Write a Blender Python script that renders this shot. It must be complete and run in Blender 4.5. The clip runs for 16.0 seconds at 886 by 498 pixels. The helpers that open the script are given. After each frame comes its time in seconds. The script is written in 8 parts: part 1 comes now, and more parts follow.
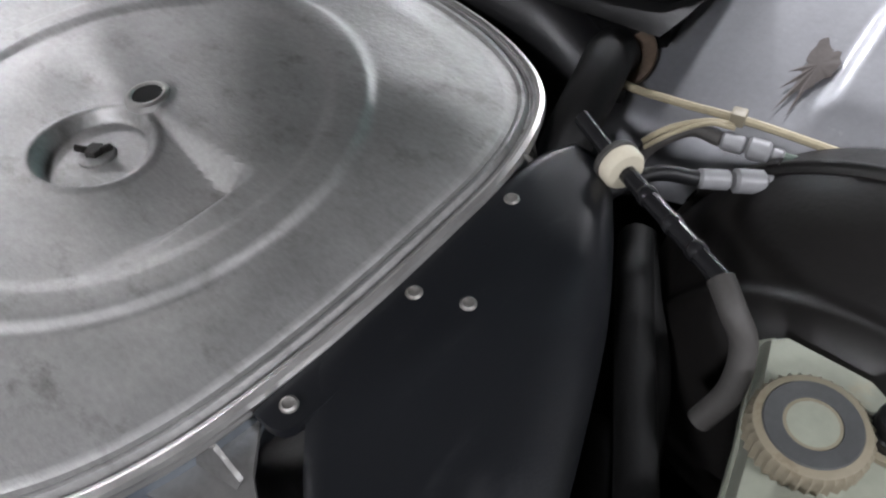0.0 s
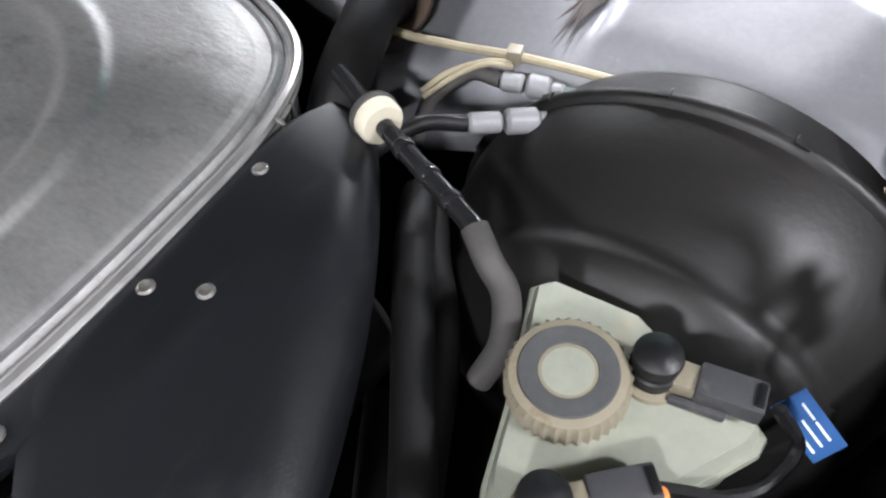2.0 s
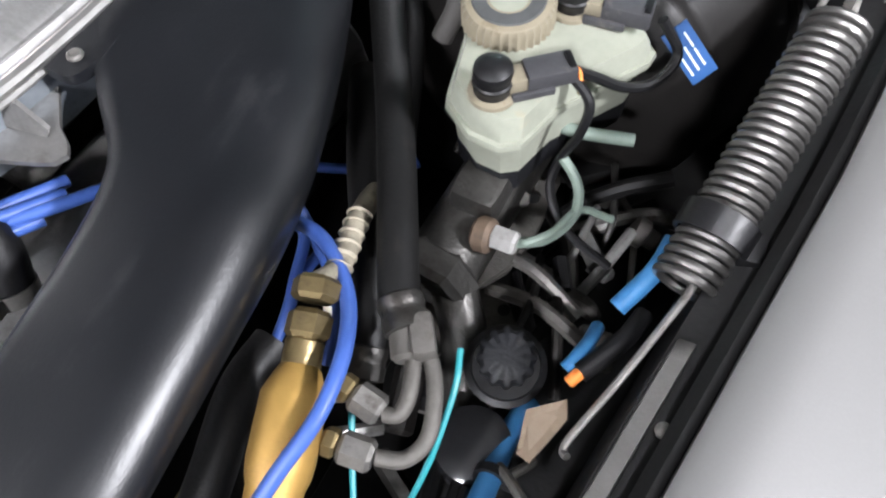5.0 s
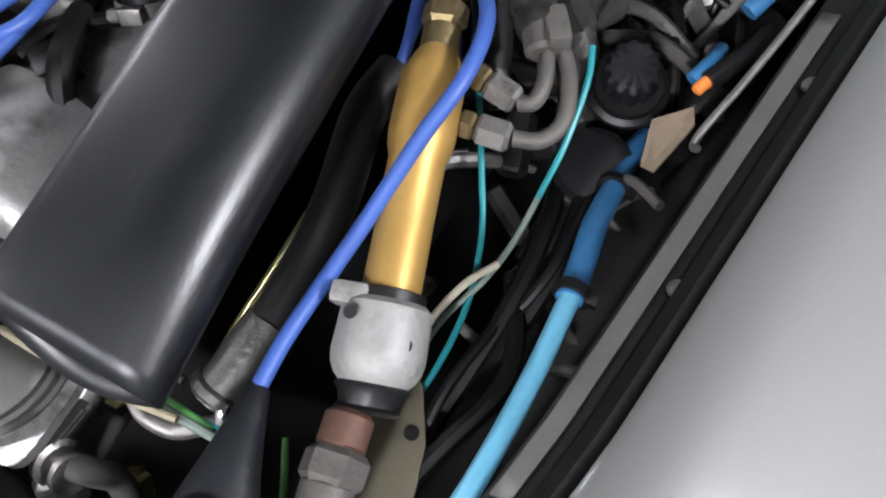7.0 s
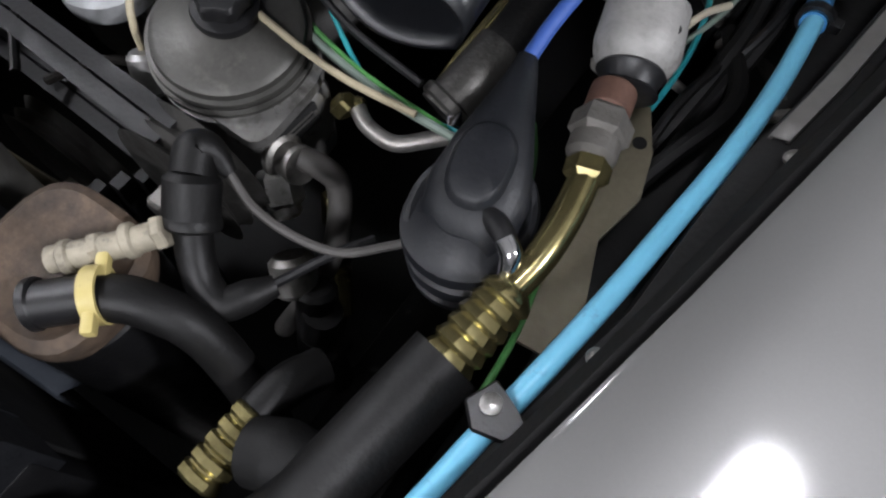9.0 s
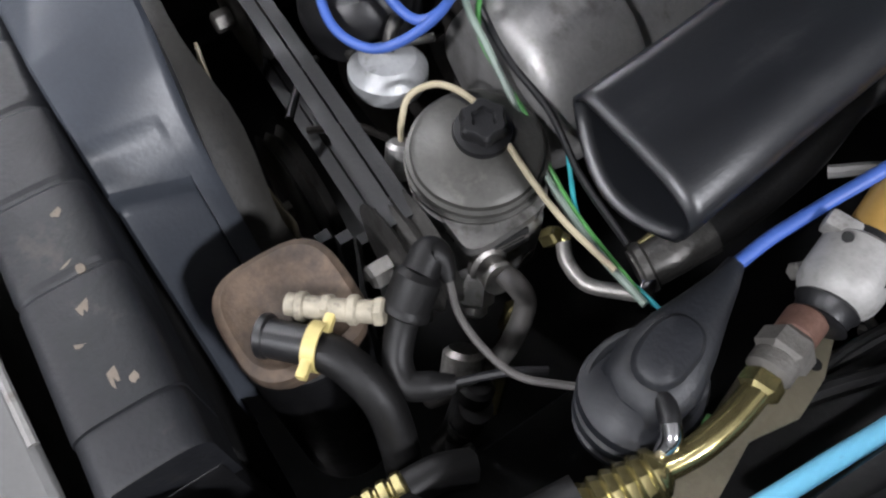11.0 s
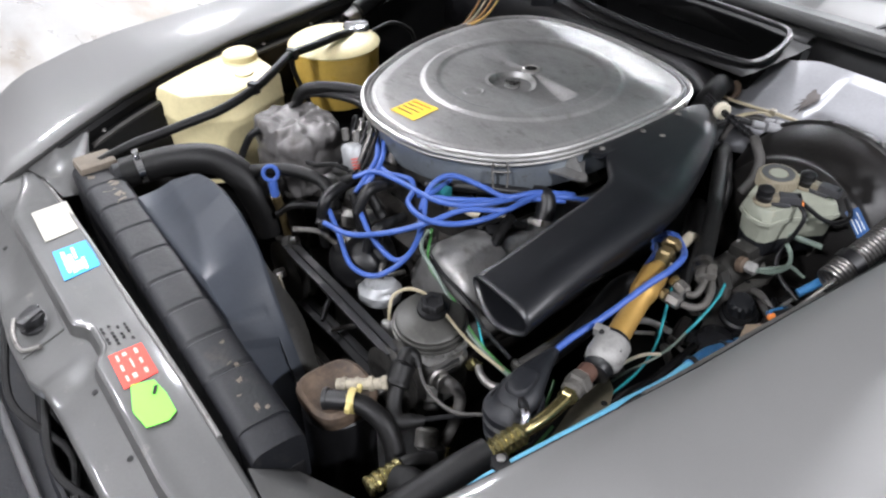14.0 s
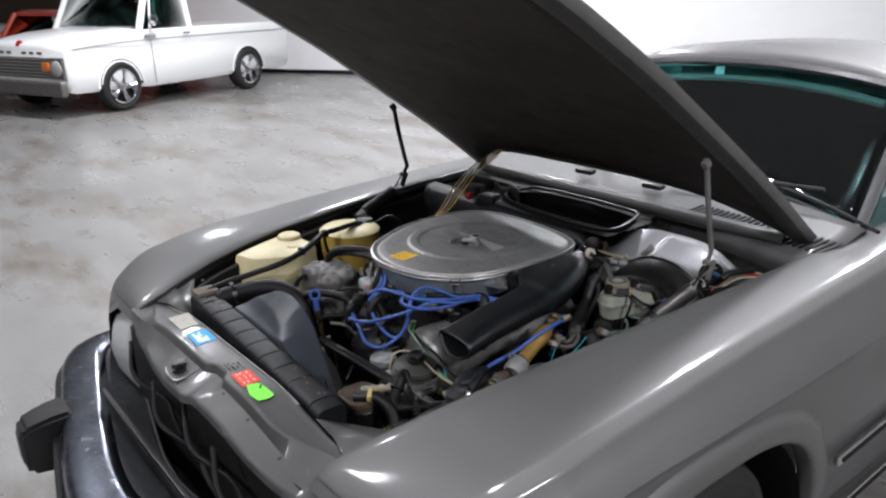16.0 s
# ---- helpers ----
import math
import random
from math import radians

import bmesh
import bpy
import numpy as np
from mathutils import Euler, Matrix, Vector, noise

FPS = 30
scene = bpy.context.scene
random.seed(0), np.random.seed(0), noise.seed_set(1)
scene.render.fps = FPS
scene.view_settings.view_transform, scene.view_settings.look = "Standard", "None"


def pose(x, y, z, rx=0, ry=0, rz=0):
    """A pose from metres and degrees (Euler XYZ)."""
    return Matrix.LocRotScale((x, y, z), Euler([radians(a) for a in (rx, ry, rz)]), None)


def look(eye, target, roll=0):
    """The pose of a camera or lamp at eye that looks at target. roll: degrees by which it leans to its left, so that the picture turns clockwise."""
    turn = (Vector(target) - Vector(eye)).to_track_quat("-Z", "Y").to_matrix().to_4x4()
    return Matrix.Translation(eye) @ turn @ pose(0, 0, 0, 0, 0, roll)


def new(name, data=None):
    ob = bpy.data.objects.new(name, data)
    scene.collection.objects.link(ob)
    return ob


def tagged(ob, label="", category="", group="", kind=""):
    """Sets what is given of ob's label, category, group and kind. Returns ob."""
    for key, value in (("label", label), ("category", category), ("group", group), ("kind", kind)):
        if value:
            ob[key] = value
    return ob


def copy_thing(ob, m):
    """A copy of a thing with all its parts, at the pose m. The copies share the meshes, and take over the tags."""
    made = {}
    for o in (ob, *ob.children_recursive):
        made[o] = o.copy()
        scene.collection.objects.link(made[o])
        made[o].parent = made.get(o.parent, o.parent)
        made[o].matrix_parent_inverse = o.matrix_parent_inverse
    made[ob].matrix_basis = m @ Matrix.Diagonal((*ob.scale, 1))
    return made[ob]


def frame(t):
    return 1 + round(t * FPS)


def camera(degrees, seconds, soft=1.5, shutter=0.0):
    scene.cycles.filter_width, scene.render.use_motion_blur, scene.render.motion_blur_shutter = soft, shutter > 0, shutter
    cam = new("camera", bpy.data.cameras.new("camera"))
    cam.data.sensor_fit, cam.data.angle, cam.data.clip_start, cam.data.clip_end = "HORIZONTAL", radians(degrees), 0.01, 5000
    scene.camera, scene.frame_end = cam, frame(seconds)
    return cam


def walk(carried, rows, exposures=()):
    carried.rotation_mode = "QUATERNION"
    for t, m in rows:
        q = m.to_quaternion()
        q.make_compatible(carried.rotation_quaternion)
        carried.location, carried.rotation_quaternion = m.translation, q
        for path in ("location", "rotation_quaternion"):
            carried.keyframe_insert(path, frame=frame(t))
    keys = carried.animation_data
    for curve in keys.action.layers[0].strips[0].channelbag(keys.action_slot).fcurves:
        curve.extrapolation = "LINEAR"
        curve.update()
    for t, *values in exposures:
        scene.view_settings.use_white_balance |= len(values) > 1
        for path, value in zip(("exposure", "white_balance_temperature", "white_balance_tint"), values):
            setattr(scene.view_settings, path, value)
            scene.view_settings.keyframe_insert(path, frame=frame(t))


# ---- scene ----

# camera and its walk: x towards the driver's side, y towards the rear of the car, z up
cam = camera(60.80, 16.0, soft=2.3)
PATH = [
    (0, (0.4212, 0.5114, 1.1843), (-0.5107, 1.4322, -0.3269), -5.48),
    (0.5, (0.4105, 0.5815, 1.1573), (-0.5294, 1.4502, -0.3796), -7.56),
    (1, (0.4293, 0.6225, 1.1384), (-0.5388, 1.4733, -0.3910), -11.24),
    (1.5, (0.4492, 0.6063, 1.1366), (-0.3992, 1.5591, -0.4036), -8.35),
    (2, (0.4778, 0.5827, 1.1505), (-0.2393, 1.5822, -0.4265), -5.34),
    (2.5, (0.5029, 0.5664, 1.1619), (-0.1167, 1.5904, -0.4405), -3.72),
    (3, (0.5211, 0.5502, 1.1658), (0.0033, 1.6004, -0.4557), -1.09),
    (3.5, (0.5346, 0.5286, 1.1712), (0.0848, 1.5602, -0.4821), 0.33),
    (4, (0.5421, 0.4943, 1.1747), (0.0899, 1.4686, -0.5124), -0.67),
    (4.2, (0.5491, 0.4733, 1.1762), (0.0823, 1.4215, -0.5217), -1.20),
    (6.3, (0.5685, 0.3559, 1.1325), (0.0769, 1.0366, -0.6827), -7.57),
    (6.5, (0.5762, 0.3365, 1.1219), (0.0711, 1.0174, -0.6895), -8.06),
    (7, (0.5714, 0.2715, 1.1157), (0.0603, 0.9697, -0.6874), -7.62),
    (7.5, (0.5666, 0.2100, 1.0982), (0.0359, 0.9005, -0.7022), -6.79),
    (8, (0.5560, 0.1620, 1.0889), (0.0376, 0.8290, -0.7239), -5.92),
    (8.5, (0.5489, 0.1105, 1.0806), (0.0445, 0.7810, -0.7349), -3.68),
    (9, (0.5418, 0.0668, 1.0830), (0.0479, 0.7209, -0.7414), -1.52),
    (9.2, (0.5347, 0.0485, 1.0844), (0.0403, 0.6934, -0.7431), -0.55),
    (11.3, (0.4876, 0.0503, 1.1727), (-0.3507, 0.5451, -0.5744), -1.77),
    (11.5, (0.4686, 0.0686, 1.1850), (-0.3691, 0.5652, -0.5619), -0.89),
    (12, (0.4498, 0.1015, 1.2126), (-0.5118, 0.5650, -0.4787), -3.43),
    (12.5, (0.4678, 0.0983, 1.2571), (-0.6433, 0.5834, -0.3335), -3.34),
    (13, (0.5260, 0.0525, 1.3007), (-0.6514, 0.6652, -0.1954), -1.05),
    (13.5, (0.6705, -0.0884, 1.3548), (-0.4994, 0.7807, -0.0149), 0.84),
    (14, (0.8711, -0.2201, 1.4203), (-0.3900, 0.7574, 0.2144), 0.03),
    (14.5, (1.0941, -0.3423, 1.4888), (-0.2568, 0.6836, 0.4291), -0.03),
    (15, (1.2737, -0.5087, 1.5219), (-0.1325, 0.5865, 0.6146), -0.68),
    (15.5, (1.4268, -0.6447, 1.5407), (-0.0183, 0.5092, 0.7791), -0.36),
    (16, (1.5060, -0.6994, 1.5315), (0.0401, 0.4974, 0.8843), -0.55),
]
walk(cam, [(t, look(eye, target, roll)) for t, eye, target, roll in PATH],
     [(0.0, 0.05), (1.0, 0.05), (1.5, 0.7), (2.5, 0.9), (4.0, 1.35), (6.5, 0.95), (7.5, 0.6), (9.0, 0.05), (11.5, 0.55), (13.0, 0.55), (14.0, 0.45), (14.5, 0.05), (16.0, -0.72)])

# ---------- light ----------
world = bpy.data.worlds.new("hall")
scene.world = world
world.use_nodes = True
world.node_tree.nodes["Background"].inputs["Color"].default_value = (0.9, 0.95, 1.0, 1)
world.node_tree.nodes["Background"].inputs["Strength"].default_value = 0.05
HALL = pose(0, 0, 0, 0, 0, 35.4)  # the hall stands at an angle to the car
CEIL = 4.6


def area_lamp(name, u, v, power, size=0.62):
    data = bpy.data.lights.new(name, "AREA")
    data.shape, data.size, data.energy, data.color = "DISK", size, power, (0.93, 0.935, 1.0)
    ob = new(name, data)
    ob.matrix_world = HALL @ pose(u, v, CEIL - 0.12)
    return ob


LAMPS = []
for x, y in ((0.75, 0.1), (-0.3, 4.0), (-0.9, 7.9), (-3.5, -0.6), (-4.2, 3.4), (-5.0, 7.3), (1.4, -3.9), (-2.8, -4.6), (4.9, 0.8), (-8.2, 2.6)):
    p = HALL.inverted() @ Vector((x, y, 0))
    LAMPS.append((p.x, p.y))
    area_lamp("lamp", p.x, p.y, (170 if math.hypot(x, y) < 2 else 520 if x > 4 else 390 if x > 1 else 240) if y < 3 and x > -8 else 430)

# ---------- materials ----------
def mat(name, col, rough=0.5, metal=0.0, var=0.18, scale=14.0, bump=0.15, fine=220.0, dirt=None, coat=0.0, spec=0.3, rvar=0.15, stretch=None):
    """Colour varied at two scales, a fine relief and, with dirt = (colour, amount, scale), stains of their own."""
    m = bpy.data.materials.new(name)
    m.use_nodes = True
    nt = m.node_tree
    b = nt.nodes["Principled BSDF"]
    b.inputs["Metallic"].default_value = metal
    b.inputs["Coat Weight"].default_value = coat
    b.inputs["Coat Roughness"].default_value = 0.1
    b.inputs["Specular IOR Level"].default_value = spec
    tc = nt.nodes.new("ShaderNodeTexCoord")
    src = tc.outputs["Object"]
    if stretch:
        mp = nt.nodes.new("ShaderNodeMapping")
        mp.inputs["Scale"].default_value = stretch
        nt.links.new(src, mp.inputs["Vector"])
        src = mp.outputs["Vector"]

    def noisy(s, detail, rough_=0.6):
        n = nt.nodes.new("ShaderNodeTexNoise")
        n.inputs["Scale"].default_value, n.inputs["Detail"].default_value, n.inputs["Roughness"].default_value = s, detail, rough_
        nt.links.new(src, n.inputs["Vector"])
        return n.outputs["Fac"]

    def ramp(fac, lo, hi, c0, c1):
        r = nt.nodes.new("ShaderNodeValToRGB")
        r.color_ramp.elements[0].position, r.color_ramp.elements[1].position = lo, hi
        r.color_ramp.elements[0].color, r.color_ramp.elements[1].color = (*c0, 1), (*c1, 1)
        nt.links.new(fac, r.inputs["Fac"])
        return r.outputs["Color"]

    def mix(fac, a, c):
        x = nt.nodes.new("ShaderNodeMix")
        x.data_type = "RGBA"
        for sock, v in ((x.inputs["Factor"], fac), (x.inputs["A"], a), (x.inputs["B"], c)):
            if isinstance(v, (int, float, tuple)):
                sock.default_value = v
            else:
                nt.links.new(v, sock)
        return x.outputs["Result"]

    big, small = noisy(scale, 4), noisy(fine, 3)
    dark, light = [tuple(min(1, c * k) for c in col) for k in (1 - var, 1 + var)]
    colour = ramp(big, 0.3, 0.7, dark, light)
    colour = mix(0.35, colour, ramp(small, 0.3, 0.7, dark, light))
    if dirt:
        dc, amount, ds = dirt
        fac = ramp(noisy(ds, 6, 0.7), 0.66 - 0.3 * amount, 0.8 - 0.2 * amount, (0, 0, 0), (1, 1, 1))
        colour = mix(fac, colour, (*dc, 1))
    nt.links.new(colour, b.inputs["Base Color"])
    rr = nt.nodes.new("ShaderNodeMapRange")
    rr.inputs["To Min"].default_value, rr.inputs["To Max"].default_value = max(0.02, rough - rvar), min(1, rough + rvar)
    nt.links.new(noisy(scale * 2.3, 5), rr.inputs["Value"])
    nt.links.new(rr.outputs["Result"], b.inputs["Roughness"])
    if bump:
        bp = nt.nodes.new("ShaderNodeBump")
        bp.inputs["Strength"].default_value, bp.inputs["Distance"].default_value = bump, 0.002
        nt.links.new(small, bp.inputs["Height"])
        nt.links.new(bp.outputs["Normal"], b.inputs["Normal"])
    return m


M = dict(
    paint=mat("grey_metallic_paint", (0.094, 0.093, 0.0912), 0.5, 0.25, 0.06, 3, 0.03, 700, coat=0.42, spec=0.3, rvar=0.05),
    paint_dull=mat("dull_grey_paint", (0.056, 0.056, 0.0545), 0.46, 0.25, 0.16, 9, 0.06, 300, ((0.13, 0.127, 0.115), 0.14, 30), 0.25, spec=0.4),
    # body grey made paler: the strong light on the shelf put into its colour
    silver=mat("body_grey_lit", (0.175, 0.177, 0.186), 0.45, 0.5, 0.16, 6, 0.05, 200, ((0.26, 0.26, 0.26), 0.06, 40), 0.15, spec=0.45),
    arm=mat("dull_steel_bar", (0.15, 0.146, 0.14), 0.5, 0.35, 0.2, 30, 0.15, 200, ((0.07, 0.06, 0.05), 0.25, 40)),
    chip=mat("bare_primer", (0.07, 0.06, 0.055), 0.7, 0.0),
    lid=mat("brushed_cleaner_steel", (0.31, 0.305, 0.299), 0.5, 0.7, 0.26, 9, 0.22, 160, ((0.185, 0.18, 0.173), 0.36, 22), rvar=0.16, stretch=(1, 1.9, 1)),
    rim=mat("bright_rolled_rim", (0.56, 0.55, 0.53), 0.34, 0.9, 0.1, 20),
    pan=mat("cleaner_pan_grey", (0.235, 0.262, 0.29), 0.42, 0.6, 0.14, 12, 0.1, 200, ((0.11, 0.1, 0.092), 0.2, 30)),
    snork=mat("black_satin_plastic", (0.0064, 0.007, 0.0085), 0.36, 0.0, 0.3, 10, 0.1, 420, ((0.018, 0.0185, 0.02), 0.28, 20), spec=0.5, rvar=0.08, stretch=(2.2, 0.7, 1)),
    black=mat("black_plastic", (0.0062, 0.0062, 0.0068), 0.42, 0.0, 0.3, 20, 0.15, 300, ((0.032, 0.029, 0.026), 0.12, 30), spec=0.33),
    tank=mat("dusty_black_plastic", (0.0075, 0.008, 0.0095), 0.52, 0.0, 0.3, 18, 0.3, 190, ((0.034, 0.031, 0.027), 0.24, 18), spec=0.27, rvar=0.12),
    shroud=mat("slate_shroud_plastic", (0.032, 0.0365, 0.0445), 0.37, 0.0, 0.2, 12, 0.1, 300, ((0.055, 0.054, 0.057), 0.14, 16), spec=0.4, rvar=0.08),
    rubber=mat("black_rubber", (0.0055, 0.0055, 0.0055), 0.58, 0.0, 0.3, 25, 0.2, 300, ((0.018, 0.016, 0.0145), 0.15, 40), spec=0.18),
    hose=mat("worn_hose_rubber", (0.0045, 0.0044, 0.0044), 0.5, 0.0, 0.25, 30, 0.2, 300, ((0.018, 0.0165, 0.015), 0.16, 45), spec=0.24),
    hose_grey=mat("grey_vent_hose", (0.05, 0.047, 0.044), 0.6, 0.0, 0.15, 40, 0.15, 300),
    booster=mat("dark_bronze_enamel", (0.009, 0.0082, 0.0077), 0.46, 0.08, 0.3, 8, 0.12, 200, ((0.017, 0.0145, 0.0125), 0.36, 10), spec=0.3, rvar=0.03),
    nylon=mat("milky_nylon", (0.235, 0.245, 0.2), 0.34, 0.0, 0.12, 20, 0.06, 200, ((0.27, 0.235, 0.165), 0.28, 22), rvar=0.1),
    nylon_y=mat("yellowed_nylon", (0.185, 0.163, 0.118), 0.45, 0.0, 0.14, 30, 0.05, 200, ((0.12, 0.094, 0.06), 0.3, 60)),
    cream=mat("cream_plastic", (0.5, 0.46, 0.36), 0.5, 0.0, 0.1, 40, 0.05, 200, ((0.3, 0.25, 0.18), 0.15, 60)),
    washer=mat("aged_yellow_tank_plastic", (0.66, 0.58, 0.34), 0.42, 0.0, 0.12, 12, 0.08, 120, ((0.5, 0.42, 0.2), 0.22, 14)),
    exp=mat("amber_tank_plastic", (0.4, 0.27, 0.06), 0.3, 0.0, 0.2, 10, 0.05, 120),
    spring=mat("dark_spring_steel", (0.165, 0.16, 0.153), 0.38, 0.9, 0.15, 60, 0.1, 300, ((0.06, 0.05, 0.042), 0.25, 50)),
    steel=mat("dirty_steel", (0.2, 0.192, 0.18), 0.42, 0.7, 0.3, 40, 0.25, 300, ((0.06, 0.05, 0.04), 0.42, 50)),
    chrome=mat("chrome", (0.55, 0.55, 0.56), 0.1, 1.0, 0.03, 10, 0.0, 300, rvar=0.05),
    # chrome with dark, mottled bluish reflections put into its colour
    bumper=mat("chrome_dark_reflections", (0.17, 0.185, 0.215), 0.24, 1.0, 0.3, 9, 0.1, 300, ((0.06, 0.074, 0.1), 0.5, 7), rvar=0.14),
    alu=mat("cast_aluminium", (0.21, 0.206, 0.2), 0.4, 0.62, 0.2, 18, 0.18, 260, ((0.1, 0.092, 0.082), 0.38, 22)),
    alu_dark=mat("grimy_aluminium", (0.064, 0.062, 0.058), 0.42, 0.75, 0.28, 30, 0.4, 200, ((0.032, 0.028, 0.025), 0.4, 30)),
    grime=mat("grimy_engine_metal", (0.022, 0.02, 0.0185), 0.55, 0.5, 0.4, 26, 0.6, 120, ((0.055, 0.047, 0.039), 0.3, 30)),
    # near-black for bay walls, recesses and holes: their shade put into the colour
    dark=mat("recess_shade_black", (0.007, 0.007, 0.007), 0.6, 0.0, 0.4, 12, 0.2, 150, ((0.018, 0.016, 0.014), 0.2, 14), spec=0.2),
    rust=mat("rusty_steel", (0.082, 0.058, 0.041), 0.66, 0.2, 0.5, 16, 0.4, 150, ((0.026, 0.021, 0.018), 0.5, 19)),
    rustdark=mat("brown_burnt_fitting", (0.11, 0.06, 0.045), 0.6, 0.4, 0.3, 40, 0.3, 200),
    stain=mat("dried_coolant", (0.11, 0.092, 0.072), 0.75, 0.0, 0.25, 60, 0.2, 300),
    boot=mat("matte_boot_rubber", (0.0078, 0.0086, 0.0108), 0.5, 0.0, 0.3, 25, 0.2, 300, ((0.03, 0.03, 0.031), 0.2, 50), spec=0.34),
    ringgrey=mat("printed_grey_ring", (0.06, 0.062, 0.062), 0.5, 0.0, 0.2, 40),
    foil=mat("dusty_crumpled_foil", (0.105, 0.1, 0.098), 0.45, 0.3, 0.3, 30, 0.4, 150, ((0.07, 0.06, 0.055), 0.3, 24)),
    fitting=mat("grimy_cream_fitting", (0.24, 0.215, 0.165), 0.55, 0.1, 0.3, 60, 0.3, 200, ((0.06, 0.05, 0.04), 0.3, 90)),
    tie=mat("yellow_nylon_tie", (0.4, 0.33, 0.13), 0.45, 0.0, 0.12, 40, 0.05, 200, ((0.2, 0.15, 0.07), 0.2, 60)),
    ring_dusty=mat("dusty_olive_plastic", (0.022, 0.021, 0.0185), 0.6, 0.0, 0.3, 20, 0.3, 160, ((0.011, 0.0105, 0.0095), 0.4, 30)),
    pump_lid=mat("dusty_pressed_lid", (0.05, 0.049, 0.045), 0.46, 0.45, 0.28, 24, 0.2, 220, ((0.105, 0.1, 0.09), 0.3, 22)),
    print_p=mat("pale_red_print", (0.7, 0.36, 0.3), 0.6, 0.0, 0.06, 20, 0.0),
    casting=mat("dusty_pale_casting", (0.085, 0.08, 0.073), 0.6, 0.3, 0.25, 30, 0.4, 200, ((0.045, 0.039, 0.033), 0.38, 45)),
    plug=mat("dusty_plug_plastic", (0.04, 0.04, 0.043), 0.5, 0.0, 0.2, 40, 0.1, 300, ((0.09, 0.085, 0.08), 0.2, 70)),
    # black box, with the shade inside it put into lower colour and gloss
    pit=mat("shaded_box_black", (0.004, 0.004, 0.0042), 0.7, 0.0, 0.3, 10, 0.05, 200, spec=0.08),
    strip_d=mat("dark_dusty_flange", (0.075, 0.072, 0.068), 0.5, 0.1, 0.2, 20, 0.1, 200),
    gold=mat("gold_zinc_cylinder", (0.37, 0.225, 0.065), 0.45, 0.5, 0.16, 16, 0.15, 160, ((0.2, 0.12, 0.045), 0.25, 26), rvar=0.1),
    goldbright=mat("yellow_passivated_steel", (0.33, 0.285, 0.135), 0.22, 0.92, 0.25, 40, 0.03, 200, ((0.12, 0.1, 0.06), 0.32, 50)),
    brass=mat("dull_brass", (0.19, 0.145, 0.072), 0.42, 0.8, 0.3, 40, 0.25, 200, ((0.07, 0.055, 0.035), 0.36, 50)),
    white=mat("grimy_white_casting", (0.23, 0.225, 0.217), 0.55, 0.25, 0.25, 26, 0.35, 200, ((0.075, 0.068, 0.06), 0.38, 50)),
    bowl=mat("bright_alloy_bowl", (0.3, 0.294, 0.282), 0.32, 0.7, 0.25, 26, 0.15, 200, ((0.05, 0.045, 0.038), 0.4, 34)),
    canister_pale=mat("pale_zinc_can", (0.28, 0.285, 0.29), 0.45, 0.35, 0.2, 30, 0.2, 200, ((0.1, 0.095, 0.088), 0.34, 45)),
    blue=mat("blue_silicone_lead", (0.038, 0.082, 0.28), 0.42, 0.0, 0.15, 30, 0.02, 300),
    bluehose=mat("light_blue_hose", (0.115, 0.345, 0.49), 0.36, 0.0, 0.1, 20, 0.05, 200, ((0.05, 0.1, 0.15), 0.12, 40)),
    bluehose_d=mat("mid_blue_hose", (0.035, 0.14, 0.3), 0.4, 0.0, 0.12, 20, 0.05, 200),
    teal=mat("teal_wire", (0.018, 0.19, 0.21), 0.4, 0.0, 0.1, 30, 0.0),
    palegreen=mat("pale_green_wire", (0.13, 0.165, 0.14), 0.45, 0.0, 0.15, 30, 0.0),
    teal_dark=mat("dark_teal_plastic", (0.012, 0.1, 0.115), 0.45, 0.0, 0.1, 30, 0.0),
    green=mat("green_wire", (0.055, 0.18, 0.05), 0.45, 0.0, 0.1, 30, 0.0),
    red=mat("red_wire", (0.6, 0.06, 0.03), 0.45, 0.0, 0.1, 30, 0.0),
    orange=mat("orange_wire", (0.7, 0.22, 0.05), 0.45, 0.0, 0.1, 30, 0.0),
    ywire=mat("straw_wire", (0.27, 0.235, 0.16), 0.5, 0.0, 0.2, 30, 0.0),
    wire_brown=mat("amber_brown_wire", (0.2, 0.105, 0.04), 0.45, 0.0, 0.2, 30, 0.0),
    connector=mat("grey_translucent_connector", (0.17, 0.17, 0.175), 0.42, 0.0, 0.12, 60),
    bracket=mat("olive_zinc_bracket", (0.135, 0.12, 0.085), 0.5, 0.5, 0.2, 20, 0.15, 200, ((0.12, 0.1, 0.08), 0.3, 30)),
    bracket_tan=mat("tan_card_bracket", (0.15, 0.113, 0.08), 0.7, 0.0, 0.2, 30),
    sticker_y=mat("yellow_sticker", (0.7, 0.46, 0.05), 0.55, 0.0, 0.05, 20, 0.0),
    sticker_r=mat("red_sticker", (0.55, 0.05, 0.035), 0.6, 0.0, 0.05, 20, 0.0),
    sticker_g=mat("fluorescent_green_sticker", (0.16, 0.6, 0.06), 0.6, 0.0, 0.04, 20, 0.0),
    sticker_b=mat("blue_sticker", (0.035, 0.27, 0.55), 0.6, 0.0, 0.05, 20, 0.0),
    sticker_n=mat("navy_sticker", (0.025, 0.075, 0.2), 0.4, 0.0, 0.08, 40, 0.0),
    print_w=mat("white_print", (0.6, 0.62, 0.62), 0.45, 0.0, 0.04, 30, 0.0),
    print_k=mat("black_print", (0.012, 0.012, 0.012), 0.9, 0.0, 0.1, 30, 0.0),
    label_d=mat("worn_beige_label", (0.3, 0.285, 0.25), 0.6, 0.0, 0.15, 60, 0.0, 300, ((0.15, 0.14, 0.125), 0.3, 90)),
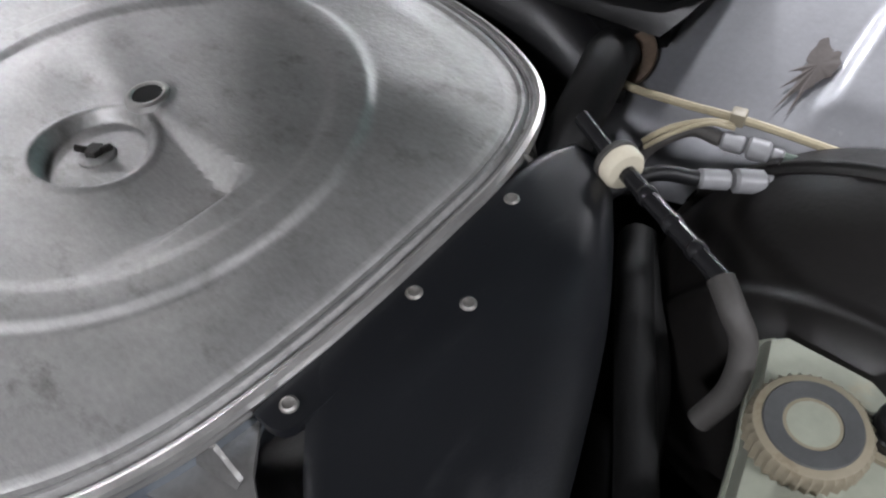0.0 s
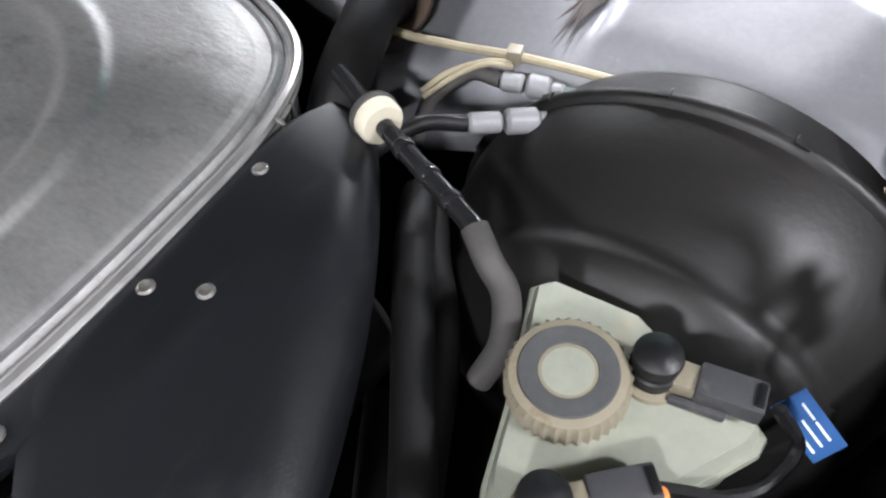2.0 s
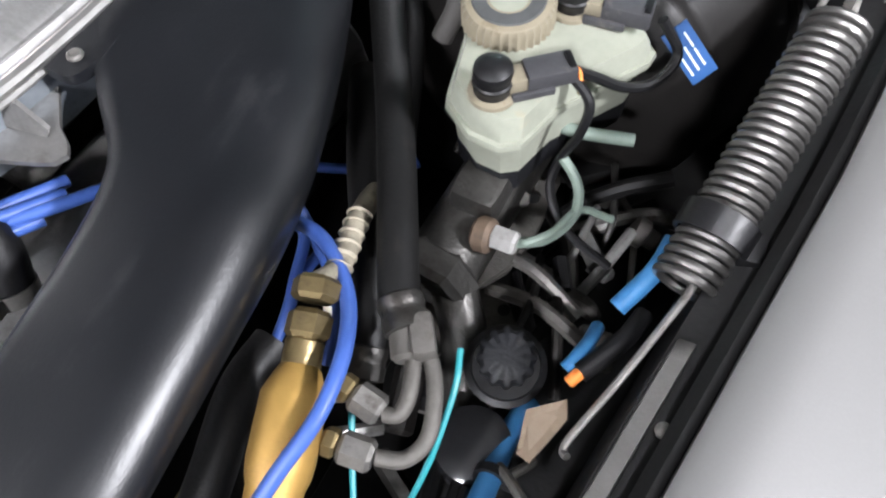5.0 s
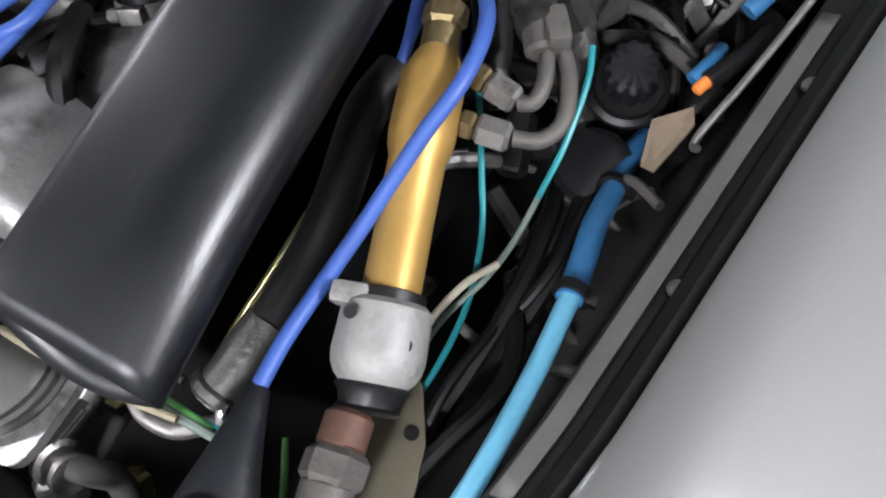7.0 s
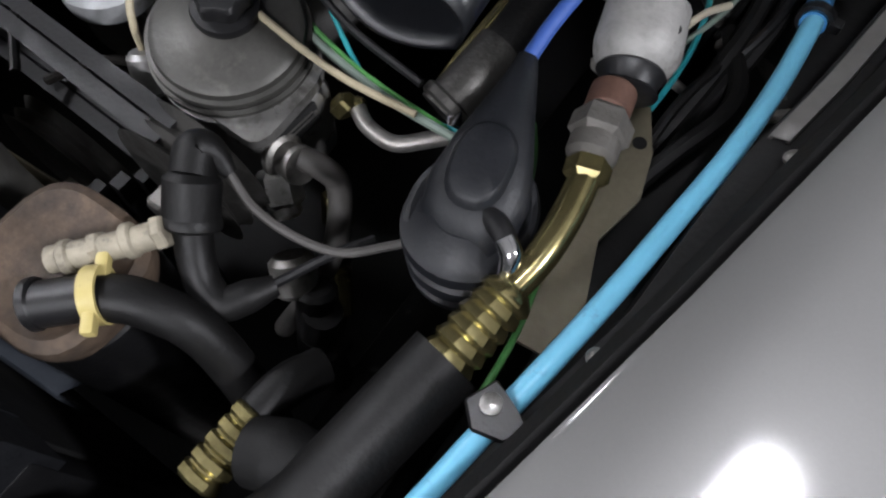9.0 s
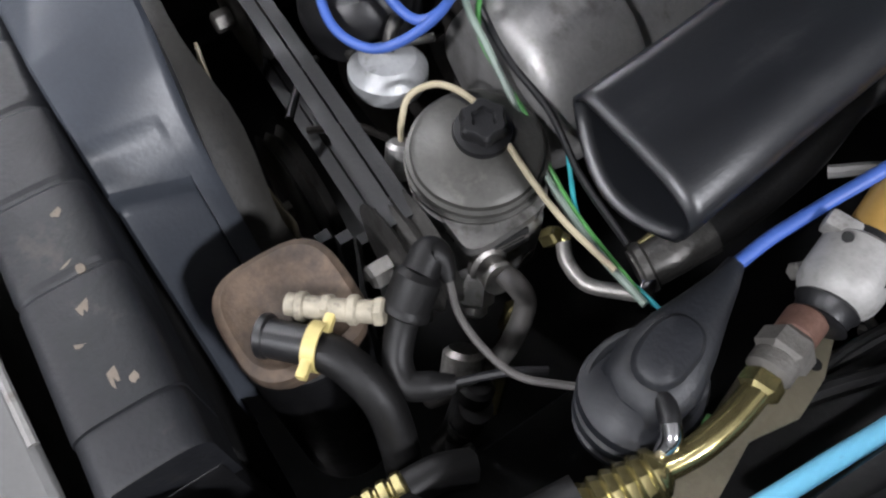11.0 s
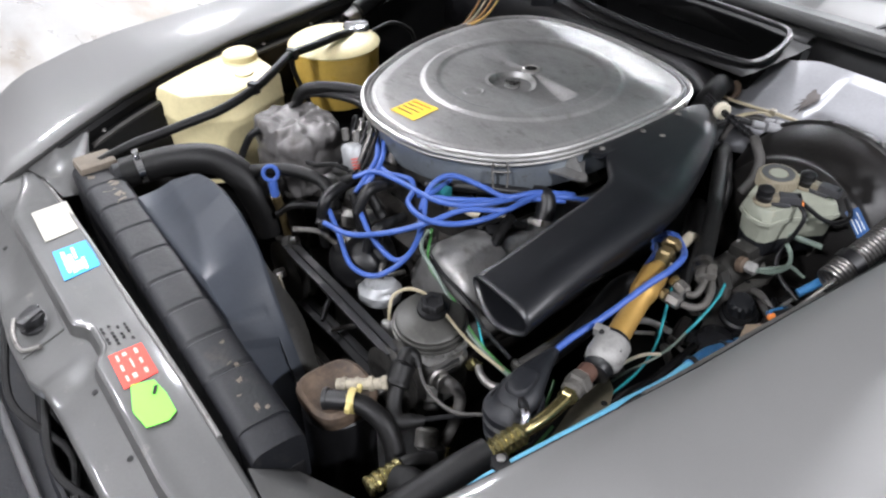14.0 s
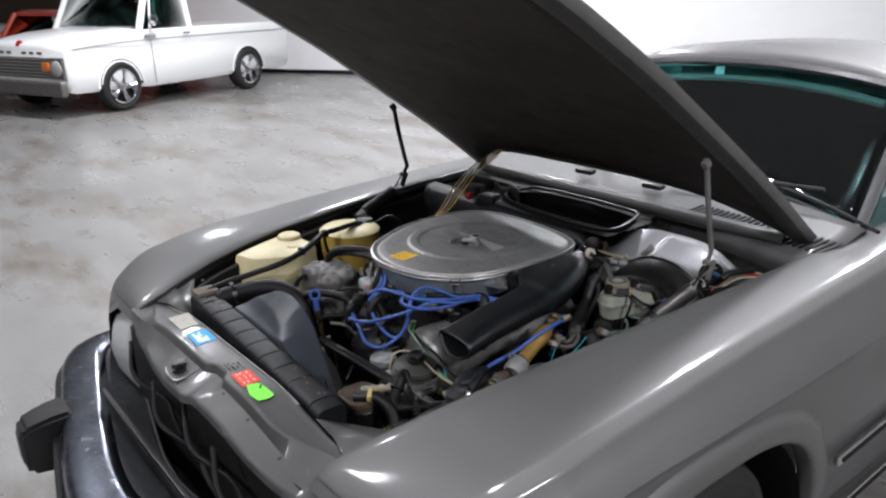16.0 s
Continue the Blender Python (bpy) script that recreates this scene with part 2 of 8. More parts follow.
    belt=mat("rubber_belt", (0.0085, 0.0085, 0.009), 0.45, 0.0, 0.2, 30, 0.1, 300, ((0.032, 0.03, 0.028), 0.16, 60), spec=0.3),
    underhood=mat("dark_hood_lining", (0.045, 0.038, 0.032), 0.75, 0.0, 0.3, 6, 0.5, 60, ((0.026, 0.022, 0.018), 0.4, 7), spec=0.2),
    glassdark=mat("interior_trim", (0.2, 0.21, 0.21), 0.6),
    floor=mat("stained_polished_concrete", (0.195, 0.192, 0.186), 0.3, 0.0, 0.22, 1.1, 0.03, 60, ((0.118, 0.1, 0.08), 0.62, 1.0), 0.05, spec=0.5, rvar=0.14, stretch=(0.7, 1.7, 1)),
    wall=mat("white_hall_wall", (0.82, 0.82, 0.82), 0.6, 0.0, 0.03, 2, 0.05, 40),
    wall_grey=mat("plain_mid_grey", (0.3, 0.31, 0.31), 0.5, 0.1, 0.06, 2, 0.05, 40),
    ceil=mat("hall_ceiling", (0.7, 0.71, 0.72), 0.7, 0.0, 0.05, 1, 0.1, 30),
    beam=mat("steel_truss_grey", (0.25, 0.26, 0.27), 0.5, 0.3, 0.1, 4),
    truck=mat("white_truck_paint", (0.82, 0.83, 0.82), 0.2, 0.0, 0.02, 3, 0.0, 40, coat=0.6, rvar=0.04),
    orange_paint=mat("red_orange_truck_paint", (0.5, 0.06, 0.03), 0.25, 0.0, 0.04, 3, 0.0, 40, coat=0.5, rvar=0.04),
    tyre=mat("tyre_rubber", (0.018, 0.018, 0.018), 0.7, 0.0, 0.2, 20, 0.3, 200),
    wood=mat("brown_sign_wood", (0.05, 0.033, 0.022), 0.6, 0.0, 0.25, 5, 0.2, 40, stretch=(6, 1, 1)),
    amber=mat("amber_lens", (0.75, 0.2, 0.04), 0.2, 0.0, 0.05, 20, 0.0),
    redlens=mat("red_lens", (0.3, 0.02, 0.02), 0.2, 0.0, 0.05, 20, 0.0),
    lens=mat("ribbed_headlamp_glass", (0.36, 0.365, 0.365), 0.2, 0.1, 0.06, 30, 0.3, 60, ((0.26, 0.25, 0.23), 0.2, 20)),
)


def glass_mat(name, tint, rough=0.02, ior=1.45):
    m = bpy.data.materials.new(name)
    m.use_nodes = True
    nt = m.node_tree
    nt.nodes.remove(nt.nodes["Principled BSDF"])
    clear, gloss, both, fres = [nt.nodes.new("ShaderNode" + k) for k in ("BsdfTransparent", "BsdfGlossy", "MixShader", "Fresnel")]
    clear.inputs["Color"].default_value = (*tint, 1)
    gloss.inputs["Roughness"].default_value = rough
    fres.inputs["IOR"].default_value = ior
    nt.links.new(fres.outputs["Fac"], both.inputs[0])
    nt.links.new(clear.outputs["BSDF"], both.inputs[1])
    nt.links.new(gloss.outputs["BSDF"], both.inputs[2])
    nt.links.new(both.outputs["Shader"], nt.nodes["Material Output"].inputs["Surface"])
    return m


M["paint"].node_tree.nodes["Principled BSDF"].inputs["Coat Roughness"].default_value = 0.1
M["glass"] = glass_mat("tinted_screen_glass", (0.42, 0.78, 0.76), 0.02, 1.5)
M["glass_dark"] = glass_mat("dark_tinted_glass", (0.25, 0.42, 0.4), 0.02, 1.2)
M["gloss_k"] = mat("glossy_black_tube", (0.012, 0.012, 0.013), 0.16, 0.0, 0.2, 40, 0.05, 300, rvar=0.06)
M["lamp"] = bpy.data.materials.new("lamp_diffuser")
M["lamp"].use_nodes = True
M["lamp"].node_tree.nodes["Principled BSDF"].inputs["Emission Color"].default_value = (1, 0.98, 0.95, 1)
M["lamp"].node_tree.nodes["Principled BSDF"].inputs["Emission Strength"].default_value = 6.0

# ---------- builders ----------
V = Vector


def part(name, bm, material, parent=None, label="", sharp=38, smooth=True):
    """Links a bmesh, in world places, as one mesh object under a thing or a part."""
    me = bpy.data.meshes.new(name)
    bmesh.ops.recalc_face_normals(bm, faces=bm.faces)
    bm.to_mesh(me)
    bm.free()
    for p in me.polygons:
        p.use_smooth = smooth
    if smooth:
        me.set_sharp_from_angle(angle=radians(sharp))
    me.materials.append(M[material] if isinstance(material, str) else material)
    ob = new(name, me)
    if parent is not None:
        ob.parent = parent
        if parent.type == "EMPTY":
            ob.matrix_parent_inverse = Matrix.Translation(parent.location).inverted()
    return tagged(ob, label)


def thing(name, base, label, category, group="", kind=""):
    ob = new(name)
    ob.empty_display_size = 0.05
    ob.location = base
    return tagged(ob, label, category, group, kind)


def single(name, bm, material, label, category, group="", kind="", sharp=38):
    return tagged(part(name, bm, material, None, "", sharp), label, category, group, kind)


def axes(direction, hint=(0, 0, 1)):
    d = V(direction).normalized()
    h = V(hint) if abs(d.dot(V(hint).normalized())) < 0.98 else V((1, 0, 0))
    a = h.cross(d).normalized()
    return a, d.cross(a), d


def spline(pts, n=8):
    """Catmull-Rom through the points, n steps to a stretch."""
    p = [V(q) for q in pts]
    if len(p) < 3:
        return p
    p = [2 * p[0] - p[1], *p, 2 * p[-1] - p[-2]]
    out = []
    for i in range(1, len(p) - 2):
        a, b, c, d = p[i - 1: i + 3]
        for k in range(n):
            t = k / n
            out.append(0.5 * (2 * b + (c - a) * t + (2 * a - 5 * b + 4 * c - d) * t * t + (3 * b - a - 3 * c + d) * t ** 3))
    return [*out, p[-2]]


def tube(bm, pts, r, seg=10, n=8, wobble=0.0, smooth=True):
    """A round hose or wire along the points; r: a radius, or one for each point."""
    line = spline(pts, n) if smooth else [V(q) for q in pts]
    rs = [r] * len(line)
    if isinstance(r, (list, tuple)):
        rs = list(np.interp(np.linspace(0, 1, len(line)), np.linspace(0, 1, len(r)), r))
    d = (line[1] - line[0]).normalized()
    a = axes(d)[0]
    rings = []
    for i, q in enumerate(line):
        d2 = (line[min(i + 1, len(line) - 1)] - line[max(i - 1, 0)]).normalized()
        a = (a - d2 * a.dot(d2)).normalized()
        b = d2.cross(a)
        rr = rs[i] * (1 + wobble * noise.noise(q * 60))
        rings.append([bm.verts.new(q + (a * math.cos(w) + b * math.sin(w)) * rr) for w in (2 * math.pi * k / seg for k in range(seg))])
    skin(bm, rings)
    return bm


def skin(bm, rings, caps=True, closed=True):
    n = len(rings[0])
    for r0, r1 in zip(rings, rings[1:]):
        for k in range(n if closed else n - 1):
            bm.faces.new((r0[k], r0[(k + 1) % n], r1[(k + 1) % n], r1[k]))
    if caps and closed:
        bm.faces.new(rings[0][::-1])
        bm.faces.new(rings[-1])


def loft(bm, sections, caps=True, closed=True):
    skin(bm, [[bm.verts.new(V(q)) for q in s] for s in sections], caps, closed)
    return bm


def lathe(bm, base, direction, profile, seg=24, caps=True):
    """Turned round an axis; profile: (along, radius)."""
    a, b, d = axes(direction)
    o = V(base)
    loft(bm, [[o + d * h + (a * math.cos(w) + b * math.sin(w)) * max(r, 1e-4) for w in (2 * math.pi * k / seg for k in range(seg))] for h, r in profile], caps)
    return bm


def rod(bm, a, b, r, seg=12, r2=None):
    d = V(b) - V(a)
    c = min(r * 0.25, d.length * 0.2)
    return lathe(bm, a, d, [(0, r - c), (c, r), (d.length - c, r2 or r), (d.length, (r2 or r) - c)], seg)


def hexnut(bm, a, b, r):
    return rod(bm, a, b, r, 6)


def box(bm, centre, size, m=None, bevel=0.003, seg=2):
    """A block with rounded edges; m turns it about its centre."""
    t = Matrix.Translation(centre) @ (m.to_4x4() if m else Matrix()) @ Matrix.Diagonal((*size, 1))
    made = bmesh.ops.create_cube(bm, size=1, matrix=t)["verts"]
    if bevel:
        edges = list({e for v in made for e in v.link_edges})
        bmesh.ops.bevel(bm, geom=edges, offset=min(bevel, min(size) * 0.45), segments=seg, affect="EDGES", profile=0.6)
    return bm


def turn(rx=0, ry=0, rz=0):
    return Euler([radians(v) for v in (rx, ry, rz)]).to_matrix()


def basis(x, hint=(0, 0, 1)):
    """A turn whose x axis runs along x, with z as near to hint as it goes."""
    x = V(x).normalized()
    y = V(hint).cross(x).normalized()
    return Matrix((x, y, x.cross(y))).transposed()


def plate(bm, outline, thick, normal=(0, 0, 1)):
    """A flat plate from an outline of points, thickened against the normal."""
    n = V(normal).normalized() * thick
    loft(bm, [[V(p) - n for p in outline], [V(p) for p in outline]])
    return bm


def sheet(bm, rows):
    loft(bm, rows, False, False)
    return bm


def solid(ob, thick, offset=-1):
    md = ob.modifiers.new("thickness", "SOLIDIFY")
    md.thickness, md.offset = thick, offset
    return ob


def sm(x, a, b):
    t = min(1, max(0, (x - a) / (b - a)))
    return t * t * (3 - 2 * t)


def blank():
    return bmesh.new()


def ring_loop(c, rx, ry, n=24, z=None, p=2.0):
    out = []
    for k in range(n):
        w = 2 * math.pi * k / n
        cw, sw = math.cos(w), math.sin(w)
        out.append(V((c[0] + rx * abs(cw) ** (2 / p) * (1 if cw >= 0 else -1), c[1] + ry * abs(sw) ** (2 / p) * (1 if sw >= 0 else -1), c[2] if z is None else z)))
    return out


def clamp(bm, at, direction, r, wide=0.009):
    """A worm-drive hose clamp: band and screw housing."""
    a, b, d = axes(direction)
    o = V(at)
    lathe(bm, o - d * wide / 2, d, [(0, r), (0, r + 0.0015), (wide, r + 0.0015), (wide, r)], 20, False)
    box(bm, o + b * (r + 0.004), (0.014, 0.009, wide), Matrix((a, b, d)).transposed(), 0.0015)
    rod(bm, o + b * (r + 0.004) - a * 0.007, o + b * (r + 0.004) - a * 0.015, 0.0042, 8)
    return bm

# ---------- hall ----------
def hall_point(u, v, z=0.0):
    return HALL @ V((u, v, z))


def hall_box(name, lo, hi, material, label, category):
    bm = blank()
    c = [(a + b) / 2 for a, b in zip(lo, hi)]
    box(bm, HALL @ V(c), [b - a for a, b in zip(lo, hi)], HALL.to_3x3(), 0)
    return single(name, bm, material, label, category, kind="structure")


U0, U1, W0, W1 = -16.0, 9.0, -9.0, 12.7
bm = blank()
sheet(bm, [[hall_point(u, v) for u in np.linspace(U0 - 1, U1 + 1, 12)] for v in np.linspace(W0 - 1, W1 + 1, 12)])
single("floor", bm, "floor", "polished concrete hall floor with tan stains", "floor", kind="structure")
hall_box("wall_north", (U0, W1, 0), (U1, W1 + 0.2, CEIL), "wall", "plain white hall wall", "wall")
# south and east walls stay out of view, grey to bounce less light
hall_box("wall_south", (U0, W0 - 0.2, 0), (U1, W0, CEIL), "wall_grey", "unseen hall wall, grey to lower the bounced light", "wall")
hall_box("wall_west", (U0 - 0.2, W0, 0), (U0, W1, CEIL), "wall", "plain white hall wall", "wall")
hall_box("wall_east", (U1, W0, 0), (U1 + 0.2, W1, CEIL), "wall_grey", "unseen hall wall, grey to lower the bounced light", "wall")
hall_box("ceiling", (U0 - 0.2, W0 - 0.2, CEIL), (U1 + 0.2, W1 + 0.2, CEIL + 0.15), "ceil", "pale hall ceiling", "ceiling")
hall_box("baseboard", (U0, W1 - 0.02, 0), (U1, W1 - 0.002, 0.07), "black", "narrow black skirting along the white wall", "baseboard")

for i, u in enumerate((-11.0, -6.8, -2.2, 2.3, 6.8)):
    truss = thing("roof_truss", hall_point(u, 0, CEIL - 0.5), "grey steel roof truss under the ceiling", "truss", "roof trusses")
    for nm, z in (("top_chord", CEIL - 0.04), ("bottom_chord", CEIL - 0.5)):
        bm = blank()
        box(bm, hall_point(u, (W0 + W1) / 2, z), (0.09, W1 - W0, 0.07), HALL.to_3x3(), 0)
        part(nm, bm, "beam", truss)
    bm = blank()
    for k, v in enumerate(np.linspace(W0, W1 - 1.1, 19)):
        z0, z1 = (CEIL - 0.5, CEIL - 0.06) if k % 2 else (CEIL - 0.06, CEIL - 0.5)
        rod(bm, hall_point(u, v, z0), hall_point(u, v + 1.1, z1), 0.022, 6)
    part("web", bm, "beam", truss)

lamp = thing("high_bay_light", hall_point(0, 0, CEIL), "round white high bay ceiling light, switched on", "ceiling light", "high bay lights")
bm = blank()
lathe(bm, hall_point(0, 0, CEIL - 0.11), (0, 0, 1), [(0, 0.3), (-0.006, 0.33), (0, 0.345), (0.03, 0.34), (0.06, 0.2), (0.11, 0.12)], 32)
part("housing", bm, "wall", lamp)
for u, v in LAMPS[1:]:
    copy_thing(lamp, Matrix.Translation(hall_point(u, v, CEIL)))
lamp.location = hall_point(*LAMPS[0], CEIL)

# ---------- white pickup ----------
TR = pose(-10.84, 3.4, 0, 0, 0, math.degrees(math.atan2(-2.4, 1.08)))  # local x runs to its front


def tp(x, y, z):
    return TR @ V((x, y, z))


def wheel(parent_name, at, out, r, wide, rim_r, label, rim_mat, parent=None, spokes=5):
    """Tyre, rim and spokes on the axle direction out."""
    o, d = V(at), V(out).normalized()
    bm = blank()
    lathe(bm, o - d * wide / 2, d, [(0.02, rim_r), (0, r * 0.86), (wide * 0.08, r * 0.96), (wide * 0.25, r), (wide * 0.75, r), (wide * 0.92, r * 0.96), (wide, r * 0.86), (wide - 0.02, rim_r)], 40, False)
    tyre = part(parent_name, bm, "tyre", parent, label)
    bm = blank()
    lathe(bm, o - d * wide * 0.3, d, [(0, rim_r * 0.9), (wide * 0.75, rim_r * 0.93), (wide * 0.79, rim_r * 1.02), (wide * 0.74, rim_r * 1.04)], 40, False)
    part("rim", bm, rim_mat, tyre)
    bm = blank()
    lathe(bm, o + d * wide * 0.02, d, [(0, rim_r * 0.95), (0.004, 0.02)], 40, False)
    part("brake_disc", bm, "dark", tyre)
    a, b, _ = axes(d)
    for k in range(spokes):
        w = 2 * math.pi * k / spokes
        s = a * math.cos(w) + b * math.sin(w)
        bm = blank()
        tube(bm, [o + d * wide * 0.36, o + d * wide * 0.34 + s * rim_r * 0.5, o + d * wide * 0.4 + s * rim_r * 0.98], [0.045, 0.03, 0.045], 8, 4)
        part("spoke", bm, rim_mat, tyre)
    bm = blank()
    lathe(bm, o + d * wide * 0.25, d, [(0, 0.07), (0.05, 0.06), (0.055, 0.02)], 20)
    part("hub_cap", bm, rim_mat, tyre)
    return tyre


def pickup(name, M0, colour, label, cat, bed=True):
    """An early sixties pickup; local x to the front, y to its right-hand side seen from behind mirrored, z up."""
    def q(x, y, z):
        return M0 @ V((x, y, z))

    ob = thing(name, q(0, 0, 0), label, cat)
    # body shell in cross sections from tail to nose: x, half width, bottom, waist, top
    def section(x, hw, zb, zt, crown=0.03):
        half = [(hw * 0.92, zb), (hw, zb + 0.1), (hw * 1.0, (zb + zt) / 2), (hw * 0.985, zt - 0.05), (hw * 0.93, zt), (hw * 0.5, zt + crown)]
        return [q(x, y, z) for y, z in half] + [q(x, -y, z) for y, z in half[::-1]]

    bm = blank()
    loft(bm, [section(x, hw, zb, zt, c) for x, hw, zb, zt, c in (
        (-2.45, 0.88, 0.36, 1.04, 0), (-2.38, 0.93, 0.3, 1.06, 0), (-0.35, 0.95, 0.27, 1.06, 0), (0.75, 0.95, 0.27, 1.05, 0.02), (0.9, 0.95, 0.28, 1.04, 0.05), (1.6, 0.95, 0.29, 0.98, 0.06), (1.98, 0.94, 0.3, 0.92, 0.05), (2.08, 0.93, 0.32, 0.885, 0.04), (2.12, 0.9, 0.36, 0.84, 0.03))])
    body = part("body", bm, colour, ob)
    for x in (-1.3, 1.32):
        for s in (1, -1):
            bm = blank()
            round_ = [(math.cos(w), math.sin(w)) for w in np.linspace(0.0, math.pi, 25)]
            sheet(bm, [[q(x + r * c, s * (y_ if r < 0.3 else yy), 0.335 + r * z) for c, z in round_] for r, y_, yy in ((0.2, 0.9, 0.9), (0.362, 0.95, 0.953), (0.37, 0.95, 0.953))])
            part("wheel_arch", bm, "dark", ob)
            bm = blank()
            sheet(bm, [[q(x + r * c, s * yy, 0.335 + r * z) for c, z in round_] for r, yy in ((0.364, 0.93), (0.364, 0.953), (0.369, 0.9545), (0.38, 0.952), (0.395, 0.945))])
            part("arch_lip", bm, colour, ob)
    # cab: pillars and roof with openings between
    bm = blank()
    loft(bm, [[q(x, s * y, z) for x, y, s in ((-0.16, 0.76, 1), (0.54, 0.76, 1), (0.54, 0.76, -1), (-0.16, 0.76, -1))] for z in (1.64, 1.72)] + [[q(x, s * 0.66, 1.78) for x, s in ((-0.08, 1), (0.42, 1), (0.42, -1), (-0.08, -1))]])
    part("cab_roof", bm, colour, ob)
    for s in (1, -1):
        for x0, x1 in ((-0.14, -0.12), (0.84, 0.52), (0.64, 0.47)):
            bm = blank()
            tube(bm, [q(x0, s * 0.86, 1.02), q(x1, s * 0.76, 1.69)], 0.05 if x0 != 0.64 else 0.016, 8, 1)
            part("pillar", bm, colour, ob)
        bm = blank()
        sheet(bm, [[q(-0.1, s * 0.84, 1.06), q(0.8, s * 0.84, 1.06)], [q(-0.1, s * 0.755, 1.66), q(0.5, s * 0.755, 1.66)]])
        solid(part("side_glass", bm, "glass_dark", ob), 0.005, 0)
    bm = blank()
    sheet(bm, [[q(0.82, y, 1.06 + 0.02 * (1 - (y / 0.8) ** 2)) for y in (-0.8, 0, 0.8)], [q(0.52, y, 1.66) for y in (-0.72, 0, 0.72)]])
    solid(part("windscreen", bm, "glass_dark", ob), 0.005, 0)
    bm = blank()
    box(bm, q(-0.14, 0, 1.32), (0.05, 1.56, 0.66), M0.to_3x3(), 0.01)
    part("cab_back", bm, colour, ob)
    bm = blank()
    box(bm, q(-0.1, 0, 1.34), (0.02, 1.5, 0.6), M0.to_3x3(), 0.005)
    part("cab_lining", bm, "glassdark", ob)
    bm = blank()
    box(bm, q(0.72, 0, 1.05), (0.2, 1.5, 0.1), M0.to_3x3(), 0.03)
    part("dashboard", bm, "glassdark", ob)
    for y in (-0.38, 0.38):
        bm = blank()
        box(bm, q(0.08, y, 1.18), (0.16, 0.5, 0.52), M0.to_3x3() @ turn(0, -10, 0), 0.06)
        part("seat_back", bm, "glassdark", ob)
    # nose: grille, lamps, bumper, badge
    bm = blank()
    box(bm, q(2.12, 0, 0.63), (0.06, 1.62, 0.26), M0.to_3x3(), 0.02)
    grille = part("grille", bm, "steel", ob, "grey slatted steel grille")
    for k in range(6):
        bm = blank()
        box(bm, q(2.155, 0, 0.53 + k * 0.042), (0.02, 1.2, 0.014), M0.to_3x3(), 0.003)
        part("slat", bm, "chrome", grille)
    for s in (1, -1):
        bm = blank()
        lathe(bm, q(2.14, s * 0.76, 0.63), M0.to_3x3() @ V((1, 0, 0)), [(0, 0.1), (0.03, 0.1), (0.05, 0.07), (0.055, 0.0)], 20)
        part("headlight", bm, "lens", ob)
        bm = blank()
        box(bm, q(2.125, s * 0.75, 0.63), (0.06, 0.25, 0.27), M0.to_3x3(), 0.02)
        part("headlight_bezel", bm, "steel", ob)
        bm = blank()
        box(bm, q(2.15, s * 0.57, 0.65), (0.05, 0.13, 0.11), M0.to_3x3(), 0.01)
        part("indicator", bm, "amber", ob, "orange indicator lens")
    bm = blank()
    box(bm, q(2.22, 0, 0.38), (0.1, 1.9, 0.19), M0.to_3x3(), 0.035, 3)
    part("bumper", bm, "steel", ob, "dull steel bumper")
    bm = blank()
    lathe(bm, q(2.06, 0, 0.915), M0.to_3x3() @ V((0.8, 0, 0.6)), [(0, 0.05), (0.03, 0.045), (0.04, 0.0)], 16)
    part("badge", bm, "redlens", ob, "dark red bonnet badge")
    for y in (-0.45, -0.3, -0.15, 0.15, 0.3, 0.45):
        bm = blank()
        box(bm, q(2.135, y, 0.815), (0.02, 0.08, 0.035), M0.to_3x3(), 0.004)
        part("nose_bar", bm, "steel", ob)
    for s in (1, -1):
        bm = blank()
        tube(bm, [q(-2.4, s * 0.95, 0.93), q(-0.4, s * 0.965, 0.93), q(1.0, s * 0.965, 0.92), q(2.05, s * 0.93, 0.87)], 0.008, 6, 4)
        part("side_moulding", bm, "wall_grey", ob)
        bm = blank()
        box(bm, q(0.75, s * 0.965, 0.97), (0.2, 0.02, 0.05), M0.to_3x3(), 0.006)
        part("side_badge", bm, "chrome", ob)
        bm = blank()
        box(bm, q(0.05, s * 0.975, 0.98), (0.12, 0.03, 0.03), M0.to_3x3(), 0.008)
        part("door_handle", bm, "chrome", ob)
        bm = blank()
        tube(bm, [q(0.72, s * 0.93, 1.02), q(0.72, s * 1.0, 1.12)], 0.012, 8, 1)
        lathe(bm, q(0.7, s * 1.0, 1.18), M0.to_3x3() @ V((-1, 0, 0)), [(-0.03, 0.02), (0, 0.08), (0.012, 0.08), (0.012, 0)], 16)
        part("mirror", bm, "chrome", ob)
        bm = blank()
        tube(bm, [q(0.72, s * 0.957, 0.32), q(0.74, s * 0.962, 1.0)], 0.006, 6, 1)
        part("door_gap", bm, "wall_grey", ob)
        for x in (-1.3, 1.32):
            wheel("tyre", q(x, s * 0.86, 0.335 / M0.col[2].length), M0.to_3x3() @ V((0, s, 0)), 0.335, 0.22, 0.23, "", "chrome", ob)
    return ob


truck = pickup("pickup_truck", TR, "truck", "white vintage pickup truck with chrome wheels on the hall floor", "truck")
bm = blank()
box(bm, tp(0.7, 0.3, 1.2), (0.01, 0.2, 0.26), TR.to_3x3() @ turn(0, -28, 0), 0)
single("paper_notice", bm, "print_w", "white paper notice behind the truck's windscreen", "notice")
pickup("red_truck", pose(-13.7, 3.15, 0, 0, 0, -62) @ Matrix.Diagonal((1, 1, 0.72, 1)), "orange_paint", "orange-red vintage pickup truck behind the white one", "truck")

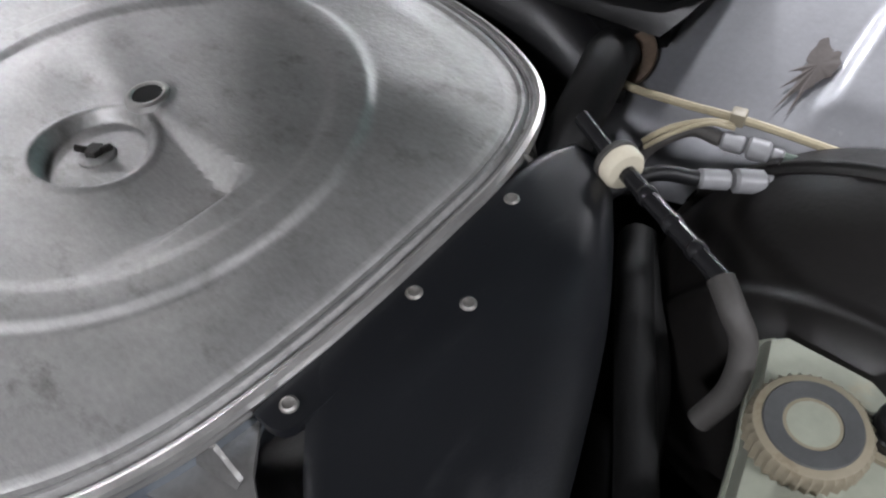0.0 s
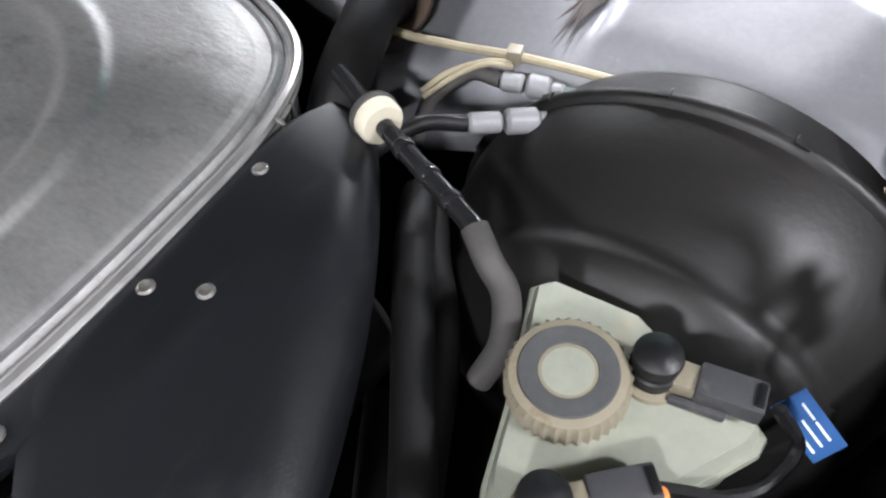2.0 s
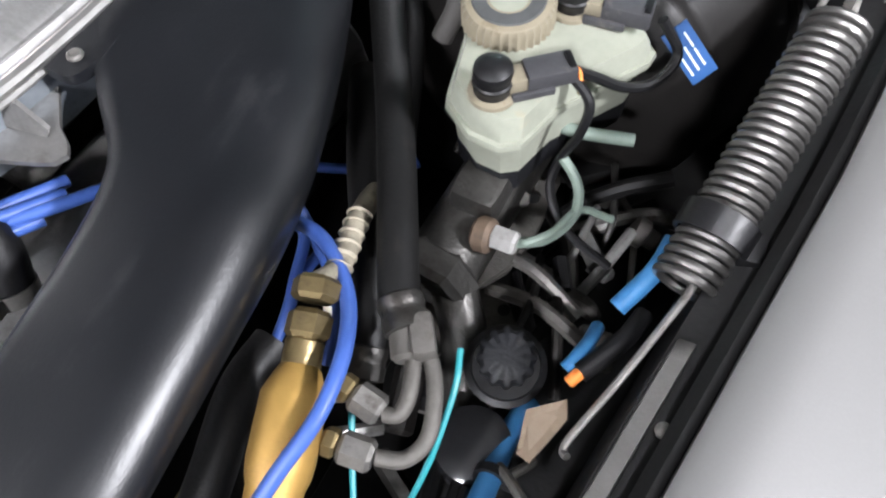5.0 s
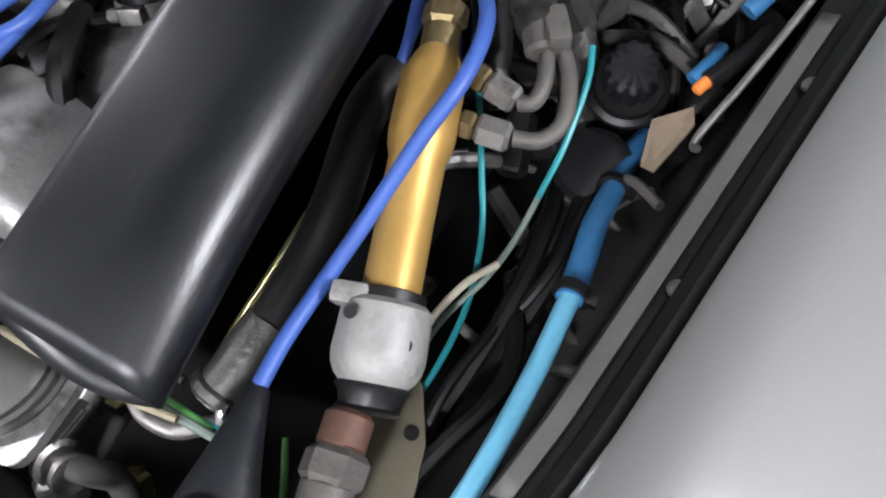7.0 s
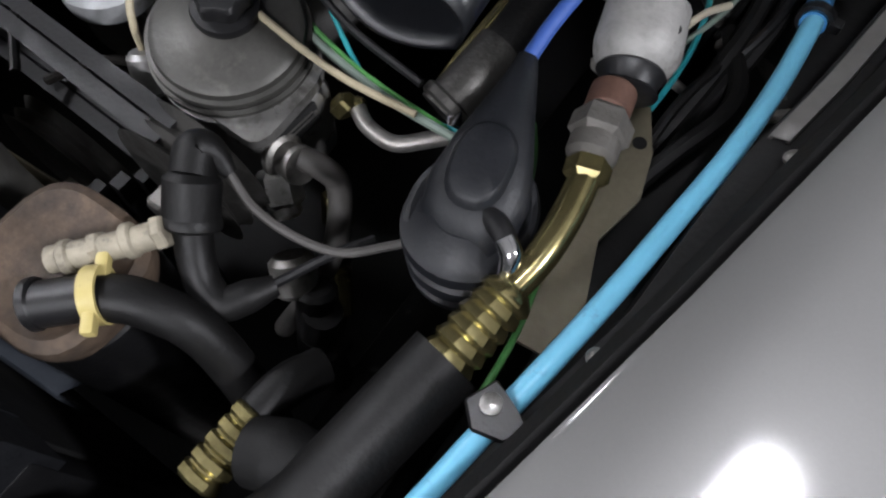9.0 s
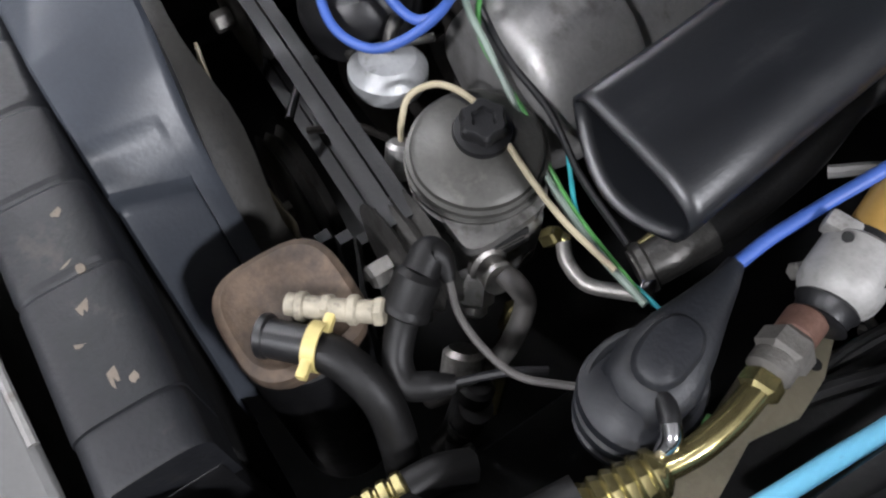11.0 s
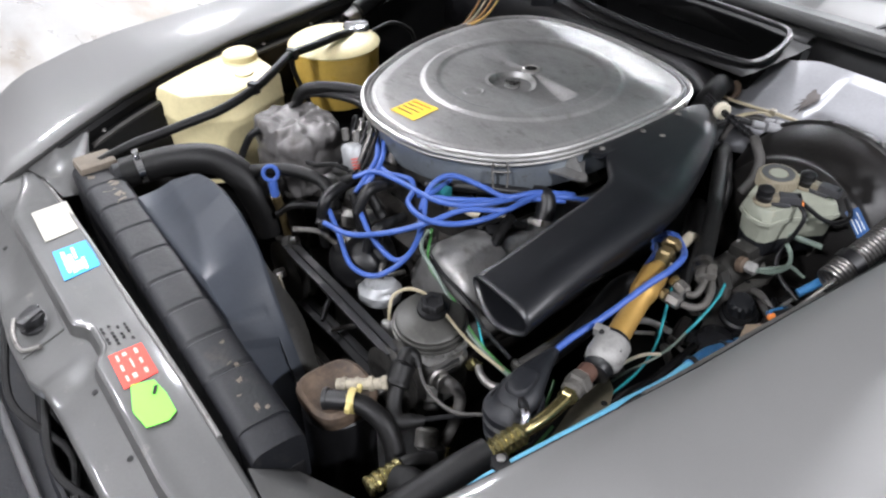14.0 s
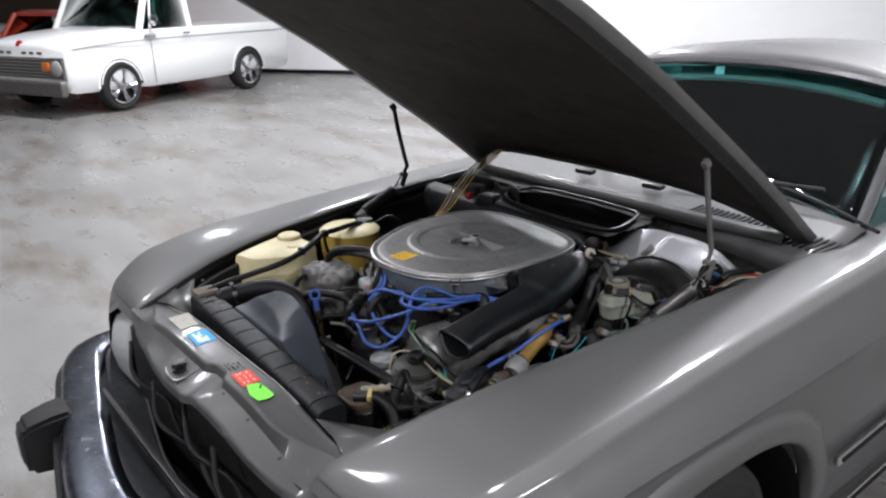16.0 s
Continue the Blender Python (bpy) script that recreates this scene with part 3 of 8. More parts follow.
# board with raised letters above the red truck
sign = thing("wooden_sign", hall_point(-12, W1 - 0.1, 1.0), "brown wooden sign board with cream letters", "sign")
bm = blank()
box(bm, hall_point(-12.0, W1 - 0.08, 1.55), (3.6, 0.06, 1.2), HALL.to_3x3(), 0.01)
part("board", bm, "wood", sign)
txt = bpy.data.curves.new("lettering", "FONT")
txt.body, txt.size, txt.extrude, txt.align_x = "WOOD", 0.3, 0.01, "RIGHT"
txt.materials.append(M["cream"])
ob = new("lettering", txt)
ob.parent = sign
ob.matrix_parent_inverse = Matrix.Translation(sign.location).inverted()
ob.matrix_world = HALL @ pose(-11.45, W1 - 0.125, 1.29, 90, 0, 0)

# ---------- the car's body ----------
# fender stations: y, inner edge x z, crease x z, side x
FEND = [(-0.158, 0.475, 0.715, 0.712, 0.66, 0.765), (-0.145, 0.477, 0.727, 0.738, 0.693, 0.79), (-0.125, 0.479, 0.736, 0.756, 0.717, 0.815), (-0.09, 0.484, 0.746, 0.776, 0.74, 0.838), (-0.02, 0.502, 0.766, 0.802, 0.772, 0.858), (0.1, 0.535, 0.793, 0.822, 0.793, 0.872),
        (0.2, 0.557, 0.81, 0.827, 0.806, 0.88), (0.35, 0.586, 0.828, 0.83, 0.815, 0.888), (0.5, 0.605, 0.84, 0.832, 0.827, 0.892), (0.7, 0.632, 0.853, 0.835, 0.84, 0.896), (0.97, 0.657, 0.866, 0.838, 0.852, 0.9),
        (1.22, 0.67, 0.875, 0.84, 0.862, 0.902), (1.45, 0.69, 0.888, 0.84, 0.872, 0.903), (1.8, 0.72, 0.9, 0.84, 0.88, 0.903), (2.6, 0.74, 0.91, 0.84, 0.89, 0.9)]


def fend(y):
    cols = list(zip(*FEND))
    return [float(np.interp(y, cols[0], c)) for c in cols[1:]]


ARCH_Y, ARCH_Z, ARCH_W, ARCH_H = 0.49, 0.3, 0.422, 0.362


car = thing("coupe", (0, 0.57, 0), "dark grey metallic coupe with its bonnet open on the concrete", "car")


def arch(w, grow=0.0):
    """A point on the squarish wheel opening, w from 0 at its front end to pi at its rear end."""
    c, s_ = -math.cos(w), math.sin(w)
    p = 2 / 2.6
    return ARCH_Y + (ARCH_W + grow) * abs(c) ** p * (1 if c > 0 else -1), ARCH_Z + (ARCH_H + grow) * abs(s_) ** p


def side_x(y, z):
    """The flank below the body line, tucked in towards the sill."""
    xs = fend(y)[4]
    return xs - 0.006 * (0.74 - z) / 0.3 - 0.05 * (max(0, 0.45 - z) / 0.25) ** 2 if z < 0.74 else xs


def fender(s, name):
    ys = sorted({-0.158, -0.152, -0.145, -0.135, -0.125, *np.linspace(-0.11, 1.4, 44).round(3), *(round(arch(a)[0], 4) for a in np.linspace(0.001, math.pi - 0.001, 41)), 1.6, 1.9, 2.2, 2.6})
    rows = []
    for y in ys:
        xi, zi, xc, zc, xs = fend(y)
        low, u = 0.22, abs(y - ARCH_Y) / ARCH_W
        if u < 1:
            low = ARCH_Z + ARCH_H * (1 - u ** 2.6) ** (1 / 2.6)
        line = min(0.742, zc - 0.07)
        x1, z1 = xc - 0.03, zc + 0.0135
        top = [(xi, zi - 0.016), (xi, zi - 0.004), (xi + 0.005, zi)]
        for k in (0.15, 0.3, 0.45, 0.6, 0.75, 0.88, 0.95):
            top.append((xi + (x1 - xi) * k, zi + (z1 - zi) * k + 0.006 * 4 * k * (1 - k)))
        top += [(x1 - 0.004, z1 - 0.0003), (x1 + 0.001, z1 - 0.0012), (x1 + 0.005, z1 - 0.0032), (xc - 0.006, zc + 0.003), (xc - 0.002, zc + 0.0003), (xc + 0.002, zc - 0.004), (xc + 0.005, zc - 0.0095)]
        for k in (0.3, 0.6, 0.85, 0.95):
            top.append((xc + 0.005 + (xs - xc - 0.005) * (k + 0.22 * k * (1 - k)), zc - 0.0095 + (line - zc + 0.0095) * k))
        top += [(xs, line), (xs - 0.0022, line - 0.004)]
        for k in (0.12, 0.3, 0.5, 0.7, 0.85, 1.0):
            z = line - 0.004 + (low - line + 0.004) * k
            top.append((side_x(y, z) - 0.002, z))
        rows.append([V((s * x, y, z)) for x, z in top])
    bm = blank()
    sheet(bm, rows)
    ob = part(name, bm, "paint", car, "", 50)
    solid(ob, 0.0015, 0)
    # rounded lip round the wheel opening
    bm = blank()
    rows = []
    for w in np.linspace(-0.0, math.pi, 61):
        row = []
        for g, dx in ((-0.004, -0.03), (-0.006, 0.004), (-0.003, 0.012), (0.004, 0.0155), (0.02, 0.0165), (0.04, 0.0155), (0.052, 0.011), (0.06, 0.004), (0.066, -0.003)):
            y, z = arch(w, g)
            row.append(V((s * (side_x(y, min(z, 0.735)) + dx), y, z)))
        rows.append(row)
    sheet(bm, rows)
    part("arch_lip", bm, "paint", car, "", 60)
    # nose panel that closes the fender to the front, down to the lamp
    bm = blank()
    y = -0.158
    xi, zi, xc, zc, xs = fend(y)
    sheet(bm, [[V((s * x, y + dy, z)) for x, z, dy in ((xi, zi, 0), ((xi + xc) / 2, zi + 0.003, 0), (xc, zc, 0), (xs, zc - 0.16, 0))], [V((s * x, y - 0.012, z)) for x, z in ((xi, zi - 0.02), ((xi + xc) / 2, zi - 0.02), (xc - 0.01, zc - 0.02), (xs - 0.01, zc - 0.17))]])
    part("lamp_brow", bm, "paint", car)
    # inner wing: seal, flange and wall down into the bay
    for nm, m, prof in (("hood_seal", "rubber", ((0.0, -0.014), (-0.006, -0.012), (-0.011, -0.02), (-0.009, -0.034), (0.0, -0.036))),
                        ("wing_flange", "strip_d", ((-0.019, -0.041), (-0.0195, -0.0385), (-0.027, -0.0405), (-0.027, -0.044))),
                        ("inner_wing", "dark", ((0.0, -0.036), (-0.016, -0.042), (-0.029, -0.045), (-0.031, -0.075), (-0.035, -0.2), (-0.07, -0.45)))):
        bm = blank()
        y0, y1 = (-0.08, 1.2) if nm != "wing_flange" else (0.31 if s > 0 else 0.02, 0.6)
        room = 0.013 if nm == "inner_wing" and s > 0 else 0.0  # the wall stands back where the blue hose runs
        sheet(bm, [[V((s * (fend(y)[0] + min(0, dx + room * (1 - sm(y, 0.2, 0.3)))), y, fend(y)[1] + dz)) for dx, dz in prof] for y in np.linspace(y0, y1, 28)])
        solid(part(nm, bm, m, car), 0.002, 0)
    for k in range(5):
        y = 0.05 + 0.125 * k
        xi, zi = fend(y)[:2]
        bm = blank()
        lathe(bm, V((s * (xi - 0.012), y, zi - 0.034)), (-s * 0.6, 0, 0.8), [(0, 0.0045), (0.002, 0.004), (0.0035, 0.0015)], 10)
        part("seal_screw", bm, "steel", car)


for s, nm in ((1, "fender"), (-1, "fender")):
    fender(s, nm)
for s in (1, -1):
    # wheel house lining, wheel, mouldings, sill, door line
    bm = blank()
    lathe(bm, V((s * 0.5, ARCH_Y, 0.262)), (s, 0, 0), [(0, 0.1), (0.002, 0.425), (0.375, 0.425)], 48, False)
    part("wheel_house", bm, "dark", car)
    w = wheel("tyre", (s * 0.765, ARCH_Y, 0.315), (s, 0, 0), 0.315, 0.2, 0.19, "", "alu", car, 10)
    for z, y0 in ((0.468, 0.985), (0.31, 1.0)):
        bm = blank()
        box(bm, (s * 0.909, y0 + 0.8, z), (0.016, 1.6, 0.028), None, 0.006)
        part("side_moulding", bm, "chrome", car, "chrome strip along the door")
        bm = blank()
        box(bm, (s * 0.914, y0 + 0.8, z), (0.014, 1.57, 0.012), None, 0.003)
        part("moulding_insert", bm, "rubber", car)
    bm = blank()
    box(bm, (s * 0.8, 1.8, 0.24), (0.14, 1.6, 0.08), None, 0.02)
    part("sill", bm, "paint_dull", car)
    bm = blank()
    tube(bm, [V((s * 0.845, 1.43, 0.868)), V((s * 0.896, 1.42, 0.8)), V((s * 0.906, 1.42, 0.65)), V((s * 0.904, 1.44, 0.35))], 0.0035, 6, 5)
    part("door_gap", bm, "dark", car)

# bonnet, held open: outer skin, lining with ribs, edge
HP = [(1.262, 0.882), (1.05, 1.035), (0.806, 1.196), (0.575, 1.345), (0.426, 1.432), (0.286, 1.51), (0.13, 1.59), (0.0, 1.65)]


def hood_width(y):
    return float(np.interp(y, (0.0, 0.3, 0.8, 1.26), (0.56, 0.615, 0.64, 0.655)))


def hood_rear(x):
    """The rear edge bows forward in the middle, along the foot of the screen."""
    return 1.08 + 0.18 * (abs(x) / 0.65) ** 4


def hood_sheet(lift, inset, bulge, n=25):
    rows = []
    for s_ in np.linspace(0, 1, 16):
        row = []
        for k in np.linspace(-1, 1, n):
            y = hood_rear(k * 0.65) * (1 - s_)
            z = float(np.interp(y, [h[0] for h in HP[::-1]], [h[1] for h in HP[::-1]]))
            b = lift + bulge * (1 - k * k)
            row.append(V(((hood_width(y) - inset) * k, y + 0.55 * b, z + 0.83 * b)))
        rows.append(row)
    return rows


bm = blank()
sheet(bm, hood_sheet(0.028, 0.0, 0.035))
hood = part("bonnet", bm, "paint", car, "open bonnet, dark grey outside")
solid(hood, 0.002, 0)
bm = blank()
sheet(bm, hood_sheet(0.0, 0.035, 0.012))
lining = part("lining", bm, "underhood", hood, "dark felt lining")
solid(lining, 0.003, 0)
for s in (1, -1):
    bm = blank()
    prof = ((0.0, 0.028), (-0.004, 0.004), (-0.016, -0.004), (-0.046, -0.003), (-0.05, 0.006))
    sheet(bm, [[V((s * (hood_width(p[0]) + dx), p[0] + 0.55 * dz, p[1] + 0.83 * dz)) for dx, dz in prof] for p in spline([V((a, b, 0)) for a, b in HP], 3)])
    solid(part("edge", bm, "strip_d", hood, "worn grey inner edge"), 0.002, 0)
for p0, p1 in (((-0.5, 0.12), (0.5, 0.12)),):
    bm = blank()
    pts = []
    for k in np.linspace(0, 1, 7):
        x, y = p0[0] + (p1[0] - p0[0]) * k, p0[1] + (p1[1] - p0[1]) * k
        z = float(np.interp(y, [h[0] for h in HP[::-1]], [h[1] for h in HP[::-1]]))
        pts.append(V((x, y - 0.004, z - 0.004)))
    tube(bm, pts, 0.012, 8, 3)
    part("rib", bm, "underhood", hood)
bm = blank()
y, z = HP[-1]
box(bm, (0, y - 0.01, z + 0.02), (1.1, 0.05, 0.03), turn(-28, 0, 0), 0.01)
part("front_lip", bm, "paint", hood)
bm = blank()
rows = [[V((x, y0, z0)) for x in np.linspace(-0.6, 0.6, 9)] for y0, z0 in ((1.2, 0.885), (1.215, 0.905), (1.262, 0.9))]
sheet(bm, rows)
solid(part("cowl_rail", bm, "paint_dull", car), 0.003, 0)
bm = blank()
tube(bm, [V((x, hood_rear(x) + 0.008, float(np.interp(hood_rear(x), [h[0] for h in HP[::-1]], [h[1] for h in HP[::-1]])) + 0.015)) for x in np.linspace(-0.63, 0.63, 25)], 0.014, 8, 1)
part("rear_edge", bm, "underhood", hood)

# cross panel over the radiator: rear shelf, step, front shelf
SP = [(-0.081, 0.7565), (-0.084, 0.7575), (-0.088, 0.7585), (-0.093, 0.7575), (-0.1, 0.757), (-0.13, 0.7565), (-0.147, 0.756), (-0.151, 0.757), (-0.155, 0.7565), (-0.159, 0.754)]
FE = [(-0.5, -0.155), (-0.42, -0.178), (-0.3, -0.2), (-0.16, -0.222), (-0.06, -0.231), (0.03, -0.228), (0.06, -0.218), (0.11, -0.214), (0.3, -0.21), (0.4, -0.2), (0.46, -0.19), (0.51, -0.17)]


def front_edge(x):
    return float(np.interp(x, [p[0] for p in FE], [p[1] for p in FE]))


def drop(x):
    """The panel falls towards both ends, where it runs under the fenders."""
    return 0.03 * sm(abs(x), 0.18, 0.46)


def lower_shelf(x, f):
    """The front shelf: f from the step to the front edge; a jog behind the lock, and a dent on the far side of it."""
    y0 = -0.163 + 0.016 * (1 - sm(abs(x - 0.055), 0.02, 0.05))
    y = y0 + (front_edge(x) - y0) * f
    z = 0.7375 - 0.02 * sm(x, 0.1, 0.4) - drop(x) * 0.55 - 0.022 * f - 0.004 * (1 - sm(abs(x + 0.19), 0.03, 0.07)) * math.sin(math.pi * f)
    z += 0.0045 * (1 - sm(abs(x - 0.075), 0.012, 0.03)) * sm(f, 0.25, 0.6)
    return V((x, y, z))


bm = blank()
rows = []
xs_ = np.linspace(-0.5, 0.51, 135)
for y, z in SP:
    rows.append([V((x * (1 if y < -0.12 else min(1, 0.4 / abs(x) + 0.6 * sm(-y, 0.07, 0.12)) if abs(x) > 0.4 else 1), y + 0.016 * (1 - sm(abs(x - 0.055), 0.02, 0.05)) * sm(-y, 0.13, 0.155) + 0.05 * sm(abs(x), 0.3, 0.5) * sm(-y, 0.08, 0.15), z - drop(x))) for x in xs_])
for f in (0.02, 0.06, 0.12, 0.3, 0.5, 0.7, 0.88, 0.96):
    rows.append([lower_shelf(x, f) for x in xs_])
for dy, dz in ((0.0, -0.001), (-0.002, -0.004), (-0.0025, -0.02), (0.004, -0.022)):
    rows.append([lower_shelf(x, 1.0) + V((0, dy, dz)) for x in xs_])
sheet(bm, rows)
panel = part("lock_panel", bm, "paint_dull", car, "dull grey cross panel over the radiator with stickers", 22)
solid(panel, 0.003, -1)
bm = blank()
tube(bm, [V((x, -0.0835, 0.7585 - drop(x))) for x in np.linspace(-0.43, 0.29, 30)], 0.0032, 8, 1)
part("rear_lip", bm, "arm", panel, "raised lip with chipped paint")
for s in (1, -1):
    bm = blank()
    sheet(bm, [[V((s * x, y, z)) for x, y, z in r] for r in (((0.34, -0.075, 0.738), (0.36, -0.03, 0.72), (0.4, -0.005, 0.705)), ((0.42, -0.085, 0.742), (0.45, -0.03, 0.735), (0.47, 0.008, 0.74)), ((0.5, -0.1, 0.728), (0.507, -0.03, 0.752), (0.515, 0.03, 0.766)))])
    solid(part("corner_gusset", bm, "paint_dull", car), 0.003)

# bumper with rubber face, guards, headlamps and the dark cavity between
bm = blank()
BX = [(-0.83, 0.04), (-0.815, -0.09), (-0.765, -0.175), (-0.6, -0.225), (-0.3, -0.3), (0, -0.345), (0.3, -0.3), (0.6, -0.225), (0.765, -0.175), (0.815, -0.09), (0.83, 0.04)]
BL = spline([V((x, y, 0)) for x, y in BX], 5)


def bumper_sheet(prof):
    rows = []
    for i, p in enumerate(BL):
        d = (BL[min(i + 1, len(BL) - 1)] - BL[max(i - 1, 0)]).normalized()
        out = V((d.y, -d.x, 0))
        rows.append([p + out * o + V((0, 0, z)) for o, z in prof])
    return rows


sheet(bm, bumper_sheet(((0.0, 0.506), (0.03, 0.508), (0.06, 0.507), (0.1, 0.502), (0.113, 0.497), (0.12, 0.487), (0.127, 0.455), (0.13, 0.42), (0.11, 0.36), (0.075, 0.33))))
bumper = thing("front_bumper", (0, -0.4, 0.33), "chrome front bumper with black rubber strip and guards", "bumper")
solid(part("chrome_bar", bm, "bumper", bumper), 0.003)
bm = blank()
sheet(bm, bumper_sheet(((-0.105, 0.44), (-0.1, 0.485), (-0.096, 0.492), (-0.09, 0.49), (-0.085, 0.482), (-0.03, 0.492), (0.0, 0.5), (0.003, 0.495))))
solid(part("rubber_top", bm, "tank", bumper, "black rubber filler"), 0.004)
bm = blank()
sheet(bm, bumper_sheet(((0.126, 0.46), (0.142, 0.455), (0.145, 0.42), (0.128, 0.41))))
solid(part("rubber_strip", bm, "rubber", bumper), 0.003)
bm = blank()
sheet(bm, bumper_sheet(((0.075, 0.345), (0.0, 0.35), (-0.1, 0.36), (-0.16, 0.37))))
solid(part("valance", bm, "dark", bumper), 0.004)
for s in (1, -1):
    bm = blank()
    loft(bm, [[V((s * (0.48 + a * w), y, z0 + b * h)) for a, b in ((-1, -1), (1, -1), (1, 1), (-1, 1))] for y, w, h, z0 in ((-0.36, 0.058, 0.08, 0.435), (-0.42, 0.053, 0.076, 0.435), (-0.475, 0.046, 0.066, 0.43), (-0.487, 0.034, 0.045, 0.43))])
    bmesh.ops.bevel(bm, geom=bm.edges[:], offset=0.01, segments=2, affect="EDGES")
    part("guard", bm, "black", bumper, "black rubber bumper guard")
    bm = blank()
    box(bm, (s * 0.852, -0.17, 0.445), (0.03, 0.1, 0.06), turn(0, 0, s * 28), 0.008)
    part("side_marker", bm, "redlens", bumper, "red side marker")
for s in (1, -1):
    lamp_ob = thing("headlamp", (s * 0.66, -0.15, 0.5), "ribbed glass headlamp under the fender tip", "headlamp", "headlamps")
    bm = blank()
    rows = []
    for f, k in ((0.0, 0.0), (0.15, 0.55), (0.45, 1.0), (0.75, 0.7), (1.0, 0.1)):
        rows.append([V((s * x, -0.16 - 0.036 * k * (1 - ((x - 0.58) / 0.2) ** 2) + 0.06 * max(0, (x - 0.64) / 0.1) ** 2, (0.7 - 0.28 * (x - 0.48)) * (1 - f) + 0.45 * f)) for x in np.linspace(0.485, 0.745, 14)])
    sheet(bm, rows)
    solid(part("lens", bm, "lens", lamp_ob), 0.006)
    bm = blank()
    box(bm, (s * 0.62, -0.09, 0.53), (0.22, 0.1, 0.17), None, 0.02)
    part("bowl", bm, "dark", lamp_ob)
    bm = blank()
    tube(bm, [V((s * x, -0.155 + 0.06 * max(0, (x - 0.64) / 0.1) ** 2, 0.704 - 0.28 * (x - 0.48))) for x in np.linspace(0.485, 0.745, 8)], 0.005, 8, 2)
    part("trim", bm, "chrome", lamp_ob)
bm = blank()
box(bm, (0, -0.17, 0.5), (0.92, 0.02, 0.38), None, 0)
part("grille_back", bm, "dark", car)
for k in range(3):
    bm = blank()
    box(bm, (0, -0.28, 0.42 + 0.06 * k), (0.88, 0.015, 0.012), None, 0.003)
    part("grille_bar", bm, "black", car)
for i, (x0, y0) in enumerate(((-0.3, -0.2), (-0.05, -0.23), (0.1, -0.215), (0.3, -0.235))):
    cable = [V((x0 - 0.1, y0, 0.67)), V((x0, y0 - 0.03, 0.62)), V((x0 + 0.1, y0 + 0.01, 0.58)), V((x0 + 0.24, y0 - 0.02, 0.6)), V((x0 + 0.3, y0, 0.52))]
    bm = blank()
    tube(bm, cable, 0.0055, 8, 6)
    single("grille_cable", bm, "rubber", "black cable behind the grille opening", "cable", "grille cables")

# cowl, screen frame, screen, roof and what shows inside
bm = blank()
rows = []
for y, z in ((1.19, 0.84), (1.2, 0.885), (1.215, 0.9), (1.26, 0.912), (1.34, 0.925), (1.42, 0.94), (1.47, 0.945)):
    rows.append([V((x, y - 0.06 * (x / 0.7) ** 2 + 0.03, z - 0.035 * (x / 0.7) ** 2)) for x in np.linspace(-0.72, 0.72, 25)])
sheet(bm, rows)
cowl = part("cowl", bm, "paint", car, "grey cowl below the windscreen with air slots")
solid(cowl, 0.002)
for k in range(25):
    x = 0.29 + 0.0172 * k
    y0 = 1.23 + 0.06 * (x / 0.7) ** 2
    zz = float(np.interp(y0, (1.215, 1.26, 1.34, 1.42), (0.9, 0.912, 0.925, 0.94))) - 0.035 * (x / 0.7) ** 2
    bm = blank()
    box(bm, (x, 1.262, zz + 0.003), (0.0085, 0.085, 0.005), turn(11, 4, -14), 0.002)
    part("air_slot", bm, "dark", cowl)


def screen(k, h):
    """Windscreen surface: k across, h up."""
    w = 0.69 - 0.09 * h
    bow = 0.16 * k * k
    return V((k * w, 1.5 + 0.43 * h + bow * (-1 + 0.25 * h) + 0.1, 0.93 + 0.33 * h - 0.04 * k * k))


bm = blank()
sheet(bm, [[screen(k, h) for k in np.linspace(-1, 1, 17)] for h in np.linspace(0, 1, 7)])
ws = part("windscreen", bm, "glass", car, "tinted windscreen")
ws.visible_shadow = False
solid(ws, 0.005, 0)
bm = blank()
tube(bm, [screen(k, 0.985) + V((0, -0.01, 0.012)) for k in np.linspace(-1, 1, 15)], 0.017, 8, 1)
for s in (1, -1):
    tube(bm, [screen(s, h) + V((s * 0.008, 0, 0)) for h in np.linspace(0, 1, 6)], 0.02, 8, 1)
part("screen_frame", bm, "chrome", car, "bright windscreen frame")
bm = blank()
tube(bm, [screen(k, 0.01) + V((0, -0.012, 0.0)) for k in np.linspace(-1, 1, 15)], 0.013, 8, 1)
part("screen_rubber", bm, "rubber", car)
bm = blank()
sheet(bm, [[V((k * w, y - 0.12 * k * k * (1 if y < 2.1 else 0.3), z - 0.05 * k * k - 0.02 * k ** 8)) for k in np.linspace(-1, 1, 17)] for y, z, w in ((2.04, 1.268, 0.6), (2.1, 1.305, 0.6), (2.3, 1.33, 0.6), (2.7, 1.325, 0.6), (3.0, 1.27, 0.6), (3.15, 1.1, 0.62), (3.2, 0.9, 0.68))])
solid(part("hard_top", bm, "paint", car, "grey hard top roof"), 0.01)
for s in (1, -1):
    bm = blank()
    sheet(bm, [[V((s * 0.75, y, 0.9)) for y in (1.5, 2.2, 2.9)], [V((s * 0.61, y, 1.24)) for y in (1.92, 2.3, 2.85)]])
    part("side_window", bm, "glass", car)
bm = blank()
sheet(bm, [[V((x, 1.5, 0.6)) for x in (-0.74, 0.74)], [V((x, 3.2, 0.6)) for x in (-0.74, 0.74)]])
sheet(bm, [[V((x, 3.19, 0.6)) for x in (-0.74, 0.74)], [V((x, 3.19, 0.95)) for x in (-0.74, 0.74)]])
part("cabin_floor", bm, "glassdark", car)
bm = blank()
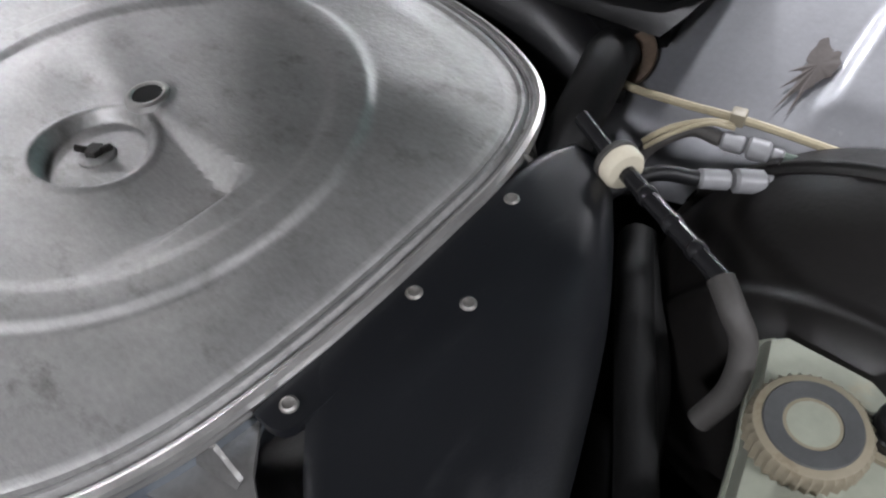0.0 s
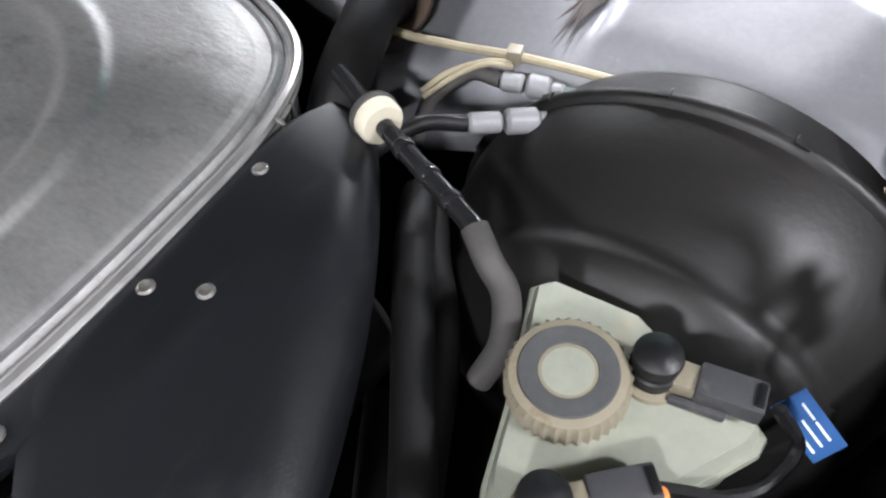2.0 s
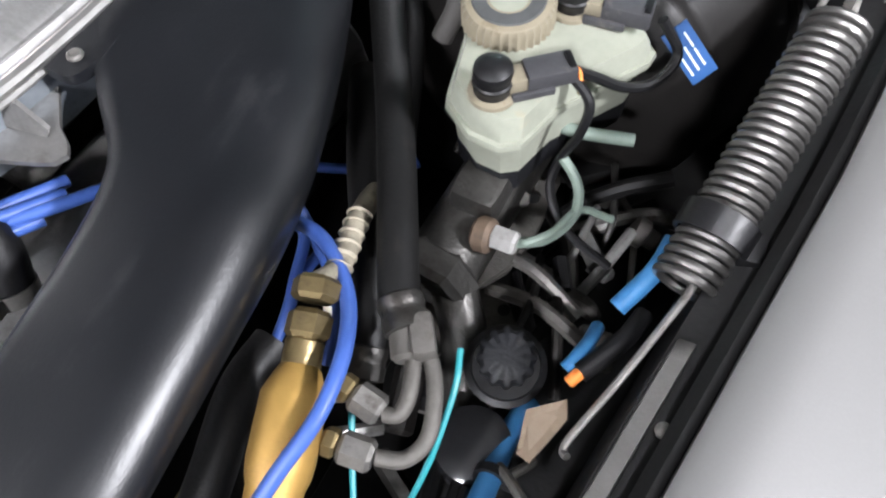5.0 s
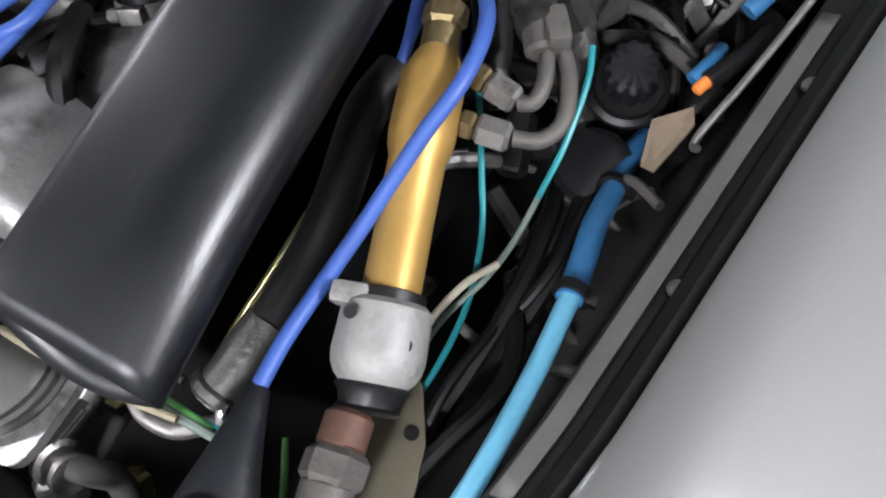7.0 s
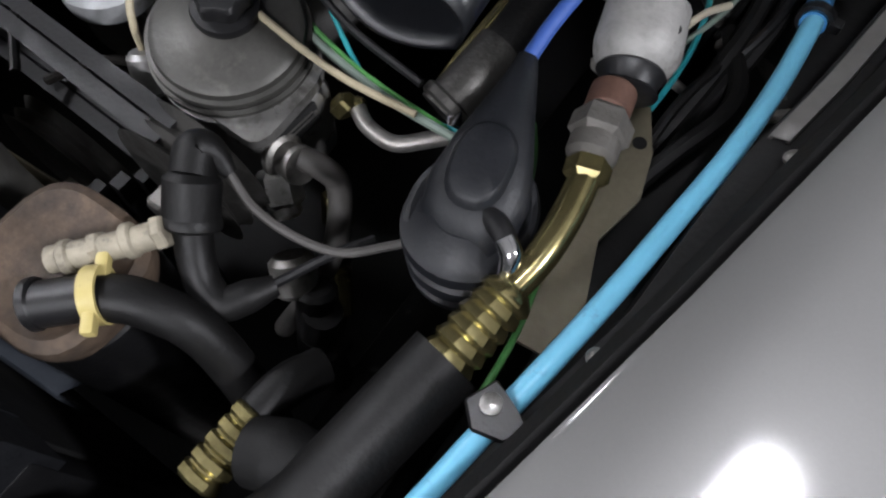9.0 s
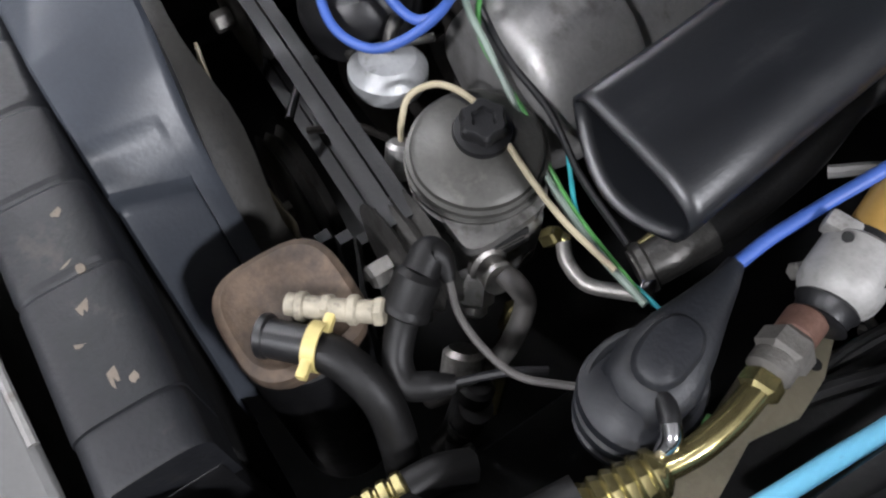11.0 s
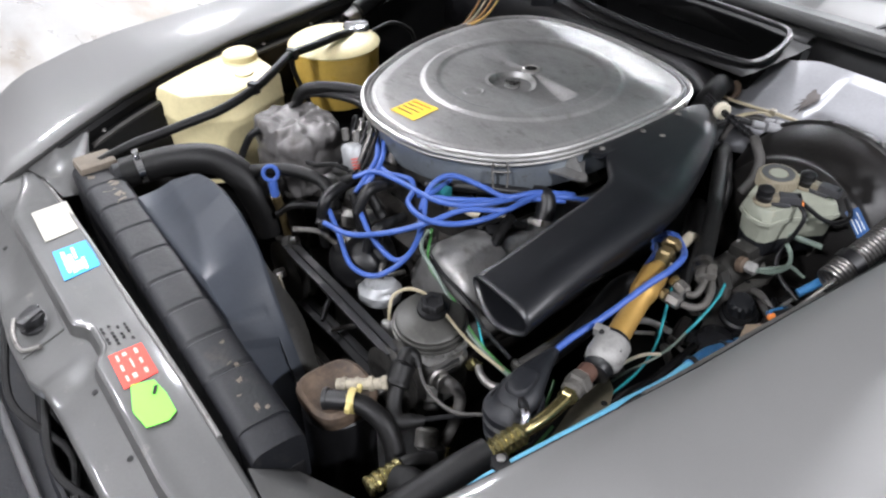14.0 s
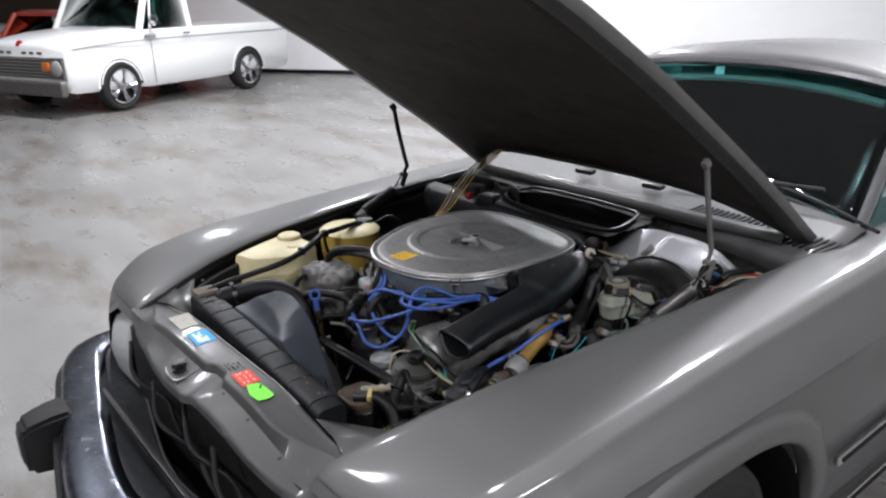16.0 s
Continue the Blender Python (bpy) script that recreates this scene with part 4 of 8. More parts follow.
loft(bm, [[V((x, y, z)) for y, z in ((1.56, 0.6), (1.56, 0.9), (1.66, 0.945), (1.86, 0.93), (1.92, 0.85), (1.86, 0.6))] for x in np.linspace(-0.66, 0.66, 5)])
part("dashboard", bm, "glassdark", car)
for x in (-0.36, 0.36):
    bm = blank()
    box(bm, (x, 2.62, 0.82), (0.48, 0.14, 0.56), turn(-12, 0, 0), 0.06, 3)
    box(bm, (x, 2.7, 1.14), (0.26, 0.09, 0.16), turn(-8, 0, 0), 0.03, 3)
    part("seat_back", bm, "glassdark", car)
a, b, d = axes((0, 0.85, 0.5))
bm = blank()
tube(bm, [V((0.36, 2.02, 0.93)) + (a * math.cos(w) + b * math.sin(w)) * 0.195 for w in np.linspace(0, 2 * math.pi, 37)], 0.014, 8, 1)
wheel_s = part("steering_wheel", bm, "black", car, "large black steering wheel")
for w in (0.3, 2.84, 4.71):
    bm = blank()
    tube(bm, [V((0.36, 2.0, 0.92)), V((0.36, 2.02, 0.93)) + (a * math.cos(w) + b * math.sin(w)) * 0.19], 0.016, 8, 1)
    part("spoke", bm, "black", wheel_s)
for x0, x1 in ((-0.12, -0.62), (0.16, -0.3)):
    bm = blank()
    wp = thing("wiper", (x0, 1.4, 0.94), "black windscreen wiper resting on the cowl", "wiper", "wipers")
    rod(bm, (x0, 1.36, 0.935), (x0, 1.37, 0.965), 0.014, 10)
    part("pivot", bm, "black", wp)
    bm = blank()
    tube(bm, [V((x0, 1.37, 0.965)), V((x0 + 0.2, 1.43, 0.98)), V((x0 + 0.42, 1.46, 0.985))], 0.007, 6, 4)
    part("arm", bm, "black", wp)
    bm = blank()
    tube(bm, [screen((x0 + t) / 0.69, 0.05) + V((0, -0.012, 0.012)) for t in (0.18, 0.32, 0.46, 0.6)], 0.006, 6, 3)
    part("blade", bm, "rubber", wp)

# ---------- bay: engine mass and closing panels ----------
# floor, bulkhead and rails near-black, with the bay's shade in their colour
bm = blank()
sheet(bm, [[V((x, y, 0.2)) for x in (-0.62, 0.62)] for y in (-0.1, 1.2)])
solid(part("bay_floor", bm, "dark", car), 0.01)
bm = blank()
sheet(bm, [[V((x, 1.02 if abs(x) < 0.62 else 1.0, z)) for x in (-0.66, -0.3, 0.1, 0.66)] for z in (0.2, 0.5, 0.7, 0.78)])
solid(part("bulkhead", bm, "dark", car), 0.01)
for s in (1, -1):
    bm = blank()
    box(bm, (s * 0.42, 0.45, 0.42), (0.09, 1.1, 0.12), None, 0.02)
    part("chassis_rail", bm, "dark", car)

engine = thing("engine", (0, 0.5, 0.3), "grimy V8 engine block under the air cleaner", "engine")
bm = blank()
box(bm, (-0.04, 0.62, 0.5), (0.34, 0.6, 0.4), None, 0.03)
part("block", bm, "grime", engine)
bm = blank()
box(bm, (-0.04, 0.6, 0.73), (0.3, 0.42, 0.12), None, 0.03)
part("intake_manifold", bm, "alu_dark", engine)
for k in range(4):
    for s in (1, -1):
        bm = blank()
        tube(bm, [V((-0.04, 0.45 + 0.1 * k, 0.76)), V((-0.04 + s * 0.1, 0.45 + 0.1 * k, 0.79)), V((-0.04 + s * 0.19, 0.46 + 0.1 * k, 0.72))], 0.022, 10, 4)
        part("intake_runner", bm, "alu_dark", engine)


def rocker_cover(s):
    """Cast cam cover on a bank that leans out."""
    ax = V((s * 0.05, 1, -0.02)).normalized()
    up = V((s * 0.52, 0, 0.85)).normalized()
    side = ax.cross(up).normalized()
    o = V((s * 0.215 - 0.015, 0.3, 0.70))
    bm = blank()
    secs = []
    for y, w, h in ((0.0, 0.048, 0.048), (0.003, 0.06, 0.06), (0.009, 0.069, 0.069), (0.018, 0.0755, 0.0755), (0.03, 0.0785, 0.0785), (0.055, 0.079, 0.079), (0.092, 0.079, 0.079), (0.098, 0.077, 0.077), (0.102, 0.07, 0.068), (0.108, 0.068, 0.062), (0.3, 0.067, 0.06), (0.5, 0.066, 0.058), (0.515, 0.05, 0.04)):
        sec = []
        for k in range(29):
            w_ = math.pi * k / 28
            groove = 0.003 * (k % 7 in (0, 1)) * (0.12 < y < 0.51)
            sec.append(o + ax * y + side * (-math.cos(w_) * w) + up * (math.sin(w_) ** 0.9 * h - 0.03 - groove))
        sec += [o + ax * y + side * w - up * 0.08, o + ax * y - side * w - up * 0.08]
        secs.append(sec)
    loft(bm, secs)
    part("cam_cover", bm, "alu", engine, "grey cast cam cover")
    for y in (0.15, 0.3, 0.44):
        bm = blank()
        rod(bm, o + ax * y + up * 0.02 + side * 0.045, o + ax * y + up * 0.034 + side * 0.045, 0.008, 6)
        part("cover_bolt", bm, "steel", engine)
    bm = blank()
    box(bm, o + ax * 0.25 - up * 0.16, (0.15, 0.52, 0.14), Matrix((side, ax, up)).transposed(), 0.02)
    part("cylinder_head", bm, "grime", engine)


rocker_cover(1)
rocker_cover(-1)

# ---------- air cleaner ----------
OUT = spline([(0.0, 0.366, 0), (0.06, 0.38, 0), (0.115, 0.412, 0), (0.165, 0.46, 0), (0.195, 0.53, 0), (0.206, 0.62, 0), (0.206, 0.72, 0), (0.2, 0.8, 0), (0.175, 0.86, 0), (0.12, 0.895, 0), (0.04, 0.915, 0), (-0.08, 0.925, 0),
              (-0.19, 0.915, 0), (-0.262, 0.868, 0), (-0.296, 0.78, 0), (-0.287, 0.64, 0), (-0.246, 0.527, 0), (-0.18, 0.425, 0), (-0.09, 0.373, 0), (0.0, 0.366, 0)], 8)[:-1]
CEN = V((-0.045, 0.645, 0))
cleaner = thing("air_cleaner", (-0.045, 0.645, 0.77), "large grey steel air cleaner housing with a pressed lid", "air cleaner")


LIDC, NUT = V((-0.035, 0.66, 0)), V((-0.031, 0.633, 0))


def lid_height(p):
    r = ((p.x - LIDC.x) ** 2 + ((p.y - LIDC.y) * 0.95) ** 2) ** 0.5
    rn = (p - NUT).length
    z = 0.858 + 0.0045 * (1 - sm(r, 0.166, 0.176)) - 0.003 * (1 - sm(r, 0.138, 0.15))
    # a shallow pocket falls from the front of the disc to a wall beside the bolt hole, deeper towards both ends
    across = abs(p.x + 0.037)
    deep = 0.0035 + 0.014 * sm(p.x + 0.037, 0.0, 0.1) + 0.0015 * sm(-0.037 - p.x, 0.0, 0.06)
    run = sm(0.684 - p.y, -0.002, 0.008 + 0.012 * sm(across, 0.01, 0.11))
    z -= deep * run * (1 - sm(0.684 - p.y, 0.022, 0.12)) * (1 - (sm(across, 0.106, 0.124) if p.x > -0.037 else sm(across, 0.04, 0.124)))
    cup = 1 - sm(rn, 0.034, 0.041)
    z += (0.8475 - z) * cup + 0.0014 * (1 - sm(abs(rn - 0.043), 0.0, 0.005))
    rh = ((p.x + 0.041) ** 2 + (p.y - 0.687) ** 2) ** 0.5
    z += 0.0022 * (1 - sm(rh, 0.012, 0.022))
    rb = ((p.x + 0.034) ** 2 + (p.y - 0.548) ** 2) ** 0.5
    return z + 0.0012 * (1 - sm(rb, 0.017, 0.0185)) - 0.001 * (1 - sm(rb, 0.014, 0.0155))


bm = blank()
rings = []
for f, dz in ((1.0, -0.007), (1.009, -0.004), (1.008, -0.001), (1.0, 0.0012), (0.993, 0.0006), (0.988, -0.0024), (0.984, -0.0028), (0.98, -0.0004), (0.974, 0.0022), (0.966, 0.002), (0.958, -0.0002), (0.945, 0.0)):
    rings.append([bm.verts.new(CEN + (p - CEN) * f + V((0, 0, 0.853 + dz))) for p in OUT])
for f in np.linspace(0.93, 0.02, 150):
    rings.append([bm.verts.new((q := CEN + (p - CEN) * f) + V((0, 0, lid_height(q) - 0.003 * sm(f, 0.85, 0.95)))) for p in OUT])
skin(bm, rings, False)
bm.faces.new(rings[-1])
part("lid", bm, "lid", cleaner, "scuffed brushed lid with pressed rings", 25)
bm = blank()
for f0, z0, r0 in ((1.008, 0.8505, 0.0045), (1.004, 0.842, 0.0035)):
    loop = [CEN + (p - CEN) * f0 + V((0, 0, z0)) for p in OUT]
    tube(bm, [*loop, loop[0], loop[1]], r0, 8, 1, smooth=False)
part("lid_rim", bm, "rim", cleaner, "bright rolled rim")
bm = blank()
loft(bm, [[CEN + (p - CEN) * f + V((0, 0, z)) for p in OUT] for f, z in ((0.99, 0.846), (0.985, 0.8), (0.97, 0.79), (0.8, 0.785))], False)
part("pan", bm, "pan", cleaner, "blue-grey pan")
bm = blank()
lathe(bm, NUT + V((0, 0, 0.8465)), (0, 0, 1), [(0, 0.0135), (0.003, 0.013), (0.004, 0.0115), (0.0045, 0.006)], 28)
part("centre_washer", bm, "lid", cleaner)
bm = blank()
hexnut(bm, NUT + V((0, 0, 0.849)), NUT + V((0, 0, 0.8545)), 0.0072)
for w in (0.7, 0.7 + math.pi):
    box(bm, NUT + V((0.009 * math.cos(w), 0.009 * math.sin(w), 0.854)), (0.009, 0.003, 0.005), turn(0, -20, math.degrees(w)), 0.0012)
part("centre_nut", bm, "grime", cleaner, "dark wing nut")
bm = blank()
H0 = V((-0.041, 0.687, lid_height(V((-0.041, 0.687, 0))) + 0.0005))
lathe(bm, H0 - V((0, 0, 0.0045)), (0, 0, 1), [(0.0, 0.0172), (0.0042, 0.0158), (0.0058, 0.0132), (0.0056, 0.0116), (0.003, 0.0106)], 32, False)
part("hole_collar", bm, "rim", cleaner, "polished rim of the bolt hole")
bm = blank()
lathe(bm, H0 + V((0, 0, -0.001)), (0, 0, 1), [(0, 0.0112), (0.0008, 0.011), (0.0009, 0.0005)], 24)
part("hole", bm, "dark", cleaner, "dark bolt hole")


def spring_clip(at, out):
    """Wire toggle clip on the pan's side."""
    o, d = V(at), V(out).normalized()
    t = V((0, 0, 1)).cross(d)
    bm = blank()
    tube(bm, [o + t * 0.009 + V((0, 0, 0.014)) - d * 0.006, o + t * 0.01 + V((0, 0, 0.006)), o + t * 0.01 - V((0, 0, 0.03)) + d * 0.006, o - V((0, 0, 0.04)) + d * 0.008, o - t * 0.01 - V((0, 0, 0.03)) + d * 0.006, o - t * 0.013 + V((0, 0, 0.006)), o - t * 0.012 + V((0, 0, 0.014)) - d * 0.006], 0.0018, 6, 5)
    tube(bm, [o + t * 0.015 - V((0, 0, 0.006)), o - t * 0.015 - V((0, 0, 0.006))], 0.0018, 6, 1)
    part("clip", bm, "steel", cleaner)


for i in (22, 58, 93, 125, 144):
    p = OUT[i % len(OUT)]
    d = (p - CEN).normalized()
    spring_clip(CEN + (p - CEN) * 1.02 + V((0, 0, 0.838)), d)
bm = blank()
plate(bm, [(0.16, 0.505, 0.822), (0.174, 0.51, 0.822), (0.2, 0.519, 0.822), (0.226, 0.529, 0.822), (0.236, 0.534, 0.822), (0.24, 0.542, 0.822), (0.234, 0.549, 0.822), (0.222, 0.556, 0.822), (0.195, 0.585, 0.822), (0.18, 0.57, 0.822)], 0.004)
plate(bm, [(0.188, 0.54, 0.823), (0.19, 0.545, 0.84), (0.205, 0.55, 0.84), (0.222, 0.549, 0.826), (0.222, 0.546, 0.823)], 0.003, (0.2, -0.9, 0))
part("mount_bracket", bm, "alu", cleaner, "triangular grey bracket")
label = thing("yellow_label", (-0.04, 0.42, 0.86), "small yellow caution label with print on the lid", "label")
bm = blank()
LQ = [V((-0.067, 0.398, 0.8596)), V((-0.012, 0.405, 0.8596)), V((-0.02, 0.462, 0.8602)), V((-0.072, 0.452, 0.8602))]
plate(bm, LQ, 0.0006)
part("paper", bm, "sticker_y", label)
for k, (w, m) in enumerate(((0.9, "sticker_r"), (0.75, "bracket"), (0.8, "bracket"), (0.7, "bracket"))):
    bm = blank()
    f0 = 0.18 + 0.2 * k
    a0, a1 = LQ[3].lerp(LQ[0], f0), LQ[2].lerp(LQ[1], f0)
    box(bm, a0.lerp(a1, 0.1 + w / 2 * 0.85) + V((0, 0, 0.0009)), ((a1 - a0).length * w * 0.85, 0.0018, 0.0006), basis(a1 - a0), 0)
    part("print_bar", bm, m, label)

# ---------- intake snorkel ----------
snork = thing("intake_snorkel", (0.33, 0.5, 0.76), "long black plastic air intake snorkel beside the air cleaner", "air intake")


def snork_sec(c, side, up, w, h, p=4.2, n=40):
    c, side, up = V(c), V(side).normalized(), V(up).normalized()
    out = []
    for k in range(n):
        a = 2 * math.pi * k / n
        ca, sa = math.cos(a), math.sin(a)
        out.append(c + side * (w * abs(ca) ** (2 / p) * (1 if ca >= 0 else -1)) + up * (h * abs(sa) ** (2 / p) * (1 if sa >= 0 else -1)))
    return out


SN = [  # y, left edge x z, right edge x z, depth
    (0.27, 0.304, 0.806, 0.402, 0.808, 0.036), (0.32, 0.305, 0.815, 0.399, 0.822, 0.043), (0.36, 0.304, 0.821, 0.396, 0.829, 0.045), (0.42, 0.3, 0.828, 0.392, 0.836, 0.047), (0.5, 0.292, 0.833, 0.384, 0.84, 0.05),
    (0.545, 0.28, 0.838, 0.378, 0.842, 0.055), (0.58, 0.245, 0.842, 0.371, 0.844, 0.058), (0.62, 0.213, 0.845, 0.36, 0.846, 0.06), (0.685, 0.211, 0.846, 0.335, 0.848, 0.065), (0.75, 0.21, 0.846, 0.306, 0.848, 0.06),
    (0.81, 0.212, 0.846, 0.27, 0.8475, 0.05), (0.838, 0.222, 0.8445, 0.248, 0.846, 0.03)]


def duct_sec(y, lx, lz, rx, rz, d):
    """Thin at the edge by the engine, deep and rounded on the outer side."""
    w = rx - lx
    pts = []
    for k in range(13):  # top
        t = k / 12
        pts.append(V((lx + (w * 0.66) * t, y, lz + (rz - lz) * 0.66 * t + (0.0052 if y < 0.55 else 0.0015) * (1 if k else 0) - 0.0025 * t * t)))
    top_z = pts[-1].z
    for k in range(1, 11):  # wide rounded shoulder
        a_ = math.pi / 2 * (1 - k / 10)
        pts.append(V((lx + w * 0.66 + w * 0.34 * math.cos(a_), y, top_z - d * 0.42 + d * 0.42 * math.sin(a_))))
    pts.append(V((rx - 0.001, y, rz - d * 0.6)))
    for k in range(13):  # underside curving back to the thin edge
        t = k / 12
        p0, p1, p2 = V((rx - 0.004, 0, rz - d * 0.82)), V((lx + w * 0.45, 0, lz - d * 1.45)), V((lx, 0, lz - 0.004))
        q_ = p0.lerp(p1, t).lerp(p1.lerp(p2, t), t)
        pts.append(V((q_.x, y - 0.01 * math.sin(math.pi * t), q_.z)))
    return pts


bm = blank()
secs = [duct_sec(*s_) for s_ in SN]
fine = []
for j in range(len(secs[0])):
    fine.append(spline([s_[j] for s_ in secs], 5))
secs2 = [[fine[j][i] for j in range(len(fine))] for i in range(len(fine[0]))]
loft(bm, secs2, False)
ob = part("duct", bm, "snork", snork, "", 60)
solid(ob, 0.003, 1)
bm = blank()
plate(bm, spline([(0.209, 0.575, 0.847), (0.229, 0.577, 0.848), (0.235, 0.6, 0.849), (0.234, 0.64, 0.8495), (0.233, 0.7, 0.8495), (0.2305, 0.75, 0.849), (0.226, 0.785, 0.848), (0.218, 0.8, 0.846), (0.208, 0.79, 0.846), (0.208, 0.7, 0.847), (0.209, 0.575, 0.847)], 4)[:-1], 0.008)
part("flange", bm, "snork", snork)
for p in ((0.222, 0.7715), (0.224, 0.6805), (0.2525, 0.6935), (0.222, 0.589)):
    bm = blank()
    lathe(bm, (*p, 0.8495), (0, 0, 1), [(0, 0.0052), (0.0015, 0.005), (0.0025, 0.0036), (0.0015, 0.002)], 14)
    part("rivet", bm, "steel", snork)

# ---------- radiator, shroud, fan ----------
rad = thing("radiator", (0, -0.02, 0.35), "black radiator with a ribbed plastic top tank, dusty and stained", "radiator")


def tank_sec(x, inset=0.0):
    z = 0.778 - 0.03 * (x + 0.34) / 0.66
    y = -0.016 - 0.02 * (x + 0.34) / 0.66
    pts = [(-0.034, -0.075), (-0.034, -0.014), *((math.copysign(0.034 * abs(math.cos(w)) ** 0.55, -math.cos(w)), -0.014 + 0.017 * math.sin(w) ** 0.75) for w in np.linspace(0.25, math.pi - 0.25, 13)), (0.034, -0.014), (0.034, -0.075)]
    return [V((x, y + a * (1 - inset * 8), z + b - inset)) for a, b in pts]


bm = blank()
xs = [(-0.35, 0.004), (-0.345, 0.0)]
for k in range(8):
    x = -0.27 + 0.068 * k
    xs += [(x - 0.01, 0.0), (x - 0.004, 0.0), (x - 0.001, 0.002), (x + 0.002, 0.002), (x + 0.005, 0.0), (x + 0.011, 0.0)]
xs += [(0.26, 0.0), (0.3, 0.0), (0.3005, 0.0022), (0.334, 0.0022), (0.338, 0.0034)]
loft(bm, [tank_sec(x, i) for x, i in xs])
part("top_tank", bm, "tank", rad, "ribbed black plastic tank", 32)
bm = blank()
box(bm, (-0.01, -0.028, 0.52), (0.64, 0.045, 0.36), None, 0.004)
part("core", bm, "dark", rad)
for x, y in ((0.325, -0.038), (-0.345, -0.02)):
    bm = blank()
    box(bm, (x, y, 0.56), (0.03, 0.06, 0.28), None, 0.006)
    part("side_frame", bm, "black", rad)
bm = blank()
box(bm, (-0.335, -0.012, 0.78), (0.05, 0.06, 0.02), None, 0.006)
part("end_block", bm, "stain", rad, "dusty tan end block")
bm = blank()
rod(bm, (-0.3, 0.0, 0.765), (-0.29, 0.045, 0.768), 0.022, 18)
part("outlet", bm, "tank", rad)
for x, y, sx, sy in ((-0.235, -0.012, 0.012, 0.008), (-0.247, -0.019, 0.005, 0.012), (-0.225, -0.005, 0.005, 0.004), (-0.21, -0.02, 0.006, 0.003), (0.196, -0.03, 0.006, 0.008), (0.206, -0.022, 0.004, 0.004), (0.272, -0.032, 0.016, 0.004), (0.285, -0.022, 0.005, 0.004), (0.25, -0.04, 0.004, 0.006), (0.16, -0.02, 0.005, 0.004), (0.1, -0.028, 0.003, 0.004), (-0.12, -0.02, 0.003, 0.005), (-0.262, -0.008, 0.009, 0.01), (-0.215, -0.014, 0.007, 0.012), (-0.19, -0.022, 0.004, 0.004), (-0.3, -0.03, 0.008, 0.007), (0.225, -0.03, 0.012, 0.005)):
    bm = blank()
    z = 0.778 - 0.03 * (x + 0.34) / 0.66 + 0.002
    pts = [V((x + 1.5 * sx * math.cos(w) * (0.62 + 0.35 * noise.noise(V((x * 50, 1.6 * math.cos(w), 1.6 * math.sin(w))))), y + 1.25 * sy * math.sin(w) * (0.62 + 0.35 * noise.noise(V((1.6 * math.sin(w), x * 40, 3 + math.cos(w))))), z + 0.0008)) for w in np.linspace(0, 2 * math.pi, 18)[:-1]]
    plate(bm, pts, 0.001)
    part("dried_stain", bm, "stain", rad, "dried tan coolant stain")

shr = thing("fan_shroud", (0.0, 0.07, 0.5), "slate grey plastic fan shroud bolted behind the radiator", "fan shroud")
bm = blank()
rows = []
def shroud_point(x, k):
    """The cover over the fan: a valley along the radiator, a curved crease, a flat to the rear edge, and a step near its side."""
    zl = float(np.interp(x, (-0.2, -0.1, 0.0, 0.05, 0.1, 0.136, 0.16, 0.2, 0.26), (0.776, 0.772, 0.768, 0.771, 0.747, 0.722, 0.7, 0.66, 0.6)))
    zr = float(np.interp(x, (-0.2, -0.16, -0.11, -0.05, 0.0, 0.03, 0.05, 0.085, 0.105, 0.125, 0.138, 0.16, 0.2, 0.26), (0.8, 0.818, 0.829, 0.832, 0.82, 0.8, 0.784, 0.754, 0.734, 0.712, 0.69, 0.65, 0.6, 0.52)))
    ye = 0.09 - 0.013 * sm(x, 0.03, 0.138)
    yc = float(np.interp(x, (-0.2, -0.13, -0.07, -0.02, 0.02, 0.05, 0.3), (0.06, 0.05, 0.046, 0.036, 0.024, 0.015, 0.015)))
    kc = (yc - 0.01) / (ye - 0.01)
    lift = 0.0042 * (1 - sm(x, 0.0, 0.06))
    bend = k / kc if k < kc else 1 - (k - kc) / (1 - kc)
    z = zl + (zr - zl) * k + lift * bend - 0.003 * (1 - sm(x, -0.05, 0.05)) * math.sin(math.pi * min(1, k / kc))
    y = 0.01 + (ye - 0.01) * k
    if y < 0.064:
        z -= 0.013 * sm(x, 0.1362, 0.139) - 0.0015 * (1 - sm(abs(x - 0.113), 0.001, 0.004))
    return V((x + 0.03 * (y / 0.09) * (1 - sm(x, -0.2, 0.0)), y, z))


KS = (0.0, 0.05, 0.12, 0.2, 0.28, 0.34, 0.4, 0.46, 0.52, 0.58, 0.64, 0.7, 0.76, 0.79, 0.803, 0.81, 0.83, 0.9, 0.96, 1.0)
for x in [-0.2, -0.198, *np.linspace(-0.19, 0.13, 70), 0.1355, 0.1365, 0.138, 0.1392, *np.linspace(0.145, 0.26, 12)]:
    row = [shroud_point(x, k) for k in KS]
    rows.append([row[0] + V((0, -0.003, -0.07)), row[0] + V((0, -0.002, -0.004)), *row, row[-1] + V((0, 0.003, -0.003)), row[-1] + V((0, 0.0035, -0.08))])
rows.insert(0, [p + V((-0.002, 0, -0.06)) for p in rows[0]])
sheet(bm, rows)
solid(part("cover", bm, "shroud", shr, "", 40), 0.003, 0)
bm = blank()
lathe(bm, (-0.05, 0.03, 0.5), (0, 1, 0), [(0, 0.26), (0.02, 0.243), (0.06, 0.239), (0.084, 0.238)], 72, False)
for v in bm.verts:  # uneven rear edge
    if v.co.y > 0.1:
        v.co.y += 0.006 * noise.noise(v.co * 14) + 0.004 * math.sin(9 * math.atan2(v.co.z - 0.5, v.co.x + 0.05))
